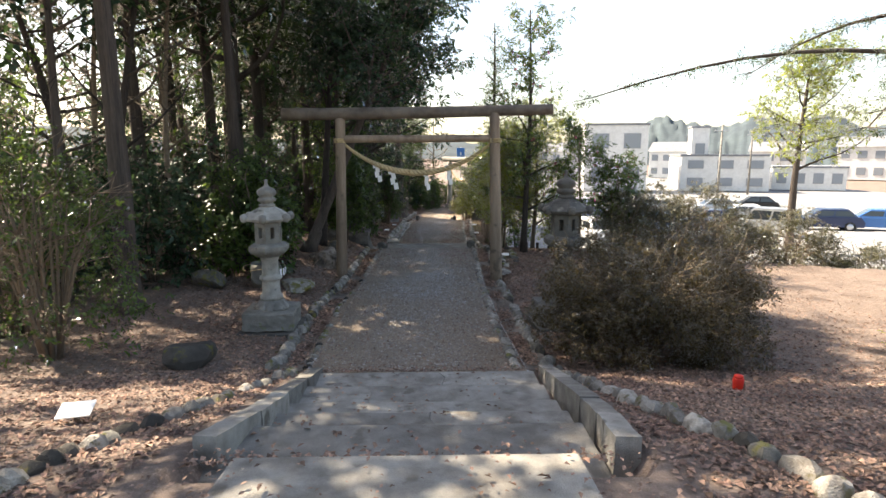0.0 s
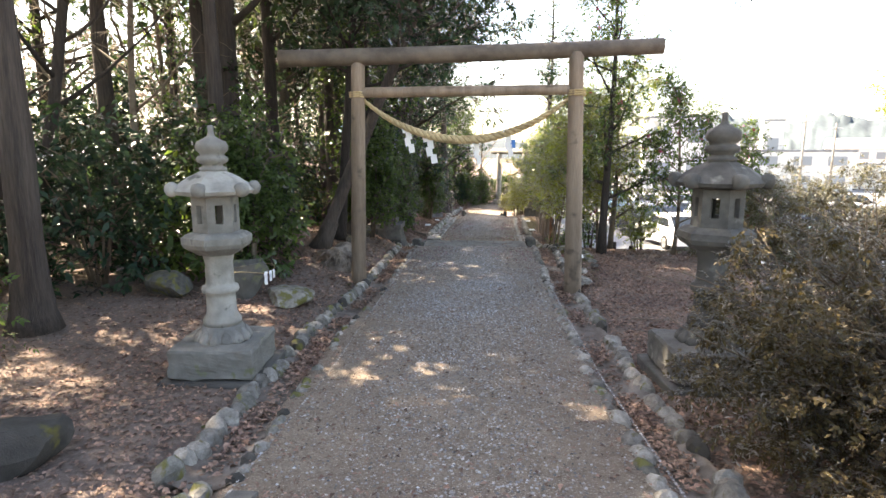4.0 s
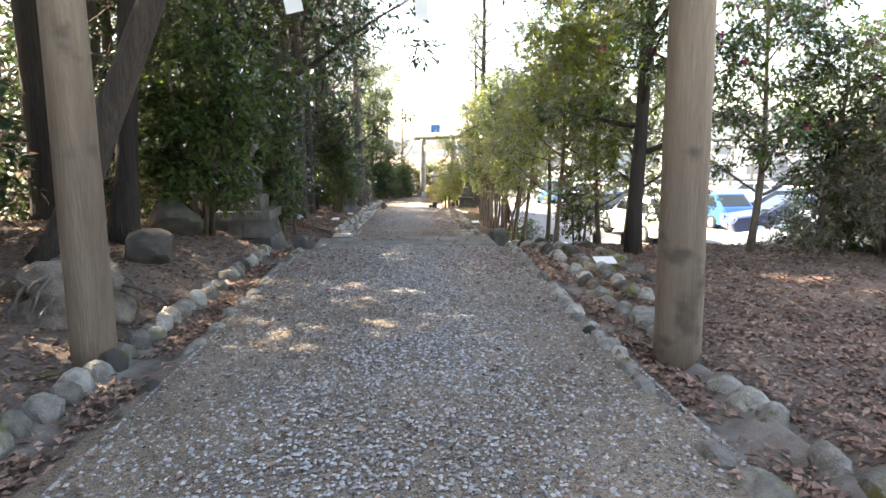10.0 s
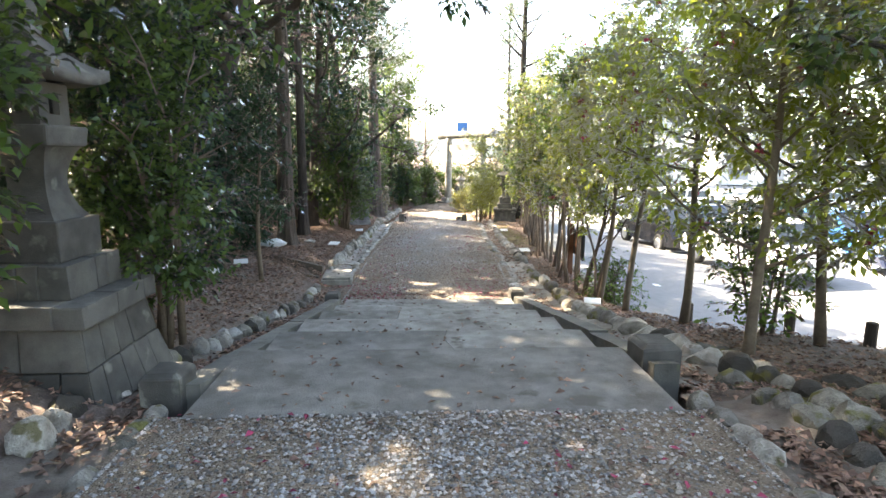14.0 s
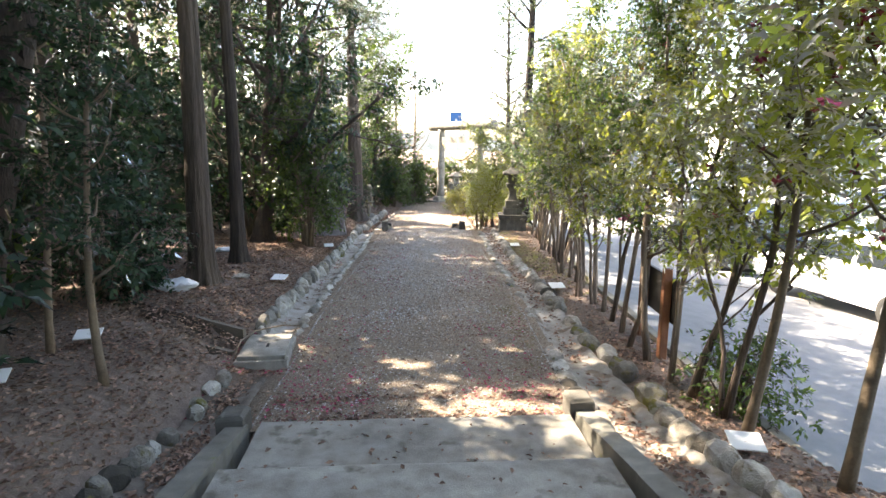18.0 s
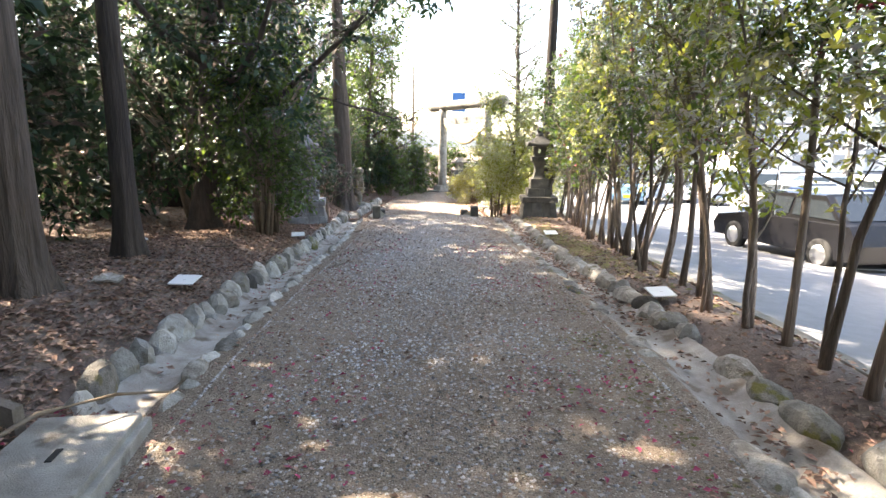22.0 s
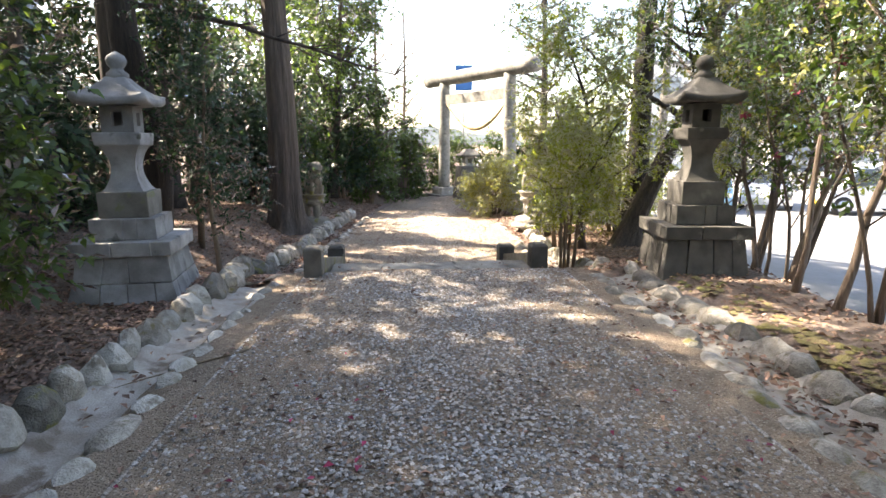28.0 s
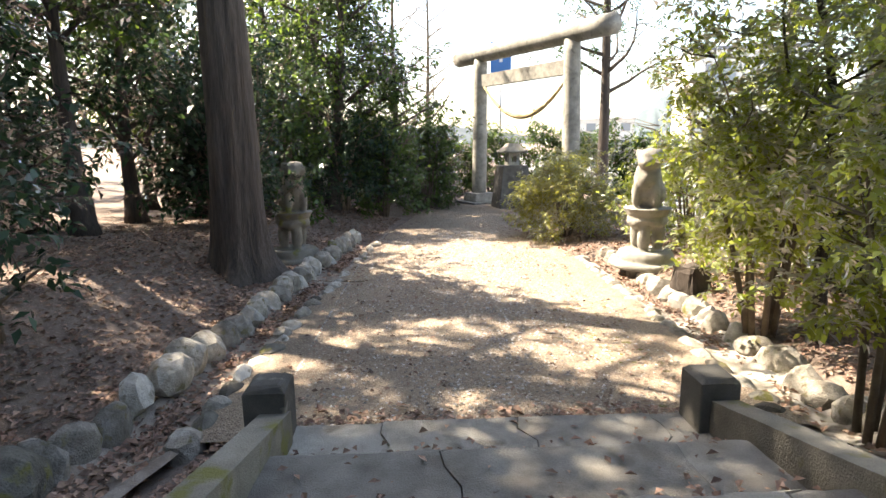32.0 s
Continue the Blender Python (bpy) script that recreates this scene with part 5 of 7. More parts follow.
# row of thin trees along the path
def slender_tree(x, y, h, r, leaf_mat, seed, lean):
    """One to three thin crooked stems from one root, forking upward into a fan of twigs with sparse sprays of leaves."""
    rng = random.Random(seed)
    tr = tagged(thing("slender_tree", x, y, land(x, y) - 0.05), "slender tree in a row with sparse yellow-green leaves", "tree", "row of slender trees")
    centres = []
    for s_ in range(rng.choice((1, 1, 2, 2, 3))):
        hh = h * (1.0 if s_ == 0 else rng.uniform(0.65, 0.9))
        a0 = rng.uniform(0, 6.28)
        q = Vector((lean[0], lean[1], 1.0)) + (Vector((math.cos(a0), math.sin(a0), 0)) * rng.uniform(0.12, 0.3) if s_ else Vector((0, 0, 0)))
        stem = branch_points(rng, (0.05 * s_ * math.cos(a0), 0.05 * s_ * math.sin(a0), 0), q, hh, 10, 0.16, 0.12)
        rs = r * (1.0 if s_ == 0 else 0.62)
        pieces = [tube_data(stem, [rs * 1.35] + [rs * (1 - 0.09 * i) + 0.003 for i in range(1, 10)], 8, 0.07, seed + s_)]
        for k in range(9):
            u = 0.26 + 0.72 * (k + rng.random()) / 9
            i = min(8, int(u * 9))
            p = stem[i].lerp(stem[i + 1], u * 9 - i)
            a = k * 2.4 + rng.uniform(-0.6, 0.6)
            ln = rng.uniform(0.55, 1.15) * (1.15 - 0.5 * u)
            b = branch_points(rng, p, (math.cos(a), math.sin(a), rng.uniform(0.5, 1.5)), ln, 6, 0.24, 0.1)
            rb = max(0.005, rs * (1 - 0.8 * u) * 0.55)
            pieces.append(tube_data(b, [rb * (1 - 0.15 * j) + 0.0015 for j in range(6)], 5, 0.05, seed + k))
            for j in (2, 3, 4, 5):
                tw = branch_points(rng, b[j], (rng.uniform(-1, 1), rng.uniform(-1, 1), rng.uniform(-0.1, 1.0)), ln * rng.uniform(0.2, 0.5), 4, 0.3, 0.0)
                pieces.append(tube_data(tw, [rb * 0.4, rb * 0.3, rb * 0.2, 0.0015], 3))
                centres.append((*tw[-1], 0.26 * rng.uniform(0.6, 1.2)))
                centres.append((*b[j], 0.2 * rng.uniform(0.6, 1.2)))
        link_mesh("stem", *join_data(pieces), M["bark_pale"], tr, smooth=True)
    crown = new("crown", leaves_mesh("crown", centres, 4200, 0.07, M[leaf_mat], 1.0, seed, wide=0.46))
    crown.parent = tr
    if seed % 2:
        pick = np.asarray(centres)[np.random.default_rng(seed).choice(len(centres), 7, replace=False)].copy()
        pick[:, 3] = 0.04
        ob = new("blossoms", leaves_mesh("blossoms", pick, 63, 0.05, M["petal"], 1.0, seed + 5, wide=0.9))
        ob.parent = tr
        tagged(ob, "pink camellia blossoms", kind="stuff")


rng = random.Random(7)
y, k = 20.0, 0
while y < 36.5:
    x = float(np.interp(y, [19.8, 21, 23, 25.6, 26.8, 28, 29.7, 32.4, 33.2, 36.5], [2.95, 2.75, 2.8, 3.05, 3.3, 3.55, 3.66, 3.9, 4.45, 4.9])) + rng.uniform(-0.08, 0.08)
    slender_tree(x, y, rng.uniform(3.6, 4.7), rng.uniform(0.026, 0.038), ("bright_leaf", "camellia", "yellow_leaf", "camellia")[k % 4], 400 + k, (rng.uniform(-0.04, 0.2), rng.uniform(-0.1, 0.12)))
    y += rng.uniform(0.36, 0.56)
    k += 1
# lower right
shrub("camellia_bush", 3.0, 36.9, 2.3, 1.9, 3.0, "open multi-stemmed bush with bright sunlit leaves", 13000, 0.07, "bright_leaf", 7, 500, 0.26, 64, 0.34, category="bush", dome=0.45)
tree("gnarled_tree", 3.3, 36.6, 3.6, 0.055, "small crooked tree with dark limbs and bright leaves", crown_from=0.25, crown_r=1.7, leaves=14000, leaf=0.07, leaf_mat="bright_leaf", limbs=18, seed=608, clump=0.36, sway=0.25, lean=(-0.15, 0.0))
shrub("azalea_bush", 2.95, 43.0, 2.0, 1.9, 1.7, "rounded yellow-green azalea bush", 20000, 0.06, "yellow_leaf", 12, 501, 0.28, 80, 0.1)
shrub("camellia_bush", 4.6, 38.6, 2.6, 2.4, 2.6, "yellow-green bush in the sun", 12000, 0.08, "bright_leaf", 10, 502, 0.36, 80, 0.1, category="bush", dome=0.5)
shrub("camellia_bush", 4.6, 41.5, 2.6, 2.4, 2.6, "yellow-green bush in the sun", 12000, 0.08, "bright_leaf", 10, 503, 0.36, 80, 0.1, category="bush", dome=0.5)
tree("gnarled_tree", 4.1, 36.9, 5.4, 0.2, "dark gnarled leaning tree with green leaves behind a stone lantern", crown_from=0.35, crown_r=2.2, leaves=9000, leaf=0.075, leaf_mat="camellia", limbs=14, seed=602, clump=0.34, sway=0.2, lean=(0.36, 0.05), furrow=True)
tree("gnarled_tree", 6.2, 38.5, 7.5, 0.12, "bare spreading tree against the sky", crown_from=0.3, crown_r=2.4, limbs=14, seed=603, bare=True, sway=0.2, lean=(-0.05, 0.0), bark="bark_pale")
tree("tall_trunk_tree", 4.8, 38.1, 14.0, 0.22, "tall straight trunk rising against the white sky", crown_from=0.5, crown_r=1.6, leaves=6000, leaf=0.1, leaf_mat="cedar_leaf", limbs=20, seed=601, clump=0.35, top_r=0.3, wide=0.3)
tree("conifer", 6.5, 52.0, 14.0, 0.2, "tall thin conifer against the bright sky", crown_from=0.25, crown_r=2.4, leaves=12000, leaf=0.13, leaf_mat="cedar_leaf", limbs=34, seed=604, clump=0.45, top_r=0.15, wide=0.3)
tree("bare_tree", -0.5, 53.5, 9.0, 0.12, "leafless pale tree beyond the stone gate", crown_from=0.3, crown_r=2.2, limbs=20, seed=605, bare=True, twigs=3, bark="twig")
# pine on the lower bank whose bare and needled boughs reach out over the path
pn = tagged(thing("pine_tree", -3.6, 36.8, land(-3.6, 36.8) - 0.1), "pine with long bare boughs reaching out over the path", "tree")
rng = random.Random(630)
stem_ = [Vector((0.12 * math.sin(i * 1.3), 0.1 * math.cos(i), i * 1.0)) for i in range(11)]
pieces, cen = [tube_data(stem_, [0.27 - 0.02 * i for i in range(11)], 12, 0.06, 3)], []
for k, (zz, ln, rise) in enumerate(((3.5, 4.3, 0.12), (4.3, 3.6, 0.16), (5.6, 4.4, 0.14), (6.6, 4.8, 0.05), (7.6, 4.2, 0.1), (8.8, 3.4, 0.1))):
    b_ = branch_points(rng, (0, 0, zz), (1.0, rng.uniform(-0.4, 0.0), rise), ln, 9, 0.34, -0.02)
    pieces.append(tube_data(b_, [0.042 * (1 - 0.105 * i) + 0.003 for i in range(9)], 6, 0.08, k))
    for j in range(3, 9):
        for s_ in range(3):
            tw = branch_points(rng, b_[j], (rng.uniform(0.1, 1.0), rng.uniform(-1, 1), rng.uniform(-0.3, 0.6)), rng.uniform(0.4, 1.1), 5, 0.35, -0.03)
            pieces.append(tube_data(tw, [0.016, 0.012, 0.008, 0.005, 0.003], 4))
            if k > 0:
                cen += [(*tw[i], 0.2) for i in (2, 3, 4)]
link_mesh("trunk", *join_data(pieces), M["bark"], pn, smooth=True)
ob = new("crown", leaves_mesh("crown", cen, 16000, 0.08, M["cedar_leaf"], 1.0, 631, wide=0.18))
ob.parent = pn
tree("lone_tree", 17.5, 22.6, 9.5, 0.2, "sunlit tree with a sparse leafy crown by the car park", crown_from=0.4, crown_r=3.0, leaves=20000, leaf=0.12, leaf_mat="bright_leaf", limbs=22, seed=606, clump=0.6)
for k in range(7):
    shrub("hedge", -3.0 + k * 2.0, 55.5 - k * 0.3, 2.6, 1.8, 2.7, "clipped green hedge beyond the stone gate", 11000, 0.12, "camellia", 6, 610 + k, 0.4, 60, 0.0, group="hedge beyond the gate", category="hedge")

shrub("evergreen_shrub", -2.5, 13.7, 1.9, 1.3, 3.0, "evergreen hanging in front of an overgrown lantern", 17000, 0.085, "camellia", 8, 250, 0.3, 100, 0.3, dome=0.5)
shrub("evergreen_shrub", -2.0, 15.75, 1.2, 1.3, 3.0, "bright green camellia crowding an overgrown lantern", 9000, 0.075, "camellia", 7, 251, 0.26, 70, 0.22, dome=0.45)
shrub("evergreen_shrub", -3.7, 9.1, 1.7, 1.5, 3.3, "leafy evergreen reaching out behind the gate post", 9000, 0.085, "camellia", 7, 252, 0.28, 60, 0.38, dome=0.5)
# fir whose long boughs reach over the first steps
ft = tagged(thing("fir_tree", 9.8, 6.4, land(9.8, 6.4) - 0.1), "fir tree with long drooping boughs over open ground", "tree")
rng = random.Random(77)
pieces, cen = [tube_data([(0.1 * math.sin(i), 0.1 * math.cos(i), i * 1.0) for i in range(10)], [0.2 - 0.017 * i for i in range(10)], 10, 0.06, 3)], []
for k in range(26):
    zz = 4.2 + 0.17 * k
    a = radians(rng.uniform(-90, 90)) if k % 4 else radians(180 + rng.uniform(-50, 50))
    ln = rng.uniform(2.6, 5.2) if k != 3 else 7.0
    if k == 3:
        a = radians(188)
    b_ = [Vector((math.cos(a) * ln * u, math.sin(a) * ln * u, zz + 0.25 * math.sin(u * 3) - 0.75 * u * u)) for u in np.linspace(0, 1, 9)]
    pieces.append(tube_data(b_, [0.05 * (1 - 0.85 * i / 8) + 0.004 for i in range(9)], 5))
    for j in range(1, 9):
        for s_ in (-1, 1, -0.4, 0.5):
            w_ = Vector((-math.sin(a), math.cos(a), 0)) * s_ * rng.uniform(0.2, 0.6) + Vector((math.cos(a), math.sin(a), -0.25)) * 0.3
            pieces.append(tube_data([b_[j], b_[j] + w_ * 0.5, b_[j] + w_ * 1.0], [0.01, 0.007, 0.002], 4))
            for q in (0.35, 0.7, 1.0):
                cen.append((*(b_[j] + w_ * q), 0.1))
link_mesh("trunk", *join_data(pieces), M["bark"], ft, smooth=True)
ob = new("crown", leaves_mesh("crown", cen, 70000, 0.07, M["cedar_leaf"], 1.0, 78, wide=0.16))
ob.parent = ft

# high crowns added off to the left, mostly unseen, to shade the first steps and the lower bank
for k, (x, y, h) in enumerate(((-6.6, 1.4, 11.5), (-6.8, 5.0, 13.0), (-7.2, 7.6, 10.0), (-9.8, 0.6, 12.0), (-7.0, -2.2, 11.5), (-5.9, 12.5, 10.8), (-7.4, 11.4, 11.0), (-6.3, 26.6, 10.0), (-7.0, 21.2, 9.5), (-8.0, 29.4, 11.5), (-5.5, 6.6, 13.5))):
    tree("evergreen_oak", x, y, h, 0.2 if k != 2 else 0.11, "tall evergreen oak added to shade the steps and path", crown_from=0.5, crown_r=2.8, leaves=8500, leaf=0.21, leaf_mat="dark_leaf", limbs=24, seed=700 + k, clump=0.7, group="tall oaks of the left wood")
# bank trees; several are added along the sun's line to shade steps and path
for k, (x, y, h) in enumerate(((-5.2, 43.6, 5.3), (-6.6, 47.2, 5.5), (-6.2, 38.2, 10.5), (-5.4, 35.4, 11.0), (-4.2, 50.0, 4.6), (-4.8, 41.2, 6.2), (-8.6, 43.0, 7.0), (-8.4, 39.6, 10.0), (-2.8, 49.6, 9.0), (-4.8, 52.5, 11.0), (-6.5, 56.0, 11.0))):
    tree("evergreen_oak", x, y, h, 0.14, "evergreen tree on the bank behind the statue", crown_from=0.45 if h > 9 and y < 45 or h == 6.2 else 0.2, crown_r=1.7 if h < 7 else 2.3, leaves=6000 if k in (0, 2, 3, 5, 7) else 13000, leaf=0.16, leaf_mat="camellia" if k % 2 else "dark_leaf", limbs=22, seed=720 + k, clump=0.55, group="trees on the lower bank")

# the deep wood behind, too far in to tell its trees apart
r9 = np.random.default_rng(900)
deep = [(r9.uniform(-24, -13.5) if k % 5 else r9.uniform(-15, -10), y_, z_, r9.uniform(0.7, 1.5)) for k, (y_, z_) in enumerate(zip(r9.uniform(-8, 62, 620), r9.uniform(0, 12, 620)))]
wd = new("woodland", leaves_mesh("woodland", deep, 34000, 0.34, M["dark_leaf"], 1.0, 901, wide=0.5))
tagged(wd, "dense dark evergreen wood in the background", "woodland", kind="stuff")

# leafy screen of the inner wood
for k, (x, y, w, h) in enumerate(((-4.9, 25.2, 2.2, 4.8), (-6.8, 23.6, 2.6, 5.6), (-7.6, 20.0, 3.0, 5.6), (-8.6, 27.0, 3.0, 6.0), (-6.6, 31.4, 2.6, 5.6), (-8.4, 33.8, 3.0, 5.6), (-7.2, 36.4, 2.6, 5.0), (-9.4, 14.0, 3.0, 5.0), (-6.4, 41.4, 2.6, 5.0), (-4.6, 45.4, 2.4, 5.2))):
    shrub("evergreen_shrub", x, y, w, w, h, "tall shaded evergreen deep in the wood", 6500, 0.18, "dark_leaf", 7, 950 + k, 0.5, 90, 0.0, group="inner evergreens of the wood", dome=0.4)
for k, (x, y, w, h) in enumerate(((-9.0, 9.0, 3.0, 5.0), (-11.5, 13.0, 3.4, 6.0), (-7.0, 13.6, 2.6, 6.0), (-12.5, 6.5, 3.4, 5.0), (-10.0, 17.5, 3.2, 6.5))):
    shrub("evergreen_shrub", x, y, w, w, h, "loose evergreen with pale leaves among bare trunks", 5000, 0.13, "camellia", 9, 970 + k, 0.5, 90, 0.05, group="inner evergreens of the wood", dome=0.35)
tree("bare_tree", 0.6, 58.0, 9.5, 0.12, "leafless pale tree beyond the stone gate", crown_from=0.3, crown_r=2.4, limbs=20, seed=620, bare=True, twigs=3, bark="twig")
# three oaks whose crowns are added to block sun from steps, bank and azalea
tree("evergreen_oak", -5.7, 21.7, 10.0, 0.16, "evergreen oak added to shade the second flight", crown_from=0.5, crown_r=2.1, leaves=13000, leaf=0.17, leaf_mat="dark_leaf", limbs=22, seed=762, clump=0.55)
tree("evergreen_oak", -7.6, 24.3, 9.5, 0.14, "slim evergreen oak added to shade the ground left of the path", crown_from=0.5, crown_r=1.6, leaves=7000, leaf=0.17, leaf_mat="dark_leaf", limbs=18, seed=760, clump=0.55)
tree("evergreen_oak", -4.4, 9.8, 13.0, 0.15, "tall slim evergreen oak above the stone lantern, its crown added for shade", crown_from=0.5, crown_r=2.2, leaves=12000, leaf=0.2, leaf_mat="dark_leaf", limbs=26, seed=761, clump=0.7)
shrub("camellia_bush", 2.62, 35.2, 1.4, 1.2, 2.3, "small bush with dark thin stems behind a kerb post", 6000, 0.062, "bright_leaf", 6, 506, 0.22, 44, 0.42, category="bush", dome=0.45)


# ---- cobbled gutters ----
def stone_mesh(name, seed, sx, sy, sz, material, sub=2, planes=6, cut=(0.55, 0.88)):
    """A worn stone: a lumpy egg with a few flats split off it."""
    bm = bmesh.new()
    bmesh.ops.create_icosphere(bm, subdivisions=sub, radius=1)
    rr = random.Random(seed)
    flats = [(Vector((rr.gauss(0, 1), rr.gauss(0, 1), rr.gauss(0.15, 0.8))).normalized(), rr.uniform(*cut)) for _ in range(planes)]
    for v in bm.verts:
        p = v.co * (1 + 0.2 * noise.noise(v.co * 1.3 + Vector((seed * 7.1, 0, 0))))
        for way, far in flats:
            over = p.dot(way) - far
            if over > 0:
                p -= way * over
        p *= 1 + 0.09 * noise.noise(v.co * 3.4 + Vector((seed, 3, 0)))
        v.co = Vector((p.x * sx, p.y * sy, p.z * sz)) * 1.12
    bm.normal_update()
    for e in bm.edges:
        e.smooth = e.calc_face_angle(0.0) < 0.42
    me = bpy.data.meshes.new(name)
    for f in bm.faces:
        f.smooth = True
    bm.to_mesh(me)
    bm.free()
    me.materials.append(material)
    return me


M["dark_moss"] = mat("dark_mossy_rock", (0.085, 0.076, 0.064), 0.9, 0.6, 8, 110, 0.3, (0.045, 0.04, 0.034), spots=((0.13, 0.115, 0.03), 5, 0.61))
COB = [stone_mesh("stone", k, 0.5, 0.5, 0.5, M["cobble"], planes=5, cut=(0.78, 0.98)) for k in range(8)]
COB_MOSS = [stone_mesh("stone", 20 + k, 0.5, 0.5, 0.5, M["cobble_moss"] if k % 3 else M["dark_moss"], planes=5, cut=(0.75, 0.98)) for k in range(6)]
COB_PALE = [stone_mesh("stone", 40 + k, 0.5, 0.5, 0.5, M["cobble_pale"], planes=11) for k in range(8)]


def stone_row(parent, xs_, ys_, y0, y1, length, wide, high, top, seed, skip=0.0, mossy=0.0, pale=0.0):
    """Stones set end to end along the line xs_ over ys_; top is their mean height over the path."""
    r = random.Random(seed)
    y = y0
    while y < y1:
        s = length * r.uniform(0.65, 1.4)
        if r.random() >= skip:
            yc = y + s / 2
            x = float(np.interp(yc, ys_, xs_)) + r.uniform(-0.03, 0.03)
            q = r.random()
            kind = COB_MOSS if q < mossy else COB_PALE if q > 1 - pale else COB
            ob = new("stone", r.choice(kind))
            ob.parent = parent
            h = high * r.uniform(0.8, 1.2)
            slope = math.atan2(float(np.interp(yc + 0.2, ys_, xs_)) - float(np.interp(yc - 0.2, ys_, xs_)), 0.4)
            ob.matrix_basis = Matrix.LocRotScale((x, yc, base_z(yc) + top * r.uniform(0.7, 1.25) - h * 0.44), Euler((r.uniform(-0.12, 0.12), r.uniform(-0.2, 0.2), r.uniform(-0.25, 0.25) - slope)), (wide * r.uniform(0.8, 1.2), s * 1.02, h))
        y += s * 0.97


def gutter(name, k, w, depth, material, label):
    """A mortared channel, hollow in the middle, its rims running up under the stones."""
    xs_, ys_, y0, y1 = GUTTERS[k]
    verts, faces = [], []
    rows = span(y0, y1, 0.2)
    for y in rows:
        x = float(np.interp(y, ys_, xs_))
        z = base_z(y)
        j = 0.025 * noise.noise((y * 1.3, x, 0))
        for dx, dz in ((-0.62, -0.02), (-0.5, 0.0), (-0.3, -depth * 0.75), (0.0, -depth), (0.3, -depth * 0.75), (0.5, 0.0), (0.62, -0.02)):
            verts.append((x + dx * w + j, y, z + dz + 0.008 * noise.noise((dx * 9, y * 2.3, k))))
    for i in range(len(rows) - 1):
        for q in range(6):
            faces.append((i * 7 + q, i * 7 + q + 1, i * 7 + 8 + q, i * 7 + 7 + q))
    return tagged(link_mesh(name, verts, faces, material, smooth=True), label, "gutter", kind="structure")


g1 = gutter("gutter_1", 0, 0.42, 0.06, M["gutter_dirt"], "leaf-filled gutter lined with mossy cobbles")
stone_row(g1, LIN_X, LIN_Y, 3.2, 14.1, 0.16, 0.12, 0.14, 0.03, 1, 0.4, 0.45)
stone_row(g1, [x - 0.45 for x in LIN_X], LIN_Y, 3.2, 14.1, 0.18, 0.17, 0.22, 0.075, 2, 0.1, 0.45)
g2 = gutter("gutter_2", 1, 0.42, 0.06, M["gutter_dirt"], "leaf-filled gutter lined with cobbles")
stone_row(g2, RIN_X, RIN_Y, 3.1, 14.2, 0.2, 0.15, 0.18, 0.05, 3, 0.2, 0.25)
stone_row(g2, [x + 0.47 for x in RIN_X], RIN_Y, 3.1, 14.6, 0.2, 0.16, 0.2, 0.055, 4, 0.12, 0.4)
# cobbles heaped beside the second flight
stone_row(g2, [2.25, 2.3, 2.5], [11.5, 14, 16], 11.0, 15.8, 0.2, 0.18, 0.2, 0.06, 5, 0.15, 0.85)
stone_row(g2, [2.6, 2.72, 2.8], [11.5, 14, 16], 11.6, 14.6, 0.26, 0.24, 0.2, 0.045, 6, 0.25, 0.95)
# beside the first flight
stone_row(g1, [-2.3, -1.95, -1.6], [-2.2, 0.5, 3.2], -2.4, 3.1, 0.19, 0.15, 0.18, 0.055, 7, 0.1, 0.4)
stone_row(g2, [2.45, 2.05, 1.7], [-2.2, 0.5, 3.2], -2.4, 3.1, 0.21, 0.16, 0.2, 0.07, 8, 0.08, 0.25)
# beside the second flight
g3 = gutter("gutter_3", 2, 0.40, 0.05, M["gutter_dirt"], "mortar gutter edged with small cobbles beside the steps")
stone_row(g3, [-1.85, -1.82, -1.8], [14.3, 17, 21], 14.3, 21.2, 0.2, 0.16, 0.22, 0.1, 9, 0.1, 0.2, 0.3)
g4 = gutter("gutter_4", 3, 0.46, 0.05, M["gutter"], "mortar gutter edged with cobbles beside the steps")
stone_row(g4, [2.25, 2.33, 2.42], [14.6, 18, 21.5], 14.8, 21.5, 0.3, 0.24, 0.24, 0.11, 10, 0.08, 0.3, 0.2)
stone_row(g4, [1.72, 1.78], [20.2, 21.8], 20.2, 21.6, 0.32, 0.22, 0.14, 0.04, 11, 0.0, 0.2, 0.3)
# along the row of slender trees
g5 = gutter("gutter_5", 4, 0.40, 0.07, M["gutter"], "mortared gutter between two rows of pale cobbles")
stone_row(g5, LB_X, LB_Y, 22.4, 33.3, 0.27, 0.16, 0.16, 0.045, 12, 0.08, 0.0, 0.9)
stone_row(g5, [x - 0.47 for x in LB_X], LB_Y, 22.3, 33.4, 0.27, 0.22, 0.34, 0.14, 13, 0.0, 0.05, 0.75)
g6 = gutter("gutter_6", 5, 0.42, 0.06, M["gutter"], "mortared gutter with dead leaves between cobbles")
stone_row(g6, RB_X, RB_Y, 21.4, 33.5, 0.33, 0.2, 0.14, 0.025, 14, 0.3, 0.3, 0.1)
stone_row(g6, [x + 0.49 for x in RB_X], RB_Y, 21.4, 33.7, 0.36, 0.24, 0.22, 0.06, 15, 0.02, 0.3, 0.15)
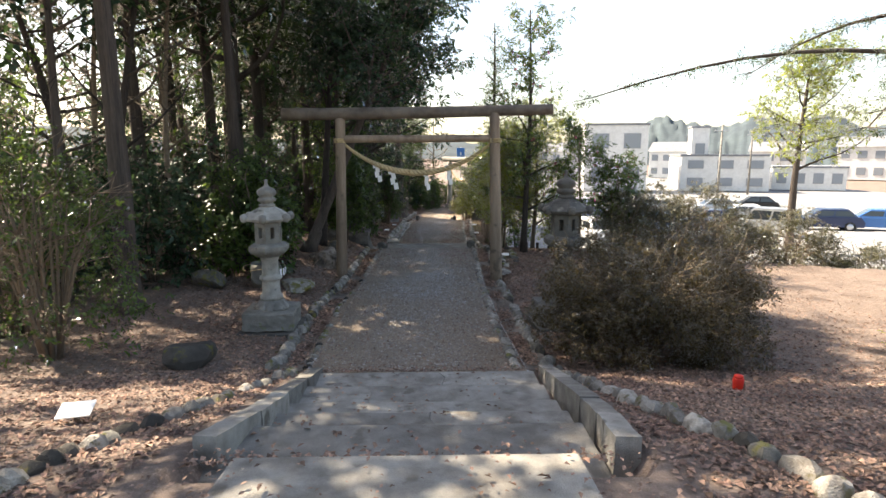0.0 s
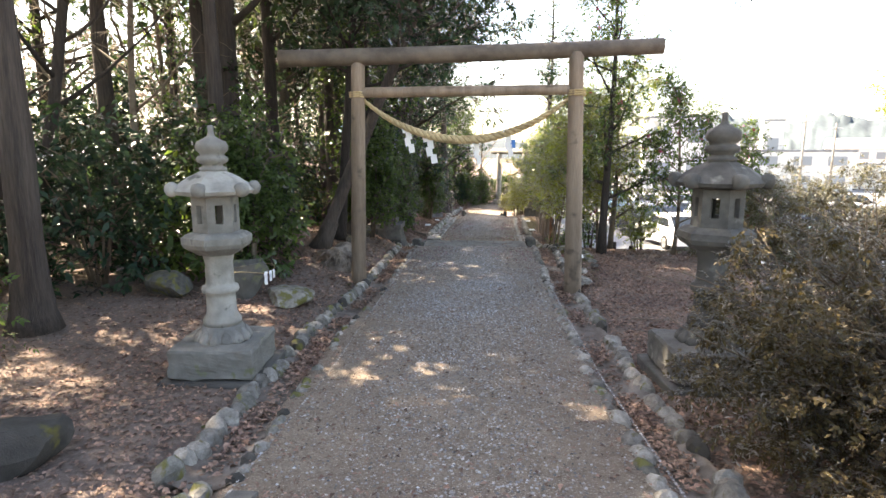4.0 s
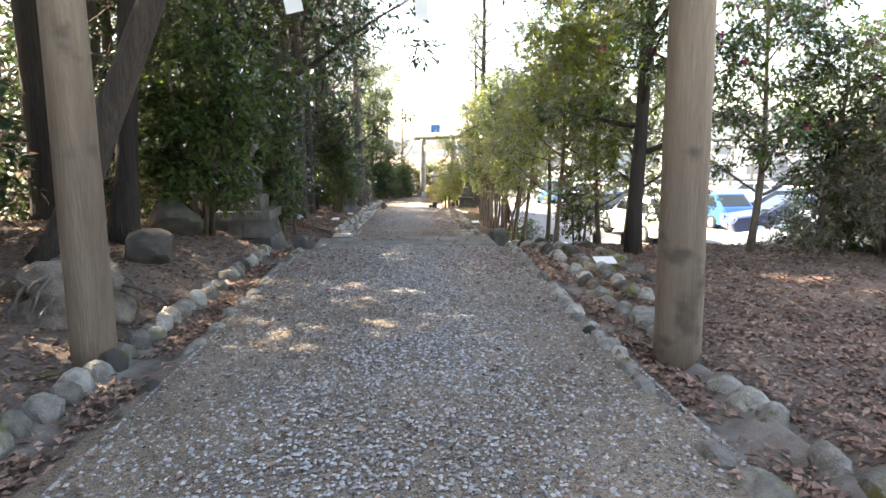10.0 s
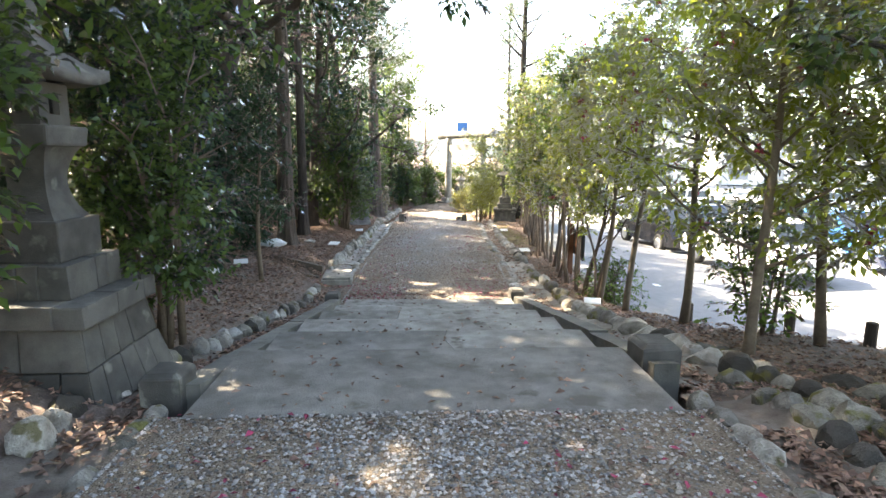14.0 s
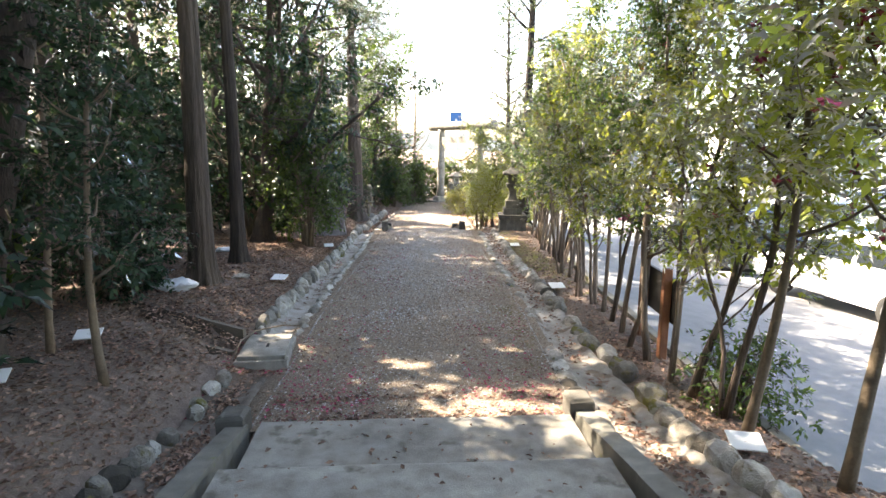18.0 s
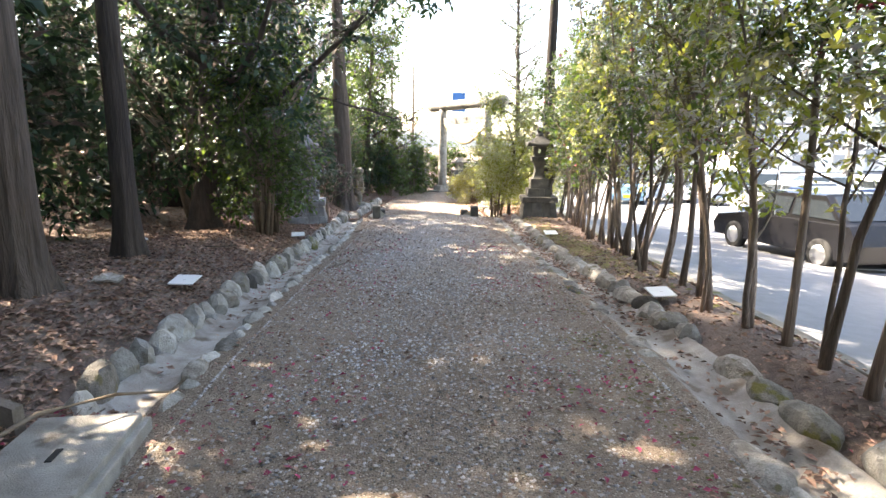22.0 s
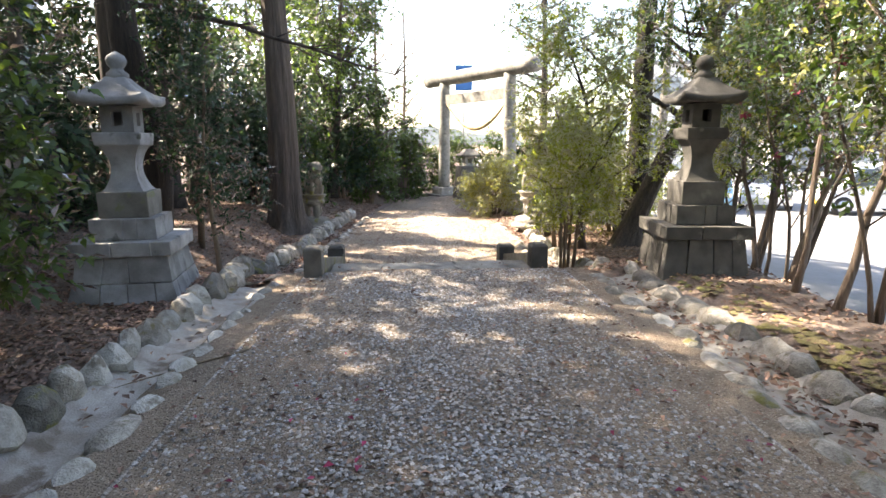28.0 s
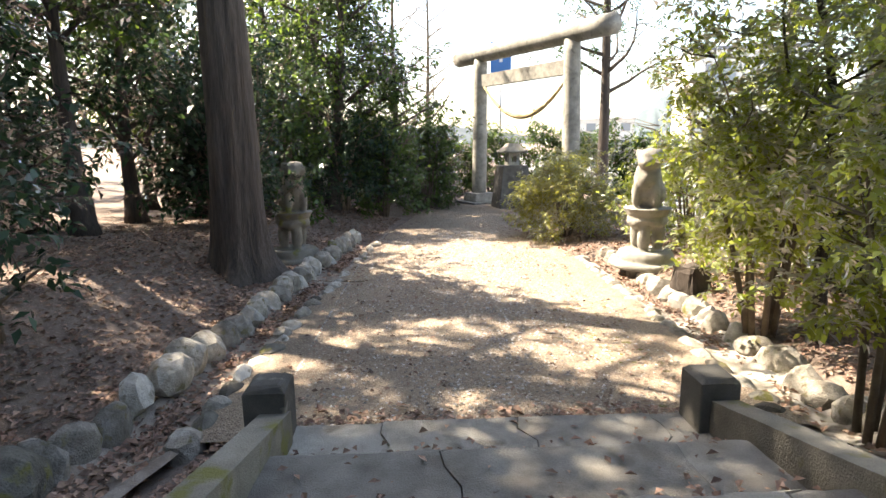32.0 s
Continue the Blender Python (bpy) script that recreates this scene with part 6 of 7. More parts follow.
# below the last flight
g7 = gutter("gutter_7", 6, 0.40, 0.06, M["gutter_dirt"], "leaf-filled gutter between cobbles below the bank")
stone_row(g7, [x + 0.05 for x in LC_X], LC_Y, 35.4, 43, 0.24, 0.18, 0.18, 0.05, 16, 0.25, 0.1, 0.3)
stone_row(g7, [x - 0.43 for x in LC_X], LC_Y, 33.7, 43, 0.3, 0.26, 0.34, 0.17, 17, 0.02, 0.1, 0.3)
g8 = gutter("gutter_8", 7, 0.40, 0.06, M["gutter"], "sunlit gutter between cobbles")
stone_row(g8, [x - 0.08 for x in RC_X], RC_Y, 35.6, 41, 0.24, 0.18, 0.16, 0.03, 18, 0.2, 0.2, 0.2)
stone_row(g8, [x + 0.38 for x in RC_X], RC_Y, 34.0, 41, 0.3, 0.24, 0.28, 0.1, 19, 0.03, 0.1, 0.3)


# ---- loose ground cover ----
def scatter(name, count, size, material, where, seed, label, category, curl=0.35, lift=0.012, wide=0.55):
    """Many small curled leaves lying on the ground, one object."""
    r = np.random.default_rng(seed)
    v = np.empty((count, 4, 3))
    i = 0
    while i < count:
        x, y, z = where(r)
        s = size * r.uniform(0.5, 1.4)
        a = r.uniform(0, 2 * math.pi)
        w, sd = np.array([math.cos(a), math.sin(a), r.uniform(-0.15, 0.25)]), np.array([-math.sin(a), math.cos(a), r.uniform(-0.35, 0.35)])
        p = np.array([x, y, z + lift])
        v[i, 0], v[i, 2] = p - w * s * 0.5, p + w * s * 0.5
        v[i, 1], v[i, 3] = p + sd * s * wide * 0.5 + (0, 0, s * curl * r.random()), p - sd * s * wide * 0.5 + (0, 0, s * curl * r.random())
        i += 1
    me = bpy.data.meshes.new(name)
    me.from_pydata(v.reshape(-1, 3).tolist(), [], np.arange(count * 4).reshape(-1, 4).tolist())
    me.materials.append(material)
    me.update()
    return tagged(new(name, me), label, category, kind="stuff")


def on_banks(r):
    y = r.uniform(-4.5, 47)
    while 1:
        side = -1 if r.random() < 0.55 else 1
        x = mid_x(y) + side * (1.55 + abs(r.normal()) * 1.8)
        if x < lot_edge(y) - 0.1 and (side < 0 or y < 22 or y > 33.5 or r.random() < 0.35) and not (y > 21 and gutter_dip(x, y) > 0.04 and r.random() < 0.85):
            return x, y, soil_z(x, y)


def in_gutters(r):
    while 1:
        gx, gy, y0, y1 = GUTTERS[r.choice(8, p=(0.28, 0.29, 0.10, 0.06, 0.01, 0.06, 0.16, 0.04))]
        y = r.uniform(y0, y1)
        if noise.noise((y * 1.7, gx[0] * 3, 0.5)) > r.uniform(-0.45, 0.25):
            return float(np.interp(y, gy, gx)) + r.normal() * 0.09, y, base_z(y) - 0.055 + 0.03 * r.random()


def on_path(r):
    while 1:
        y = r.uniform(-4.5, 46)
        x = mid_x(y) + r.uniform(-1, 1) * 1.5
        if r.random() < 0.25 + 0.75 * abs(x - mid_x(y)) / 1.5 and not (14 < y < 20 or 33.8 < y < 35.5 or -0.8 < y < 3):
            return x, y, base_z(y) + 0.022


def step_feet(r):
    y0, z0 = ((-0.75, 1.2), (2.88, 0.335), (20.12, -0.99), (35.6, -1.74), (20.5, -1.0), (15.02, -0.11), (16.02, -0.30), (17.02, -0.50), (18.02, -0.69), (19.02, -0.88), (34.37, -1.49), (34.97, -1.63))[r.integers(0, 12)]
    y = y0 + abs(r.normal()) * 0.09
    x = mid_x(y) + r.uniform(-1.35, 1.35)
    return x, y, z0 + 0.012


scatter("dead_leaves", 130000, 0.05, M["litter"], on_banks, 1, "curled brown dead leaves covering the soil", "leaves")
def on_open(r):
    """Open ground right of the upper path, and the floor of the wood beyond the bank."""
    while 1:
        if r.random() < 0.6:
            x, y = 1.8 + abs(r.normal()) * 3.2, r.uniform(-4.0, 15.0)
        else:
            x, y = -3.0 - abs(r.normal()) * 2.6, r.uniform(-4.0, 45.0)
        if x < lot_edge(y) - 0.4:
            return x, y, soil_z(x, y)


scatter("dead_leaves", 80000, 0.042, M["litter"], on_open, 8, "dry brown leaves strewn over open soil", "leaves")
scatter("dead_leaves", 15000, 0.055, M["litter"], in_gutters, 2, "dead leaves gathered in the gutters", "leaves")
scatter("dead_leaves", 9500, 0.04, M["litter"], on_path, 3, "scattered dead leaves on the gravel path", "leaves")
scatter("dead_leaves", 3400, 0.05, M["litter"], step_feet, 4, "dead leaves swept against the steps", "leaves")


def on_treads(r):
    edges, z_top, drop = (((-0.75, 0.12, 0.68, 1.25, 2.04, 2.83), 1.05, 0.1675), ((14.0, 15.0, 16.0, 17.0, 18.0, 19.0, 20.0), 0.07, 0.1933), ((33.75, 34.35, 34.95, 35.5), -1.36, 0.14))[r.choice(3, p=(0.38, 0.5, 0.12))]
    k = r.integers(0, len(edges) - 1)
    y = r.uniform(edges[k] + 0.03, edges[k + 1] - 0.05)
    return mid_x(y) + r.uniform(-1.15, 1.15), y, z_top - drop * k


scatter("dead_leaves", 900, 0.045, M["litter"], on_treads, 6, "a few dead leaves lying on the steps", "leaves", lift=0.008)


def petals_at(r):
    while 1:
        y = r.choice([21.0, 22.5, 13.0, 25.5, 28.5, 20.4, 20.7, 20.5]) + r.normal() * r.choice([0.3, 1.2])
        x = mid_x(y) + r.choice([-1, 1]) * (0.4 + r.random() * 1.7)
        if not (14 < y < 20):
            return x, y, (base_z(y) if abs(x - mid_x(y)) < 1.35 else soil_z(x, y)) + 0.02


scatter("fallen_petals", 3000, 0.036, M["petal"], petals_at, 5, "fallen pink camellia petals on the path", "petals")


def pebbles(name, count, seed, label, size=0.016):
    """Loose gravel: small uneven eight-sided stones, one object."""
    r = np.random.default_rng(seed)
    y = np.empty(0)
    while len(y) < count:
        t = r.uniform(2.95, 44.0, count)
        thick = np.interp(t, [2.9, 5, 7, 9, 11, 14, 14.01, 20, 20.02, 23, 26, 29, 33.75, 33.76, 35.5, 35.52, 44], [0.2, 0.3, 0.5, 0.9, 1, 1, 0, 0, 0.25, 0.45, 0.6, 1, 1, 0, 0, 0.25, 0.2])
        y = np.concatenate([y, t[r.random(count) < thick]])
    y = y[:count]
    x = np.interp(y, [-60, 8, 20, 34, 42, 60], [0.0, 0.0, 0.2, 0.72, 0.75, 2.8]) + np.clip(r.normal(size=count) * 0.85, -1.42, 1.42)
    u = (x - np.interp(y, [-60, 8, 20, 34, 42, 60], [0.0, 0.0, 0.2, 0.72, 0.75, 2.8]) + 1.55) / 3.05
    z = np.interp(y, GY, GZ) + 0.008 + 0.02 * np.sin(math.pi * np.clip(u, 0, 1))
    s = size * r.uniform(0.5, 1.5, count)
    base = np.array([(1, 0, 0), (-1, 0, 0), (0, 1, 0), (0, -1, 0), (0, 0, 1), (0, 0, -1)], float)
    v = base[None] * s[:, None, None] * r.uniform(0.6, 1.2, (count, 6, 1))
    a = r.uniform(0, 2 * math.pi, count)
    c, sn = np.cos(a)[:, None], np.sin(a)[:, None]
    w = np.stack([v[..., 0] * c - v[..., 1] * sn, v[..., 0] * sn + v[..., 1] * c, v[..., 2] * 0.7], -1) + np.stack([x, y, z + s * 0.25], -1)[:, None]
    f = np.array([(0, 2, 4), (2, 1, 4), (1, 3, 4), (3, 0, 4)])
    faces = (f[None] + 6 * np.arange(count)[:, None, None]).reshape(-1)
    me = bpy.data.meshes.new(name)
    me.vertices.add(count * 6)
    me.vertices.foreach_set("co", w.astype(np.float32).ravel())
    me.loops.add(len(faces))
    me.loops.foreach_set("vertex_index", faces.astype(np.int32))
    me.polygons.add(len(faces) // 3)
    me.polygons.foreach_set("loop_start", np.arange(0, len(faces), 3, dtype=np.int32))
    me.polygons.foreach_set("loop_total", np.full(len(faces) // 3, 3, dtype=np.int32))
    me.materials.append(M["pebble"])
    me.update(calc_edges=True)
    return tagged(new(name, me), label, "gravel", kind="stuff")


pebbles("gravel", 120000, 11, "loose grey and bluish gravel stones on the path", 0.0108)


def moss_patch(x, y, rx, ry, n, seed, size=0.045):
    """Clumps of moss, thick in the middle and straggling at the edge."""
    r = random.Random(seed)
    pieces = []
    for _ in range(n):
        px, py = x + r.gauss(0, rx), y + r.gauss(0, ry)
        z = (base_z(py) + 0.02 if abs(px - mid_x(py)) < 1.4 else soil_z(px, py) + 0.012) - 0.004
        s = size * r.uniform(0.3, 1.2)
        ring = [(px + math.cos(k * 0.898) * s * r.uniform(0.6, 1.2), py + math.sin(k * 0.898) * s * r.uniform(0.6, 1.2), z) for k in range(7)]
        pieces.append(([(px, py, z + s * 0.35)] + ring, [(0, 1 + k, 1 + (k + 1) % 7) for k in range(7)]))
    tagged(link_mesh("moss", *join_data(pieces), M["moss_soil"], smooth=True), "patchy olive moss on damp ground", "moss", kind="stuff")


moss_patch(1.45, 23.2, 0.2, 0.9, 900, 1, 0.018)
moss_patch(2.95, 29.2, 0.2, 2.0, 1300, 2)
moss_patch(1.35, 36.9, 0.35, 0.7, 420, 3, 0.03)
moss_patch(2.3, 13.2, 0.22, 1.1, 420, 4)
moss_patch(-1.95, 7.0, 0.12, 2.0, 160, 5)

# twigs lying about
rng = random.Random(21)
for k in range(34):
    y = rng.uniform(0, 44)
    x = mid_x(y) + rng.choice((-1, 1)) * rng.uniform(0.9, 3.4)
    if 13.8 < y < 20.2 and abs(x - mid_x(y)) < 1.7:
        continue
    z = (base_z(y) if abs(x - mid_x(y)) < 1.4 else soil_z(x, y)) + 0.016
    a, n = rng.uniform(0, 6.28), 6
    length = rng.uniform(0.2, 0.8)
    pts = [(length * i / 5 * math.cos(a) + 0.03 * rng.uniform(-1, 1), length * i / 5 * math.sin(a) + 0.03 * rng.uniform(-1, 1), 0.008 * rng.random()) for i in range(n)]
    tw = link_mesh("twig", *tube_data(pts, [0.008, 0.008, 0.007, 0.006, 0.004, 0.002], 5), M["twig"], smooth=True)
    tw.matrix_basis = pose(x, y, z)
    tagged(tw, "fallen brown twig lying on the ground", "twig", "fallen twigs")


# ---- small things beside the path ----
def loose_stone(name, x, y, w, d, h, material, label, seed, z=None):
    ob = new(name, stone_mesh(name, seed, w / 2, d / 2, h / 2, material, 3))
    ob.matrix_basis = pose(x, y, (land(x, y) if z is None else z) + h * 0.28, 0, 0, seed * 37)
    return tagged(ob, label, "stone")


loose_stone("boulder", -3.0, 3.3, 0.62, 0.5, 0.42, M["dark_moss"], "dark mossy boulder on leafy soil", 31)
loose_stone("flat_stone", -2.7, 8.1, 0.95, 0.7, 0.24, M["cobble_moss"], "flat grey stepping stone with a mossy edge", 32)
loose_stone("boulder", -4.6, 8.2, 0.9, 0.6, 0.4, M["cobble_moss"], "long dark mossy stone under the shrubs", 33)
loose_stone("boulder", -2.75, 13.4, 0.6, 0.5, 0.45, M["dark_moss"], "brown earthy boulder beside an overgrown plinth", 34)
loose_stone("boulder", -2.55, 12.1, 0.55, 0.45, 0.36, M["dark_moss"], "weathered root-like rock on the bank", 35)
loose_stone("boulder", -2.6, 10.6, 0.5, 0.4, 0.3, M["dark_moss"], "rough stone at the foot of the bank", 36)
loose_stone("flat_stone", 2.0, 10.3, 0.6, 0.45, 0.12, M["cobble"], "flat stone at the foot of the gate post", 37)

# torn root plate on the bank, with earth and loose root ends
rs_ = tagged(thing("tree_stump", -2.5, 10.55, land(-2.5, 10.55) - 0.05, 20), "dead tree stump with torn roots in the earth bank", "stump")
bm = bmesh.new()
bmesh.ops.create_icosphere(bm, subdivisions=4, radius=1)
for v in bm.verts:
    q = 1 + 0.42 * noise.noise(v.co * 1.6 + Vector((3, 0, 0))) + 0.22 * noise.noise(v.co * 4.5) + 0.1 * noise.noise(v.co * 11)
    v.co = Vector((v.co.x * 0.42 * q, v.co.y * 0.36 * q, max(-0.1, v.co.z * 0.3 * q + 0.14)))
part("stump_body", bm, M["dead_wood"], rs_, smooth=True)
rr = random.Random(31)
for k in range(15):
    a = rr.uniform(-2.9, 0.6)
    st_ = Vector((math.cos(a) * 0.33, math.sin(a) * 0.28, rr.uniform(0.12, 0.34)))
    b_ = branch_points(rr, st_, (math.cos(a), math.sin(a), rr.uniform(-0.4, 0.3)), rr.uniform(0.2, 0.5), 6, 0.35, -0.25)
    link_mesh("root", *tube_data(b_, [0.022, 0.018, 0.014, 0.01, 0.006, 0.002], 6, 0.12, k), M["dead_wood"], rs_, smooth=True)

# stone water basin: a rough boulder hollowed out, a thin cord and paper strips tied round it
bs = tagged(thing("water_basin", -3.42, 8.25, land(-3.42, 8.25) + 0.02, 12), "rough pale stone water basin tied with a cord under trees", "stone basin")
me = stone_mesh("bowl", 43, 0.42, 0.36, 0.36, M["dark_granite"], 4, 7)
for v in me.vertices:
    v.co.z = min(v.co.z, 0.2 + 0.12 * max(0.0, v.co.x))
    if v.co.z > 0.16 and (v.co.x / 0.30) ** 2 + (v.co.y / 0.22) ** 2 < 1:
        v.co.z = 0.04
    v.co += Vector((1, 1, 0.4)) * 0.015 * noise.noise(v.co * 9)
ob = new("bowl", me)
ob.parent = bs
ob.matrix_basis = pose(0, 0, 0.25)
part("leaf_fill", lathe([(0.2, 0.28), (0.21, 0.31), (0.1, 0.325)], 14), M["soil"], bs, "wet leaves in the hollow")
cord = [(0.44 * math.cos(a), 0.38 * math.sin(a), 0.36 + 0.03 * math.sin(a * 3)) for a in np.linspace(0, 2 * math.pi, 33)]
link_mesh("cord", *tube_data(cord, [0.006] * 33, 5), M["rope"], bs, smooth=True)
for k, (a, ln) in enumerate(((-0.5, 0.16), (-0.72, 0.2), (-0.3, 0.13))):
    p = Vector((0.45 * math.cos(a), 0.39 * math.sin(a), 0.36))
    o = Vector((-math.sin(a), math.cos(a), 0)) * 0.03
    out = Vector((math.cos(a), math.sin(a), 0)) * 0.012
    rows = [p + out * (1 + (q % 2)) - Vector((0, 0, ln * q / 4)) + o * 0.3 * (-1) ** q for q in range(5)]
    v = [c + e for c in rows for e in (-o, o)] + [c + e + out * 0.2 for c in rows for e in (-o, o)]
    f = [(2 * q, 2 * q + 1, 2 * q + 3, 2 * q + 2) for q in range(4)] + [(10 + 2 * q + 2, 10 + 2 * q + 3, 10 + 2 * q + 1, 10 + 2 * q) for q in range(4)]
    link_mesh("paper_strip", v, f, M["paper"], bs, "white paper strip")


def plant_label(x, y, turn, label="small white name plate on a short stake", z=None, h=0.16, tilt=35, w=0.24):
    zz = land(x, y) if z is None else z
    pl = tagged(thing("plant_label", x, y, zz, turn), label, "plant label", "plant name plates")
    part("stake", block(0.03, 0.03, h + 0.06, -0.05, bevel=0.003), M["twig"], pl)
    ob = part("plate", block(w, 0.2, 0.012, 0, bevel=0.003), M["paper"], pl)
    ob.matrix_basis = pose(0, 0, h, tilt)


for x, y, turn in ((-2.6, 0.3, 15), (-1.98, 24.7, -10), (2.56, 24.5, 5), (-3.1, 19.85, 20), (2.56, 19.2, -15), (2.9, 30.0, 0), (-1.93, 30.1, 10), (2.4, 12.55, -5), (-3.1, 21.2, 15)):
    plant_label(x, y, turn, h=0.07 if x > 0 else 0.09, tilt=12)

# red grave-light cup
cup = tagged(thing("red_cup", 3.35, 1.55, land(3.35, 1.55) - 0.01), "small red plastic cup standing on dead leaves", "cup")
red = plain("red_plastic", (0.75, 0.03, 0.015), 0.35)
part("body", lathe([(0.045, 0.0), (0.05, 0.01), (0.055, 0.12), (0.05, 0.13)], 20), red, cup, smooth=True)
part("lid", lathe([(0.04, 0.13), (0.045, 0.135), (0.042, 0.16), (0.01, 0.165)], 20), red, cup, smooth=True)

# concrete inspection cover with its channel
cv = tagged(thing("drain_cover", -1.5, 21.8, -1.04, 4), "square concrete drain cover with a finger slot", "drain cover")
part("frame", block(0.56, 0.82, 0.12, 0, bevel=0.01), M["concrete"], cv)
part("lid", block(0.5, 0.74, 0.05, 0.115, bevel=0.01, jitter=0.003), M["concrete"], cv)
# no hollow is cut: a near-black strip paints the slot's inner shade
part("slot", block(0.03, 0.11, 0.006, 0.164, bevel=0.002, x=0.02, y=-0.03), plain("slot_shade", (0.015, 0.014, 0.013), 0.9), cv)
ch = tagged(thing("drain_channel", -1.82, 21.85, -0.98), "open concrete drain channel running into the wood", "channel")
for dy, nm in ((-0.23, "near"), (0.23, "far")):
    ob = kerb_run(ch, [(-1.5 * u, 0.58 * u + dy, (0.20 if dy > 0 else 0.09) + 0.20 * u) for u in np.linspace(0, 1, 7)], 0.06, 0.42, M["beam"])
    ob.name = "channel_wall"
kerb_run(ch, [(-1.5 * u, 0.58 * u, -0.13 + 0.22 * u) for u in np.linspace(0, 1, 7)], 0.40, 0.04, M["stained"]).name = "channel_floor"
# thin root lying over the cover
rt = link_mesh("root", *tube_data([(-0.25, -0.32, 0.0), (-0.26, -0.05, 0.06), (-0.15, 0.2, 0.1), (0.1, 0.45, 0.08), (0.3, 0.6, 0.02)], [0.008, 0.012, 0.012, 0.01, 0.006], 6), M["twig"], smooth=True)
rt.matrix_basis = pose(-1.5, 21.75, -0.86)
tagged(rt, "thin bent root lying over a drain cover", "root")


def bag(x, y, s, label, seed, colour):
    ob = new("plastic_bag", stone_mesh("plastic_bag", seed, s * 0.62, s * 0.34, s * 0.2, colour, 3, 9))
    for v in ob.data.vertices:
        v.co += Vector((0, 0, 0.04 * noise.noise(v.co * 14))) + v.normal * 0.02 * noise.noise(v.co * 22)
    ob.matrix_basis = pose(x, y, land(x, y) + s * 0.13, 0, 0, 4)
    tagged(ob, label, "bag")


white = mat("white_plastic", (0.75, 0.77, 0.8), 0.45, 0.3, 14, 60, 0.08, (0.62, 0.66, 0.72))
bag(-3.05, 23.3, 0.46, "crumpled white plastic bag beside a cedar", 51, white)
bag(-1.5, 41.4, 0.34, "white plastic bag lying at the bank's foot", 52, white)
bag(-3.6, 27.2, 0.3, "white plastic bag under the trees", 53, white)
bag(-2.5, 24.3, 0.2, "pale stone-like lump in the leaves", 54, M["cobble"])

# notice board with orange posts, seen from behind
nb = tagged(thing("notice_board", 3.0, 21.83, land(3.0, 21.83), -4), "dark notice board between two orange-brown posts", "notice board")
orange = mat("orange_stained_wood", (0.30, 0.13, 0.07), 0.7, 0.3, 6, 60, 0.2, (0.19, 0.08, 0.045))
for dy in (-0.35, 0.35):
    ob = part("post", block(0.09, 0.09, 1.15, -0.15, y=dy, bevel=0.012, jitter=0.004, seed=int(dy * 10) + 9), orange, nb)
part("board", block(0.04, 0.98, 0.5, 0.40, x=0.07, bevel=0.006), plain("dark_board", (0.03, 0.028, 0.026), 0.6), nb)


# ---- guardian statues ----
def ball(bm, x, y, z, sx, sy, sz, seed):
    r = bmesh.ops.create_icosphere(bm, subdivisions=3, radius=1)
    for v in r["verts"]:
        q = 1 + 0.12 * noise.noise(v.co * 2.2 + Vector((seed, 0, 0)))
        v.co = Vector((v.co.x * sx * q + x, v.co.y * sy * q + y, v.co.z * sz * q + z))


def guardian(x, y, z, turn, label, face):
    """A weathered seated stone beast on its pedestal, one worn mass."""
    bm = bmesh.new()
    def slab_(r0, r1, z0, z1, n=20):
        prof = lathe([(r0, z0), (r0 * 1.02, (z0 + z1) / 2), (r1, z1)], n)
        me = bpy.data.meshes.new("tmp")
        prof.to_mesh(me)
        bm.from_mesh(me)
        prof.free()
        bpy.data.meshes.remove(me)
    slab_(0.44, 0.42, 0.0, 0.08)
    slab_(0.36, 0.33, 0.08, 0.22)
    for a in range(3):
        w = a * 2.09 + 0.5
        ball(bm, 0.16 * math.cos(w), 0.16 * math.sin(w), 0.42, 0.085, 0.085, 0.24, a)
    ball(bm, 0, 0, 0.62, 0.26, 0.26, 0.14, 4)
    slab_(0.27, 0.31, 0.70, 0.78)
    ball(bm, 0, 0.02, 0.98, 0.21, 0.24, 0.24, 5)
    ball(bm, 0, -0.10, 1.18, 0.17, 0.18, 0.22, 6)
    ball(bm, 0.02, -0.16, 1.40, 0.15, 0.17, 0.15, 7)
    ball(bm, 0.0, -0.28, 1.36, 0.08, 0.08, 0.07, 8)
    for s in (-1, 1):
        ball(bm, s * 0.12, -0.2, 0.95, 0.055, 0.06, 0.2, 9 + s)
        ball(bm, s * 0.12, -0.1, 1.47, 0.05, 0.05, 0.07, 11 + s)
    ball(bm, 0, 0.24, 1.12, 0.1, 0.07, 0.2, 13)
    ob = part("guardian_statue", bm, face, smooth=True)
    skin = ob.modifiers.new("skin", "REMESH")
    skin.mode, skin.voxel_size, skin.use_smooth_shade = "VOXEL", 0.025, True
    ob.matrix_basis = pose(x, y, z, 0, 0, turn)
    tagged(ob, label, "statue", "pair of guardian statues")


guardian(-1.72, 41.3, land(-1.72, 41.3) - 0.03, 30, "mossy weathered stone beast statue on a pedestal under trees", M["mossy"])
guardian(3.2, 39.8, land(3.2, 39.8) - 0.03, -30, "pale stone beast statue on a round tiered base among bushes", M["granite"])
ob = part("tree_stump", block(0.34, 0.26, 0.26, 0, bevel=0.03, top=0.9, jitter=0.03, seed=4), M["bark"])
ob.matrix_basis = pose(3.15, 38.4, land(3.15, 38.4) - 0.03, 0, 0, 25)
tagged(ob, "low dark tree stump beside the gutter", "stump")

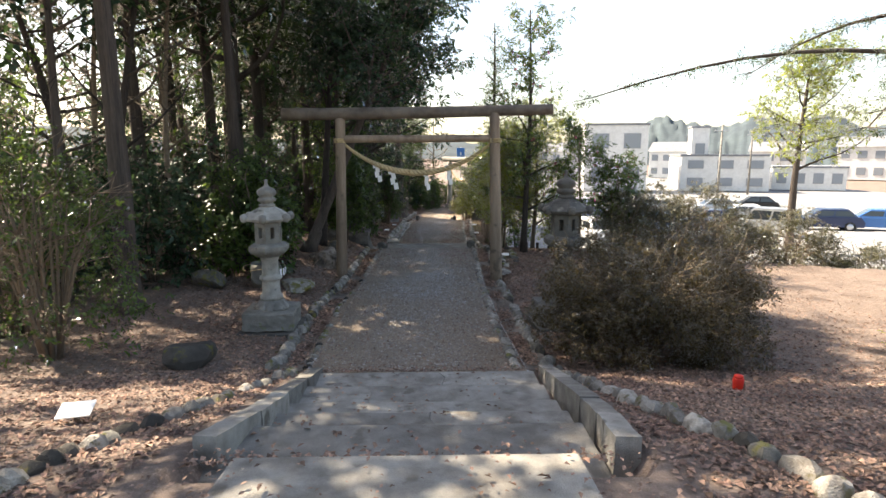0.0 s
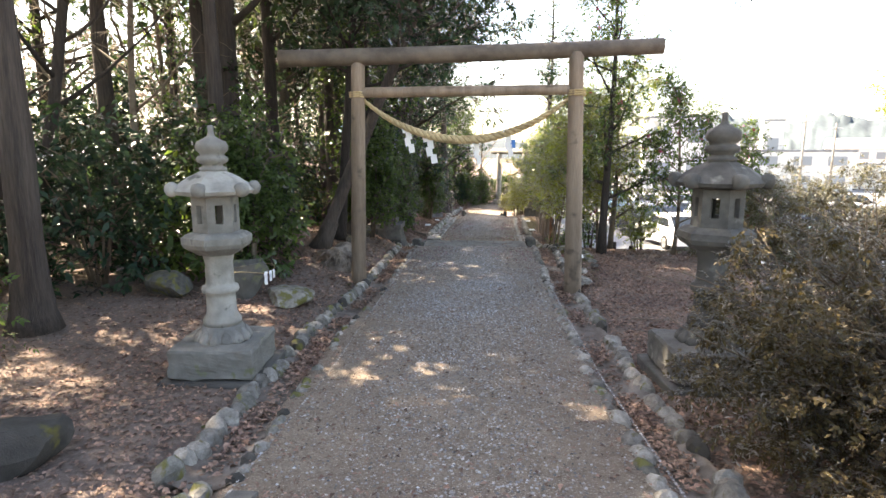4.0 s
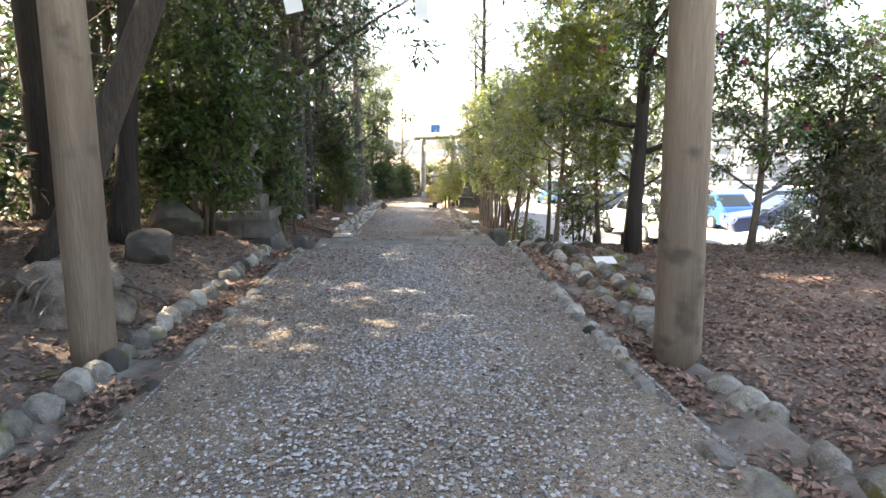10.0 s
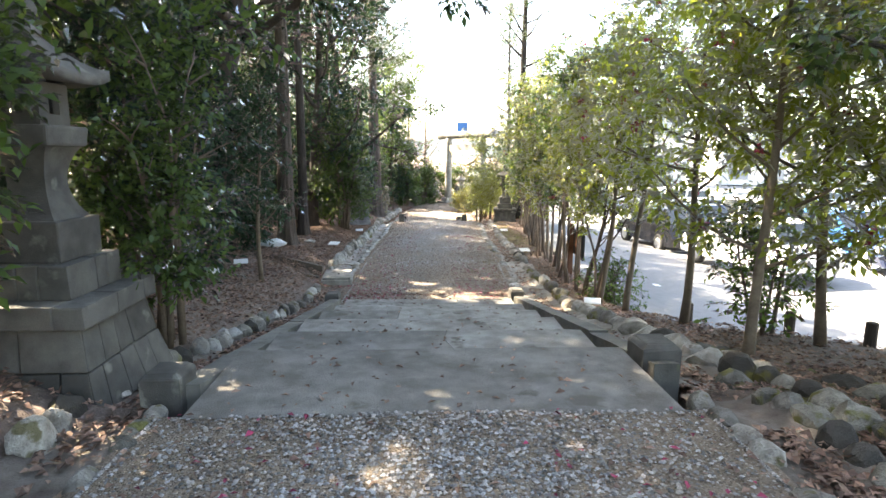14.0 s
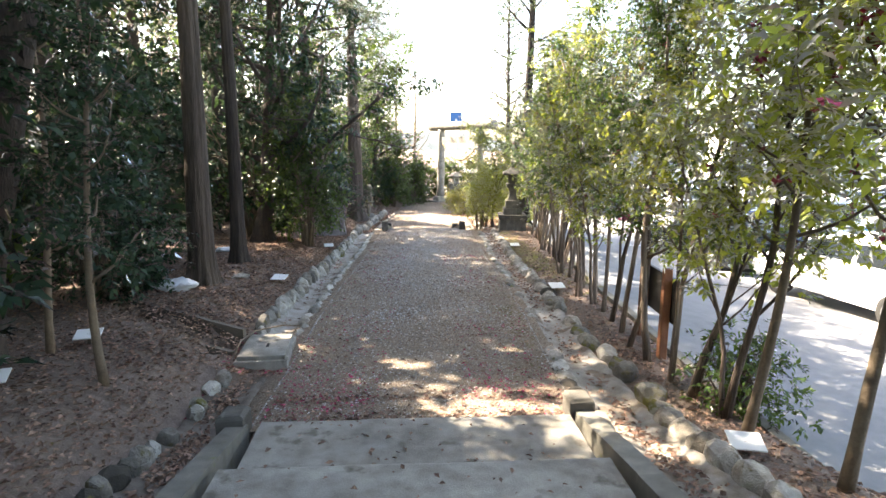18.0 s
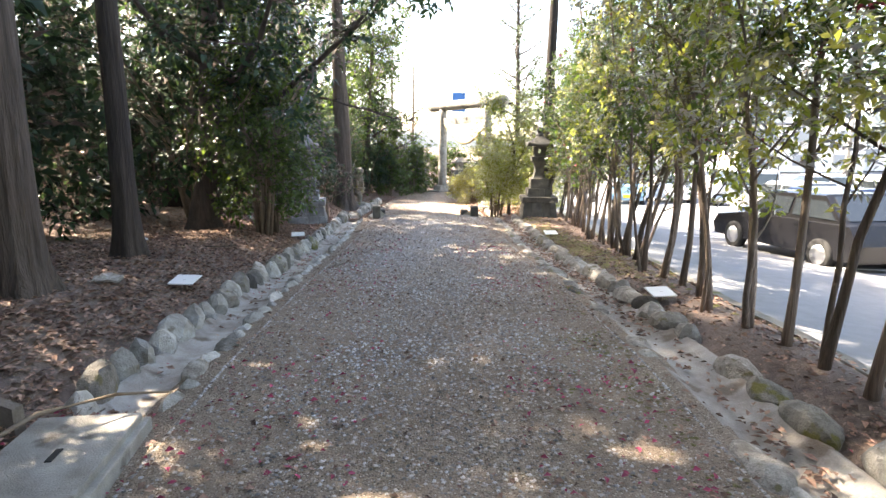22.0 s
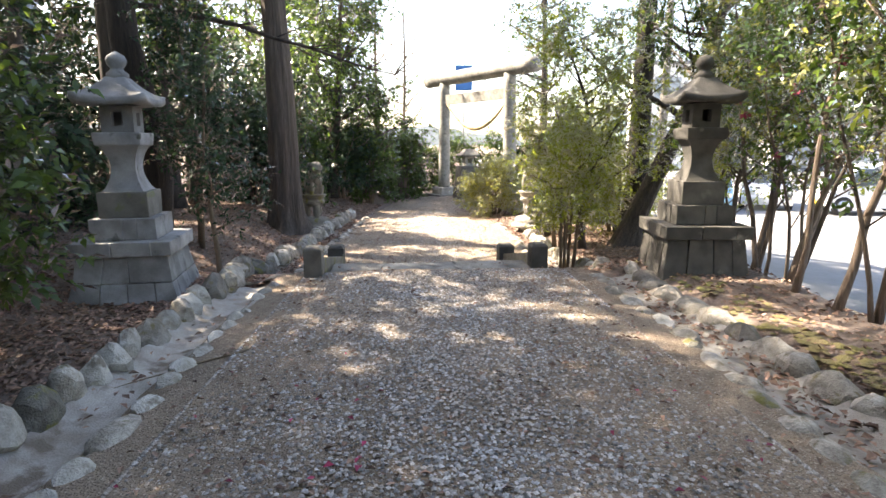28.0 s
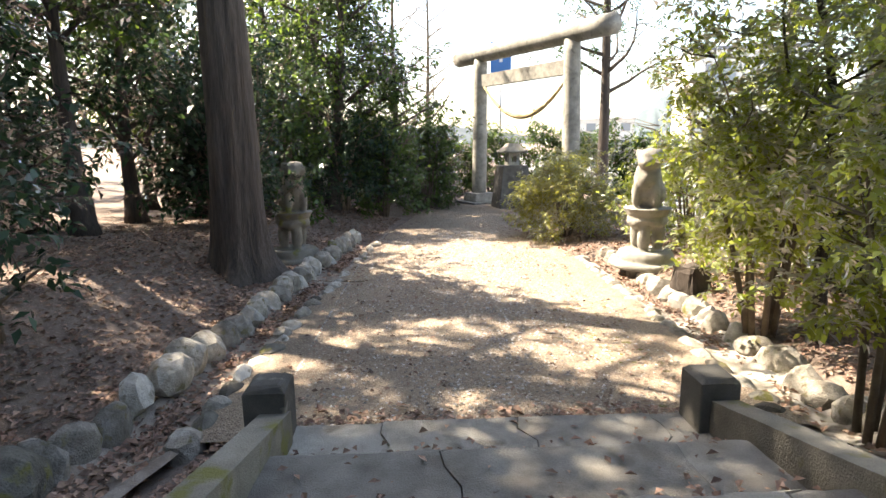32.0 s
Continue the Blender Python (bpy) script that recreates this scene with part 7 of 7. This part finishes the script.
# monument beyond the stone gate, with a small lantern on it
mo = tagged(thing("stone_monument", 2.95, 49.2, base_z(49) - 0.05, 10), "dark stone plinth carrying a small roofed lantern", "monument")
part("plinth", block(1.05, 0.9, 1.3, 0, bevel=0.03, top=0.72, jitter=0.01), M["stained"], mo)
fire_box(0.34, 0.34, 1.3, 0.16, M["granite"], mo)
part("roof", roof_square(0.7, 0.22, 0.03, 1.64), M["dark_granite"], mo, smooth=True)

# blue road sign on a pole
sg = tagged(thing("road_sign", 3.45, 55.2, base_z(55) - 0.1), "blue rectangular road sign on a grey pole", "road sign")
grey = plain("galvanised_steel", (0.45, 0.46, 0.47), 0.45, 0.6)
part("pole", lathe([(0.045, 0), (0.045, 5.9)], 12, y=0.06), grey, sg, smooth=True)
part("panel", block(0.8, 0.03, 1.15, 4.7, bevel=0.01), plain("sign_blue", (0.03, 0.16, 0.45), 0.4), sg)
part("mark", block(0.12, 0.01, 0.3, 5.1, y=-0.021, bevel=0.0), M["paper"], sg)


# ---- car park ----
glass_m = plain("car_glass", (0.02, 0.025, 0.03), 0.08, 0.0, 0.8)
tyre_m, rim_m = plain("tyre_rubber", (0.02, 0.02, 0.02), 0.85), plain("wheel_rim", (0.55, 0.56, 0.58), 0.3, 0.9)
lamp_m, plate_m = plain("lamp_glass", (0.7, 0.7, 0.68), 0.15), plain("yellow_plate", (0.75, 0.55, 0.05), 0.5)


def loft(profile, half, material, parent, name, tuck=0.12, low=0.0, label=""):
    """A car shell from a side outline of (length, height) points, narrowing with height above low."""
    bm = bmesh.new()
    rows = []
    for s in (-1, -0.86, 0, 0.86, 1):
        k = 1.0 if abs(s) == 1 else 0.0
        row = []
        for px, pz in profile:
            w = half * (1 - tuck * max(0.0, pz - low)) * s
            row.append(bm.verts.new((w, px * (1 - 0.015 * k), pz - 0.03 * k * (1 if pz > 0.5 else 0))))
        rows.append(row)
    n = len(profile)
    for a, b in zip(rows, rows[1:]):
        for i in range(n):
            bm.faces.new((a[i], a[(i + 1) % n], b[(i + 1) % n], b[i]))
    bm.faces.new(rows[0][::-1])
    bm.faces.new(rows[-1])
    return part(name, bm, material, parent, label)


def car(x, y, turn, paint, label, van=False):
    z = lot_h(x, y) + 0.012
    c = tagged(thing("car", x, y, z, turn), label, "car", "cars in the car park")
    if van:
        body = [(-1.7, 0.25), (1.62, 0.25), (1.7, 0.5), (1.62, 0.92), (-1.66, 1.0), (-1.72, 0.6)]
        cab = [(-1.62, 0.98), (1.25, 0.92), (0.72, 1.66), (-1.5, 1.70)]
    else:
        body = [(-2.1, 0.28), (2.05, 0.25), (2.15, 0.5), (2.0, 0.74), (1.0, 0.90), (-1.9, 0.95), (-2.15, 0.6)]
        cab = [(-1.75, 0.93), (1.1, 0.89), (0.35, 1.42), (-1.15, 1.45)]
    b = loft(body, 0.82 if not van else 0.74, paint, c, "body", 0.03)
    cb = loft(cab, 0.76 if not van else 0.70, paint, c, "cabin", 0.18, 0.9)
    # side and end windows stand a little proud of the cabin
    h0, h1 = 0.99, (1.36 if not van else 1.56)
    fr, fl = (0.82, 0.36) if not van else (1.0, 0.66)
    rr_, rl = (-1.5, -1.16) if not van else (-1.5, -1.44)
    for s in (-1, 1):
        def at_(h):
            return s * ((0.76 if not van else 0.70) * (1 - 0.18 * (h - 0.9)) + 0.012)
        for u0, u1 in ((0.0, 0.47), (0.52, 1.0)):
            def yy(h, u):
                a = rr_ + (rl - rr_) * (h - h0) / (h1 - h0)
                e = fr + (fl - fr) * (h - h0) / (h1 - h0)
                return a + (e - a) * u
            v = [(at_(h0), yy(h0, u0), h0), (at_(h0), yy(h0, u1), h0), (at_(h1 - 0.04) , yy(h1 - 0.04, u1), h1 - 0.04), (at_(h1 - 0.04), yy(h1 - 0.04, u0), h1 - 0.04)]
            v += [(p[0] - s * 0.02, p[1], p[2]) for p in v]
            link_mesh("side_window", v, [(0, 1, 2, 3), (7, 6, 5, 4), (0, 4, 5, 1), (1, 5, 6, 2), (2, 6, 7, 3), (3, 7, 4, 0)], glass_m, cb)
    for nm, (ya, za), (yb, zb) in (("windscreen", cab[1], cab[2]), ("rear_window", cab[0], cab[3])):
        sgn = 1 if ya > 0 else -1
        v = []
        for u in (0.12, 0.9):
            yy_, zz_ = ya + (yb - ya) * u + sgn * 0.012, za + (zb - za) * u + 0.008
            wv = (0.76 if not van else 0.70) * (1 - 0.18 * (zz_ - 0.9)) * 0.84
            v += [(-wv, yy_, zz_), (wv, yy_, zz_)]
        v += [(p[0], p[1] - sgn * 0.02, p[2] - 0.012) for p in v]
        link_mesh(nm, v, [(0, 1, 3, 2), (4, 6, 7, 5), (0, 4, 5, 1), (2, 3, 7, 6), (0, 2, 6, 4), (1, 5, 7, 3)], glass_m, cb)
    wy = 1.28 if not van else 1.15
    hw = 0.76 if not van else 0.68
    for sx_ in (-1, 1):
        for sy_ in (-1, 1):
            t = part("wheel", lathe([(0.20, -0.09), (0.28, -0.1), (0.31, -0.07), (0.31, 0.07), (0.28, 0.1), (0.20, 0.09)], 24), tyre_m, c, smooth=True)
            t.matrix_basis = pose(sx_ * hw, sy_ * wy, 0.31, 0, 90, 0)
            rm = part("rim", lathe([(0.04, -0.105), (0.19, -0.1), (0.2, -0.08), (0.2, 0.08), (0.19, 0.1), (0.04, 0.105)], 16), rim_m, t, smooth=True)
    e = body[2][0]
    for sx_ in (-1, 1):
        ob = part("headlight", block(0.3, 0.06, 0.13, 0, bevel=0.02), lamp_m, b)
        ob.matrix_basis = pose(sx_ * 0.55, e - 0.05, 0.6)
    ob = part("number_plate", block(0.34, 0.02, 0.16, 0, bevel=0.004), plate_m if van else M["paper"], b)
    ob.matrix_basis = pose(0, e + 0.0, 0.36)
    return c


def paint(name, col, rough=0.25, metal=0.3):
    return plain(name, col, rough, metal, 0.6)


BLACK, WHITE, SILVER, BLUE, NAVY, PALE = paint("black_paint", (0.012, 0.012, 0.014)), paint("white_paint", (0.75, 0.76, 0.77), 0.3, 0.0), paint("silver_paint", (0.45, 0.47, 0.5), 0.3, 0.7), paint("blue_paint", (0.05, 0.16, 0.4)), paint("navy_paint", (0.02, 0.035, 0.09)), paint("pale_blue_paint", (0.22, 0.42, 0.6), 0.3, 0.3)
for x, y, turn, p, lab, van in (
        (8.7, 30.8, 4, BLACK, "black car parked along the row of slender trees", False),
        (11.6, 47.5, 150, PALE, "pale blue small van facing the path", True), (14.4, 48.6, 150, WHITE, "white car beside a pale blue van", False),
        (8.75, 25.4, 6, WHITE, "white car parked beyond the notice board", False), (10.8, 19.6, 70, SILVER, "silver car parked beyond the camellias", False), (13.6, 24.6, 75, NAVY, "dark blue car in the sunny lot", False),
        (10.8, 33.2, 5, NAVY, "dark car parked in the second row", False), (13.6, 38.4, 5, SILVER, "silver car parked in the second row", False), (13.4, 29.4, 5, BLUE, "blue car parked in the far row", False), (13.8, 34.2, 5, WHITE, "white van parked in the far row", True),
        (20.6, 29.5, 40, SILVER, "silver van standing in the open lot", True), (18.8, 32.5, 60, NAVY, "dark blue car in the open lot", False), (26.6, 33.2, 70, NAVY, "navy car in the open lot", False), (29.6, 32.6, 60, BLUE, "blue car in the open lot", False),
        (16.0, 45.5, 80, WHITE, "white van at the lot's far side", True), (20.5, 46.5, 80, WHITE, "white car at the lot's far side", False), (25.5, 46.0, 80, SILVER, "silver car at the lot's far side", False), (31.5, 50.0, 70, BLACK, "dark car at the lot's far side", False), (23.5, 38.0, 75, WHITE, "white car in the middle of the lot", False)):
    car(x, y, turn, p, lab, van)

# white lines and a low kerb along the lot
for k, (x0, y0, x1, y1) in enumerate(((5.0, 22.5, 5.35, 31.5), (7.4, 28.9, 9.8, 28.7), (7.4, 33.6, 9.8, 33.4))):
    a, b = Vector((x0, y0, 0)), Vector((x1, y1, 0))
    sd = (b - a).cross(Vector((0, 0, 1))).normalized() * 0.07
    v = [(p.x, p.y, lot_h(p.x, p.y) + 0.018) for p in (a - sd, a + sd, b + sd, b - sd)]
    tagged(link_mesh("road_marking_%d" % (k + 1), v, [(0, 1, 2, 3)], M["paper"]), "worn white line painted on asphalt", "road marking", kind="structure")
pts = [(lot_edge(y) - 0.05, y, lot_z(y) + 0.1) for y in span(14.2, 40, 0.3)]
kb = tagged(thing("lot_kerb", 0, 0, 0), "low dark kerb along the edge of the car park", "kerb", kind="structure")
kerb_run(kb, pts, 0.12, 0.3, M["mossy"])
for k, y in enumerate((14.3, 14.7, 15.2, 15.9, 16.6, 17.4)):
    x = lot_edge(y) - 0.55
    ob = part("stub_post", lathe([(0.05, -0.1), (0.05, 0.2), (0.035, 0.21)], 10), M["bark"])
    ob.matrix_basis = pose(x, y, land(x, y))
    tagged(ob, "short dark wooden stub post by the car park", "post", "stub posts")


# ---- far buildings and hills ----
wall_m = mat("white_render", (0.72, 0.71, 0.68), 0.85, 0.1, 3, 40, 0.06, (0.62, 0.61, 0.58))
beige_m = mat("beige_wall", (0.46, 0.43, 0.37), 0.9, 0.2, 3, 40, 0.1, (0.34, 0.31, 0.26))
roof_m = mat("grey_roof", (0.25, 0.26, 0.28), 0.7, 0.1, 3, 40, 0.1)
pane_m = plain("far_pane", (0.22, 0.25, 0.28), 0.15, 0.0, 0.6)
frame_m = plain("window_frame", (0.3, 0.3, 0.31), 0.5)


def house(name, x, y, w, d, h, label, z=None, turn=0.0, storeys=2, cols=4, wall=None, flat=True):
    zz = -2.6 if z is None else z
    hs = tagged(thing(name, x, y, zz, turn), label, "building")
    part("wall", block(w, d, h, 0, bevel=0.03), wall or wall_m, hs)
    if flat:
        part("roof", block(w + 0.3, d + 0.3, 0.3, h, bevel=0.04), roof_m, hs)
    else:
        bm = bmesh.new()
        v = [bm.verts.new(p) for p in ((-w / 2 - 0.4, -d / 2 - 0.4, h), (w / 2 + 0.4, -d / 2 - 0.4, h), (w / 2 + 0.4, d / 2 + 0.4, h), (-w / 2 - 0.4, d / 2 + 0.4, h), (-w / 2, 0, h + d * 0.28), (w / 2, 0, h + d * 0.28))]
        for f in ((0, 1, 5, 4), (2, 3, 4, 5), (1, 2, 5), (3, 0, 4), (3, 2, 1, 0)):
            bm.faces.new([v[i] for i in f])
        part("roof", bm, roof_m, hs)
    for s in range(storeys):
        for c_ in range(cols):
            xx = -w / 2 + w * (c_ + 0.5) / cols
            z0 = h / storeys * s + h / storeys * 0.32
            ww, hh = w / cols * 0.5, h / storeys * 0.42
            fr = part("window", block(ww + 0.16, 0.1, hh + 0.16, z0 - 0.08, x=xx, y=-d / 2 - 0.04, bevel=0.0), frame_m, hs)
            part("pane", block(ww, 0.04, hh, z0, x=xx, y=-d / 2 - 0.09, bevel=0.0), pane_m, fr)
    return hs


house("white_building", 45.4, 85, 12.5, 9, 5.2, "two-storey white building beyond the car park", turn=-12, cols=3)
house("white_building", 43.6, 88, 2.6, 2.6, 9.6, "white stair tower on a flat roof", turn=-12, storeys=1, cols=1)
house("white_building", 28.6, 84, 9, 7, 9.7, "pale block with dark windows beyond the trees", turn=-12, storeys=2, cols=2)
house("white_building", 60, 86, 10, 7, 3.4, "pale low building at the edge of town", turn=-20, storeys=1, cols=4)
house("town_house", 58, 130, 10, 8, 6, "far house with a grey pitched roof", turn=-30, flat=False)
house("town_house", 80, 126, 11, 8, 6, "far house with a grey pitched roof", turn=-30, flat=False)
house("town_house", 96, 118, 12, 8, 7, "far house with a grey pitched roof", turn=-40, flat=False)
house("town_house", 34, 140, 12, 8, 6, "far house with a grey pitched roof", turn=-15, flat=False)
house("shed", -3.2, 53.0, 4.6, 3.0, 2.4, "low beige shed behind the trees", z=-2.2, turn=8, storeys=1, cols=2, wall=beige_m)
# pale block wall deep in the wood
bw = tagged(thing("wall_1", -10.2, 38.0, land(-10.2, 38.0) - 0.3), "pale concrete block wall behind the wood", "wall", kind="structure")
for i in range(13):
    for j in range(6):
        ob = part("wall_block", block(0.14, 1.98, 0.29, j * 0.3, y=-13 + i * 2.0 + (j % 2) * 0.3, bevel=0.008), beige_m, bw) if (i, j) == (0, 0) else None
        if ob:
            first_block = ob
        else:
            c = first_block.copy()
            scene.collection.objects.link(c)
            c.matrix_basis = pose(0, i * 2.0 + (j % 2) * 0.3, j * 0.3)


def ridge(name, dist, a0, a1, top, seed, material, label):
    """A wooded hill line: a bumpy slope rising away from the town."""
    verts, faces = [], []
    n, rows = 160, 9
    for j in range(rows):
        for i in range(n + 1):
            a = radians(a0 + (a1 - a0) * i / n)
            dd = dist * (1 + 0.35 * j / (rows - 1))
            e = math.sin(math.pi * i / n) ** 0.4
            h = top * e * (0.65 + 0.6 * noise.noise((i * 0.045 + seed, 0, 0))) * (j / (rows - 1)) ** 0.7
            h += (noise.noise((i * 0.9, j * 1.3, seed)) * 0.03 + noise.noise((i * 0.31, j * 0.7, seed)) * 0.08) * top * (j > 0)
            verts.append((math.sin(a) * dd, math.cos(a) * dd, -3 + max(0, h)))
    for j in range(rows - 1):
        for i in range(n):
            k = j * (n + 1) + i
            faces.append((k, k + 1, k + n + 2, k + n + 1))
    tagged(link_mesh(name, verts, faces, material), label, "hills", kind="structure").data.polygons.foreach_set("use_smooth", [True] * ((rows - 1) * n))


# distance haze is painted as a blue-grey tint of the woodland
hill_m = mat("haze_tinted_woodland", (0.05, 0.068, 0.075), 1.0, 0.0, 0.06, 0.5, 0.3, (0.035, 0.048, 0.058), mix_scale=0.02)
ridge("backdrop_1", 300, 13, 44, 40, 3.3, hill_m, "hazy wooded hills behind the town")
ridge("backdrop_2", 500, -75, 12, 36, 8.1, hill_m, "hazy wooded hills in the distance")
# utility poles
for x, y, h in ((33, 60, 9), (9.2, 46.5, 9), (45, 75, 9)):
    up = tagged(thing("utility_pole", x, y, lot_h(x, y) - 0.1), "grey concrete utility pole beside the car park", "utility pole", "utility poles")
    part("pole", lathe([(0.16, 0), (0.1, h)], 14), M["concrete"], up, smooth=True)
    part("crossarm", block(1.6, 0.1, 0.1, h - 0.7, bevel=0.01), grey, up)
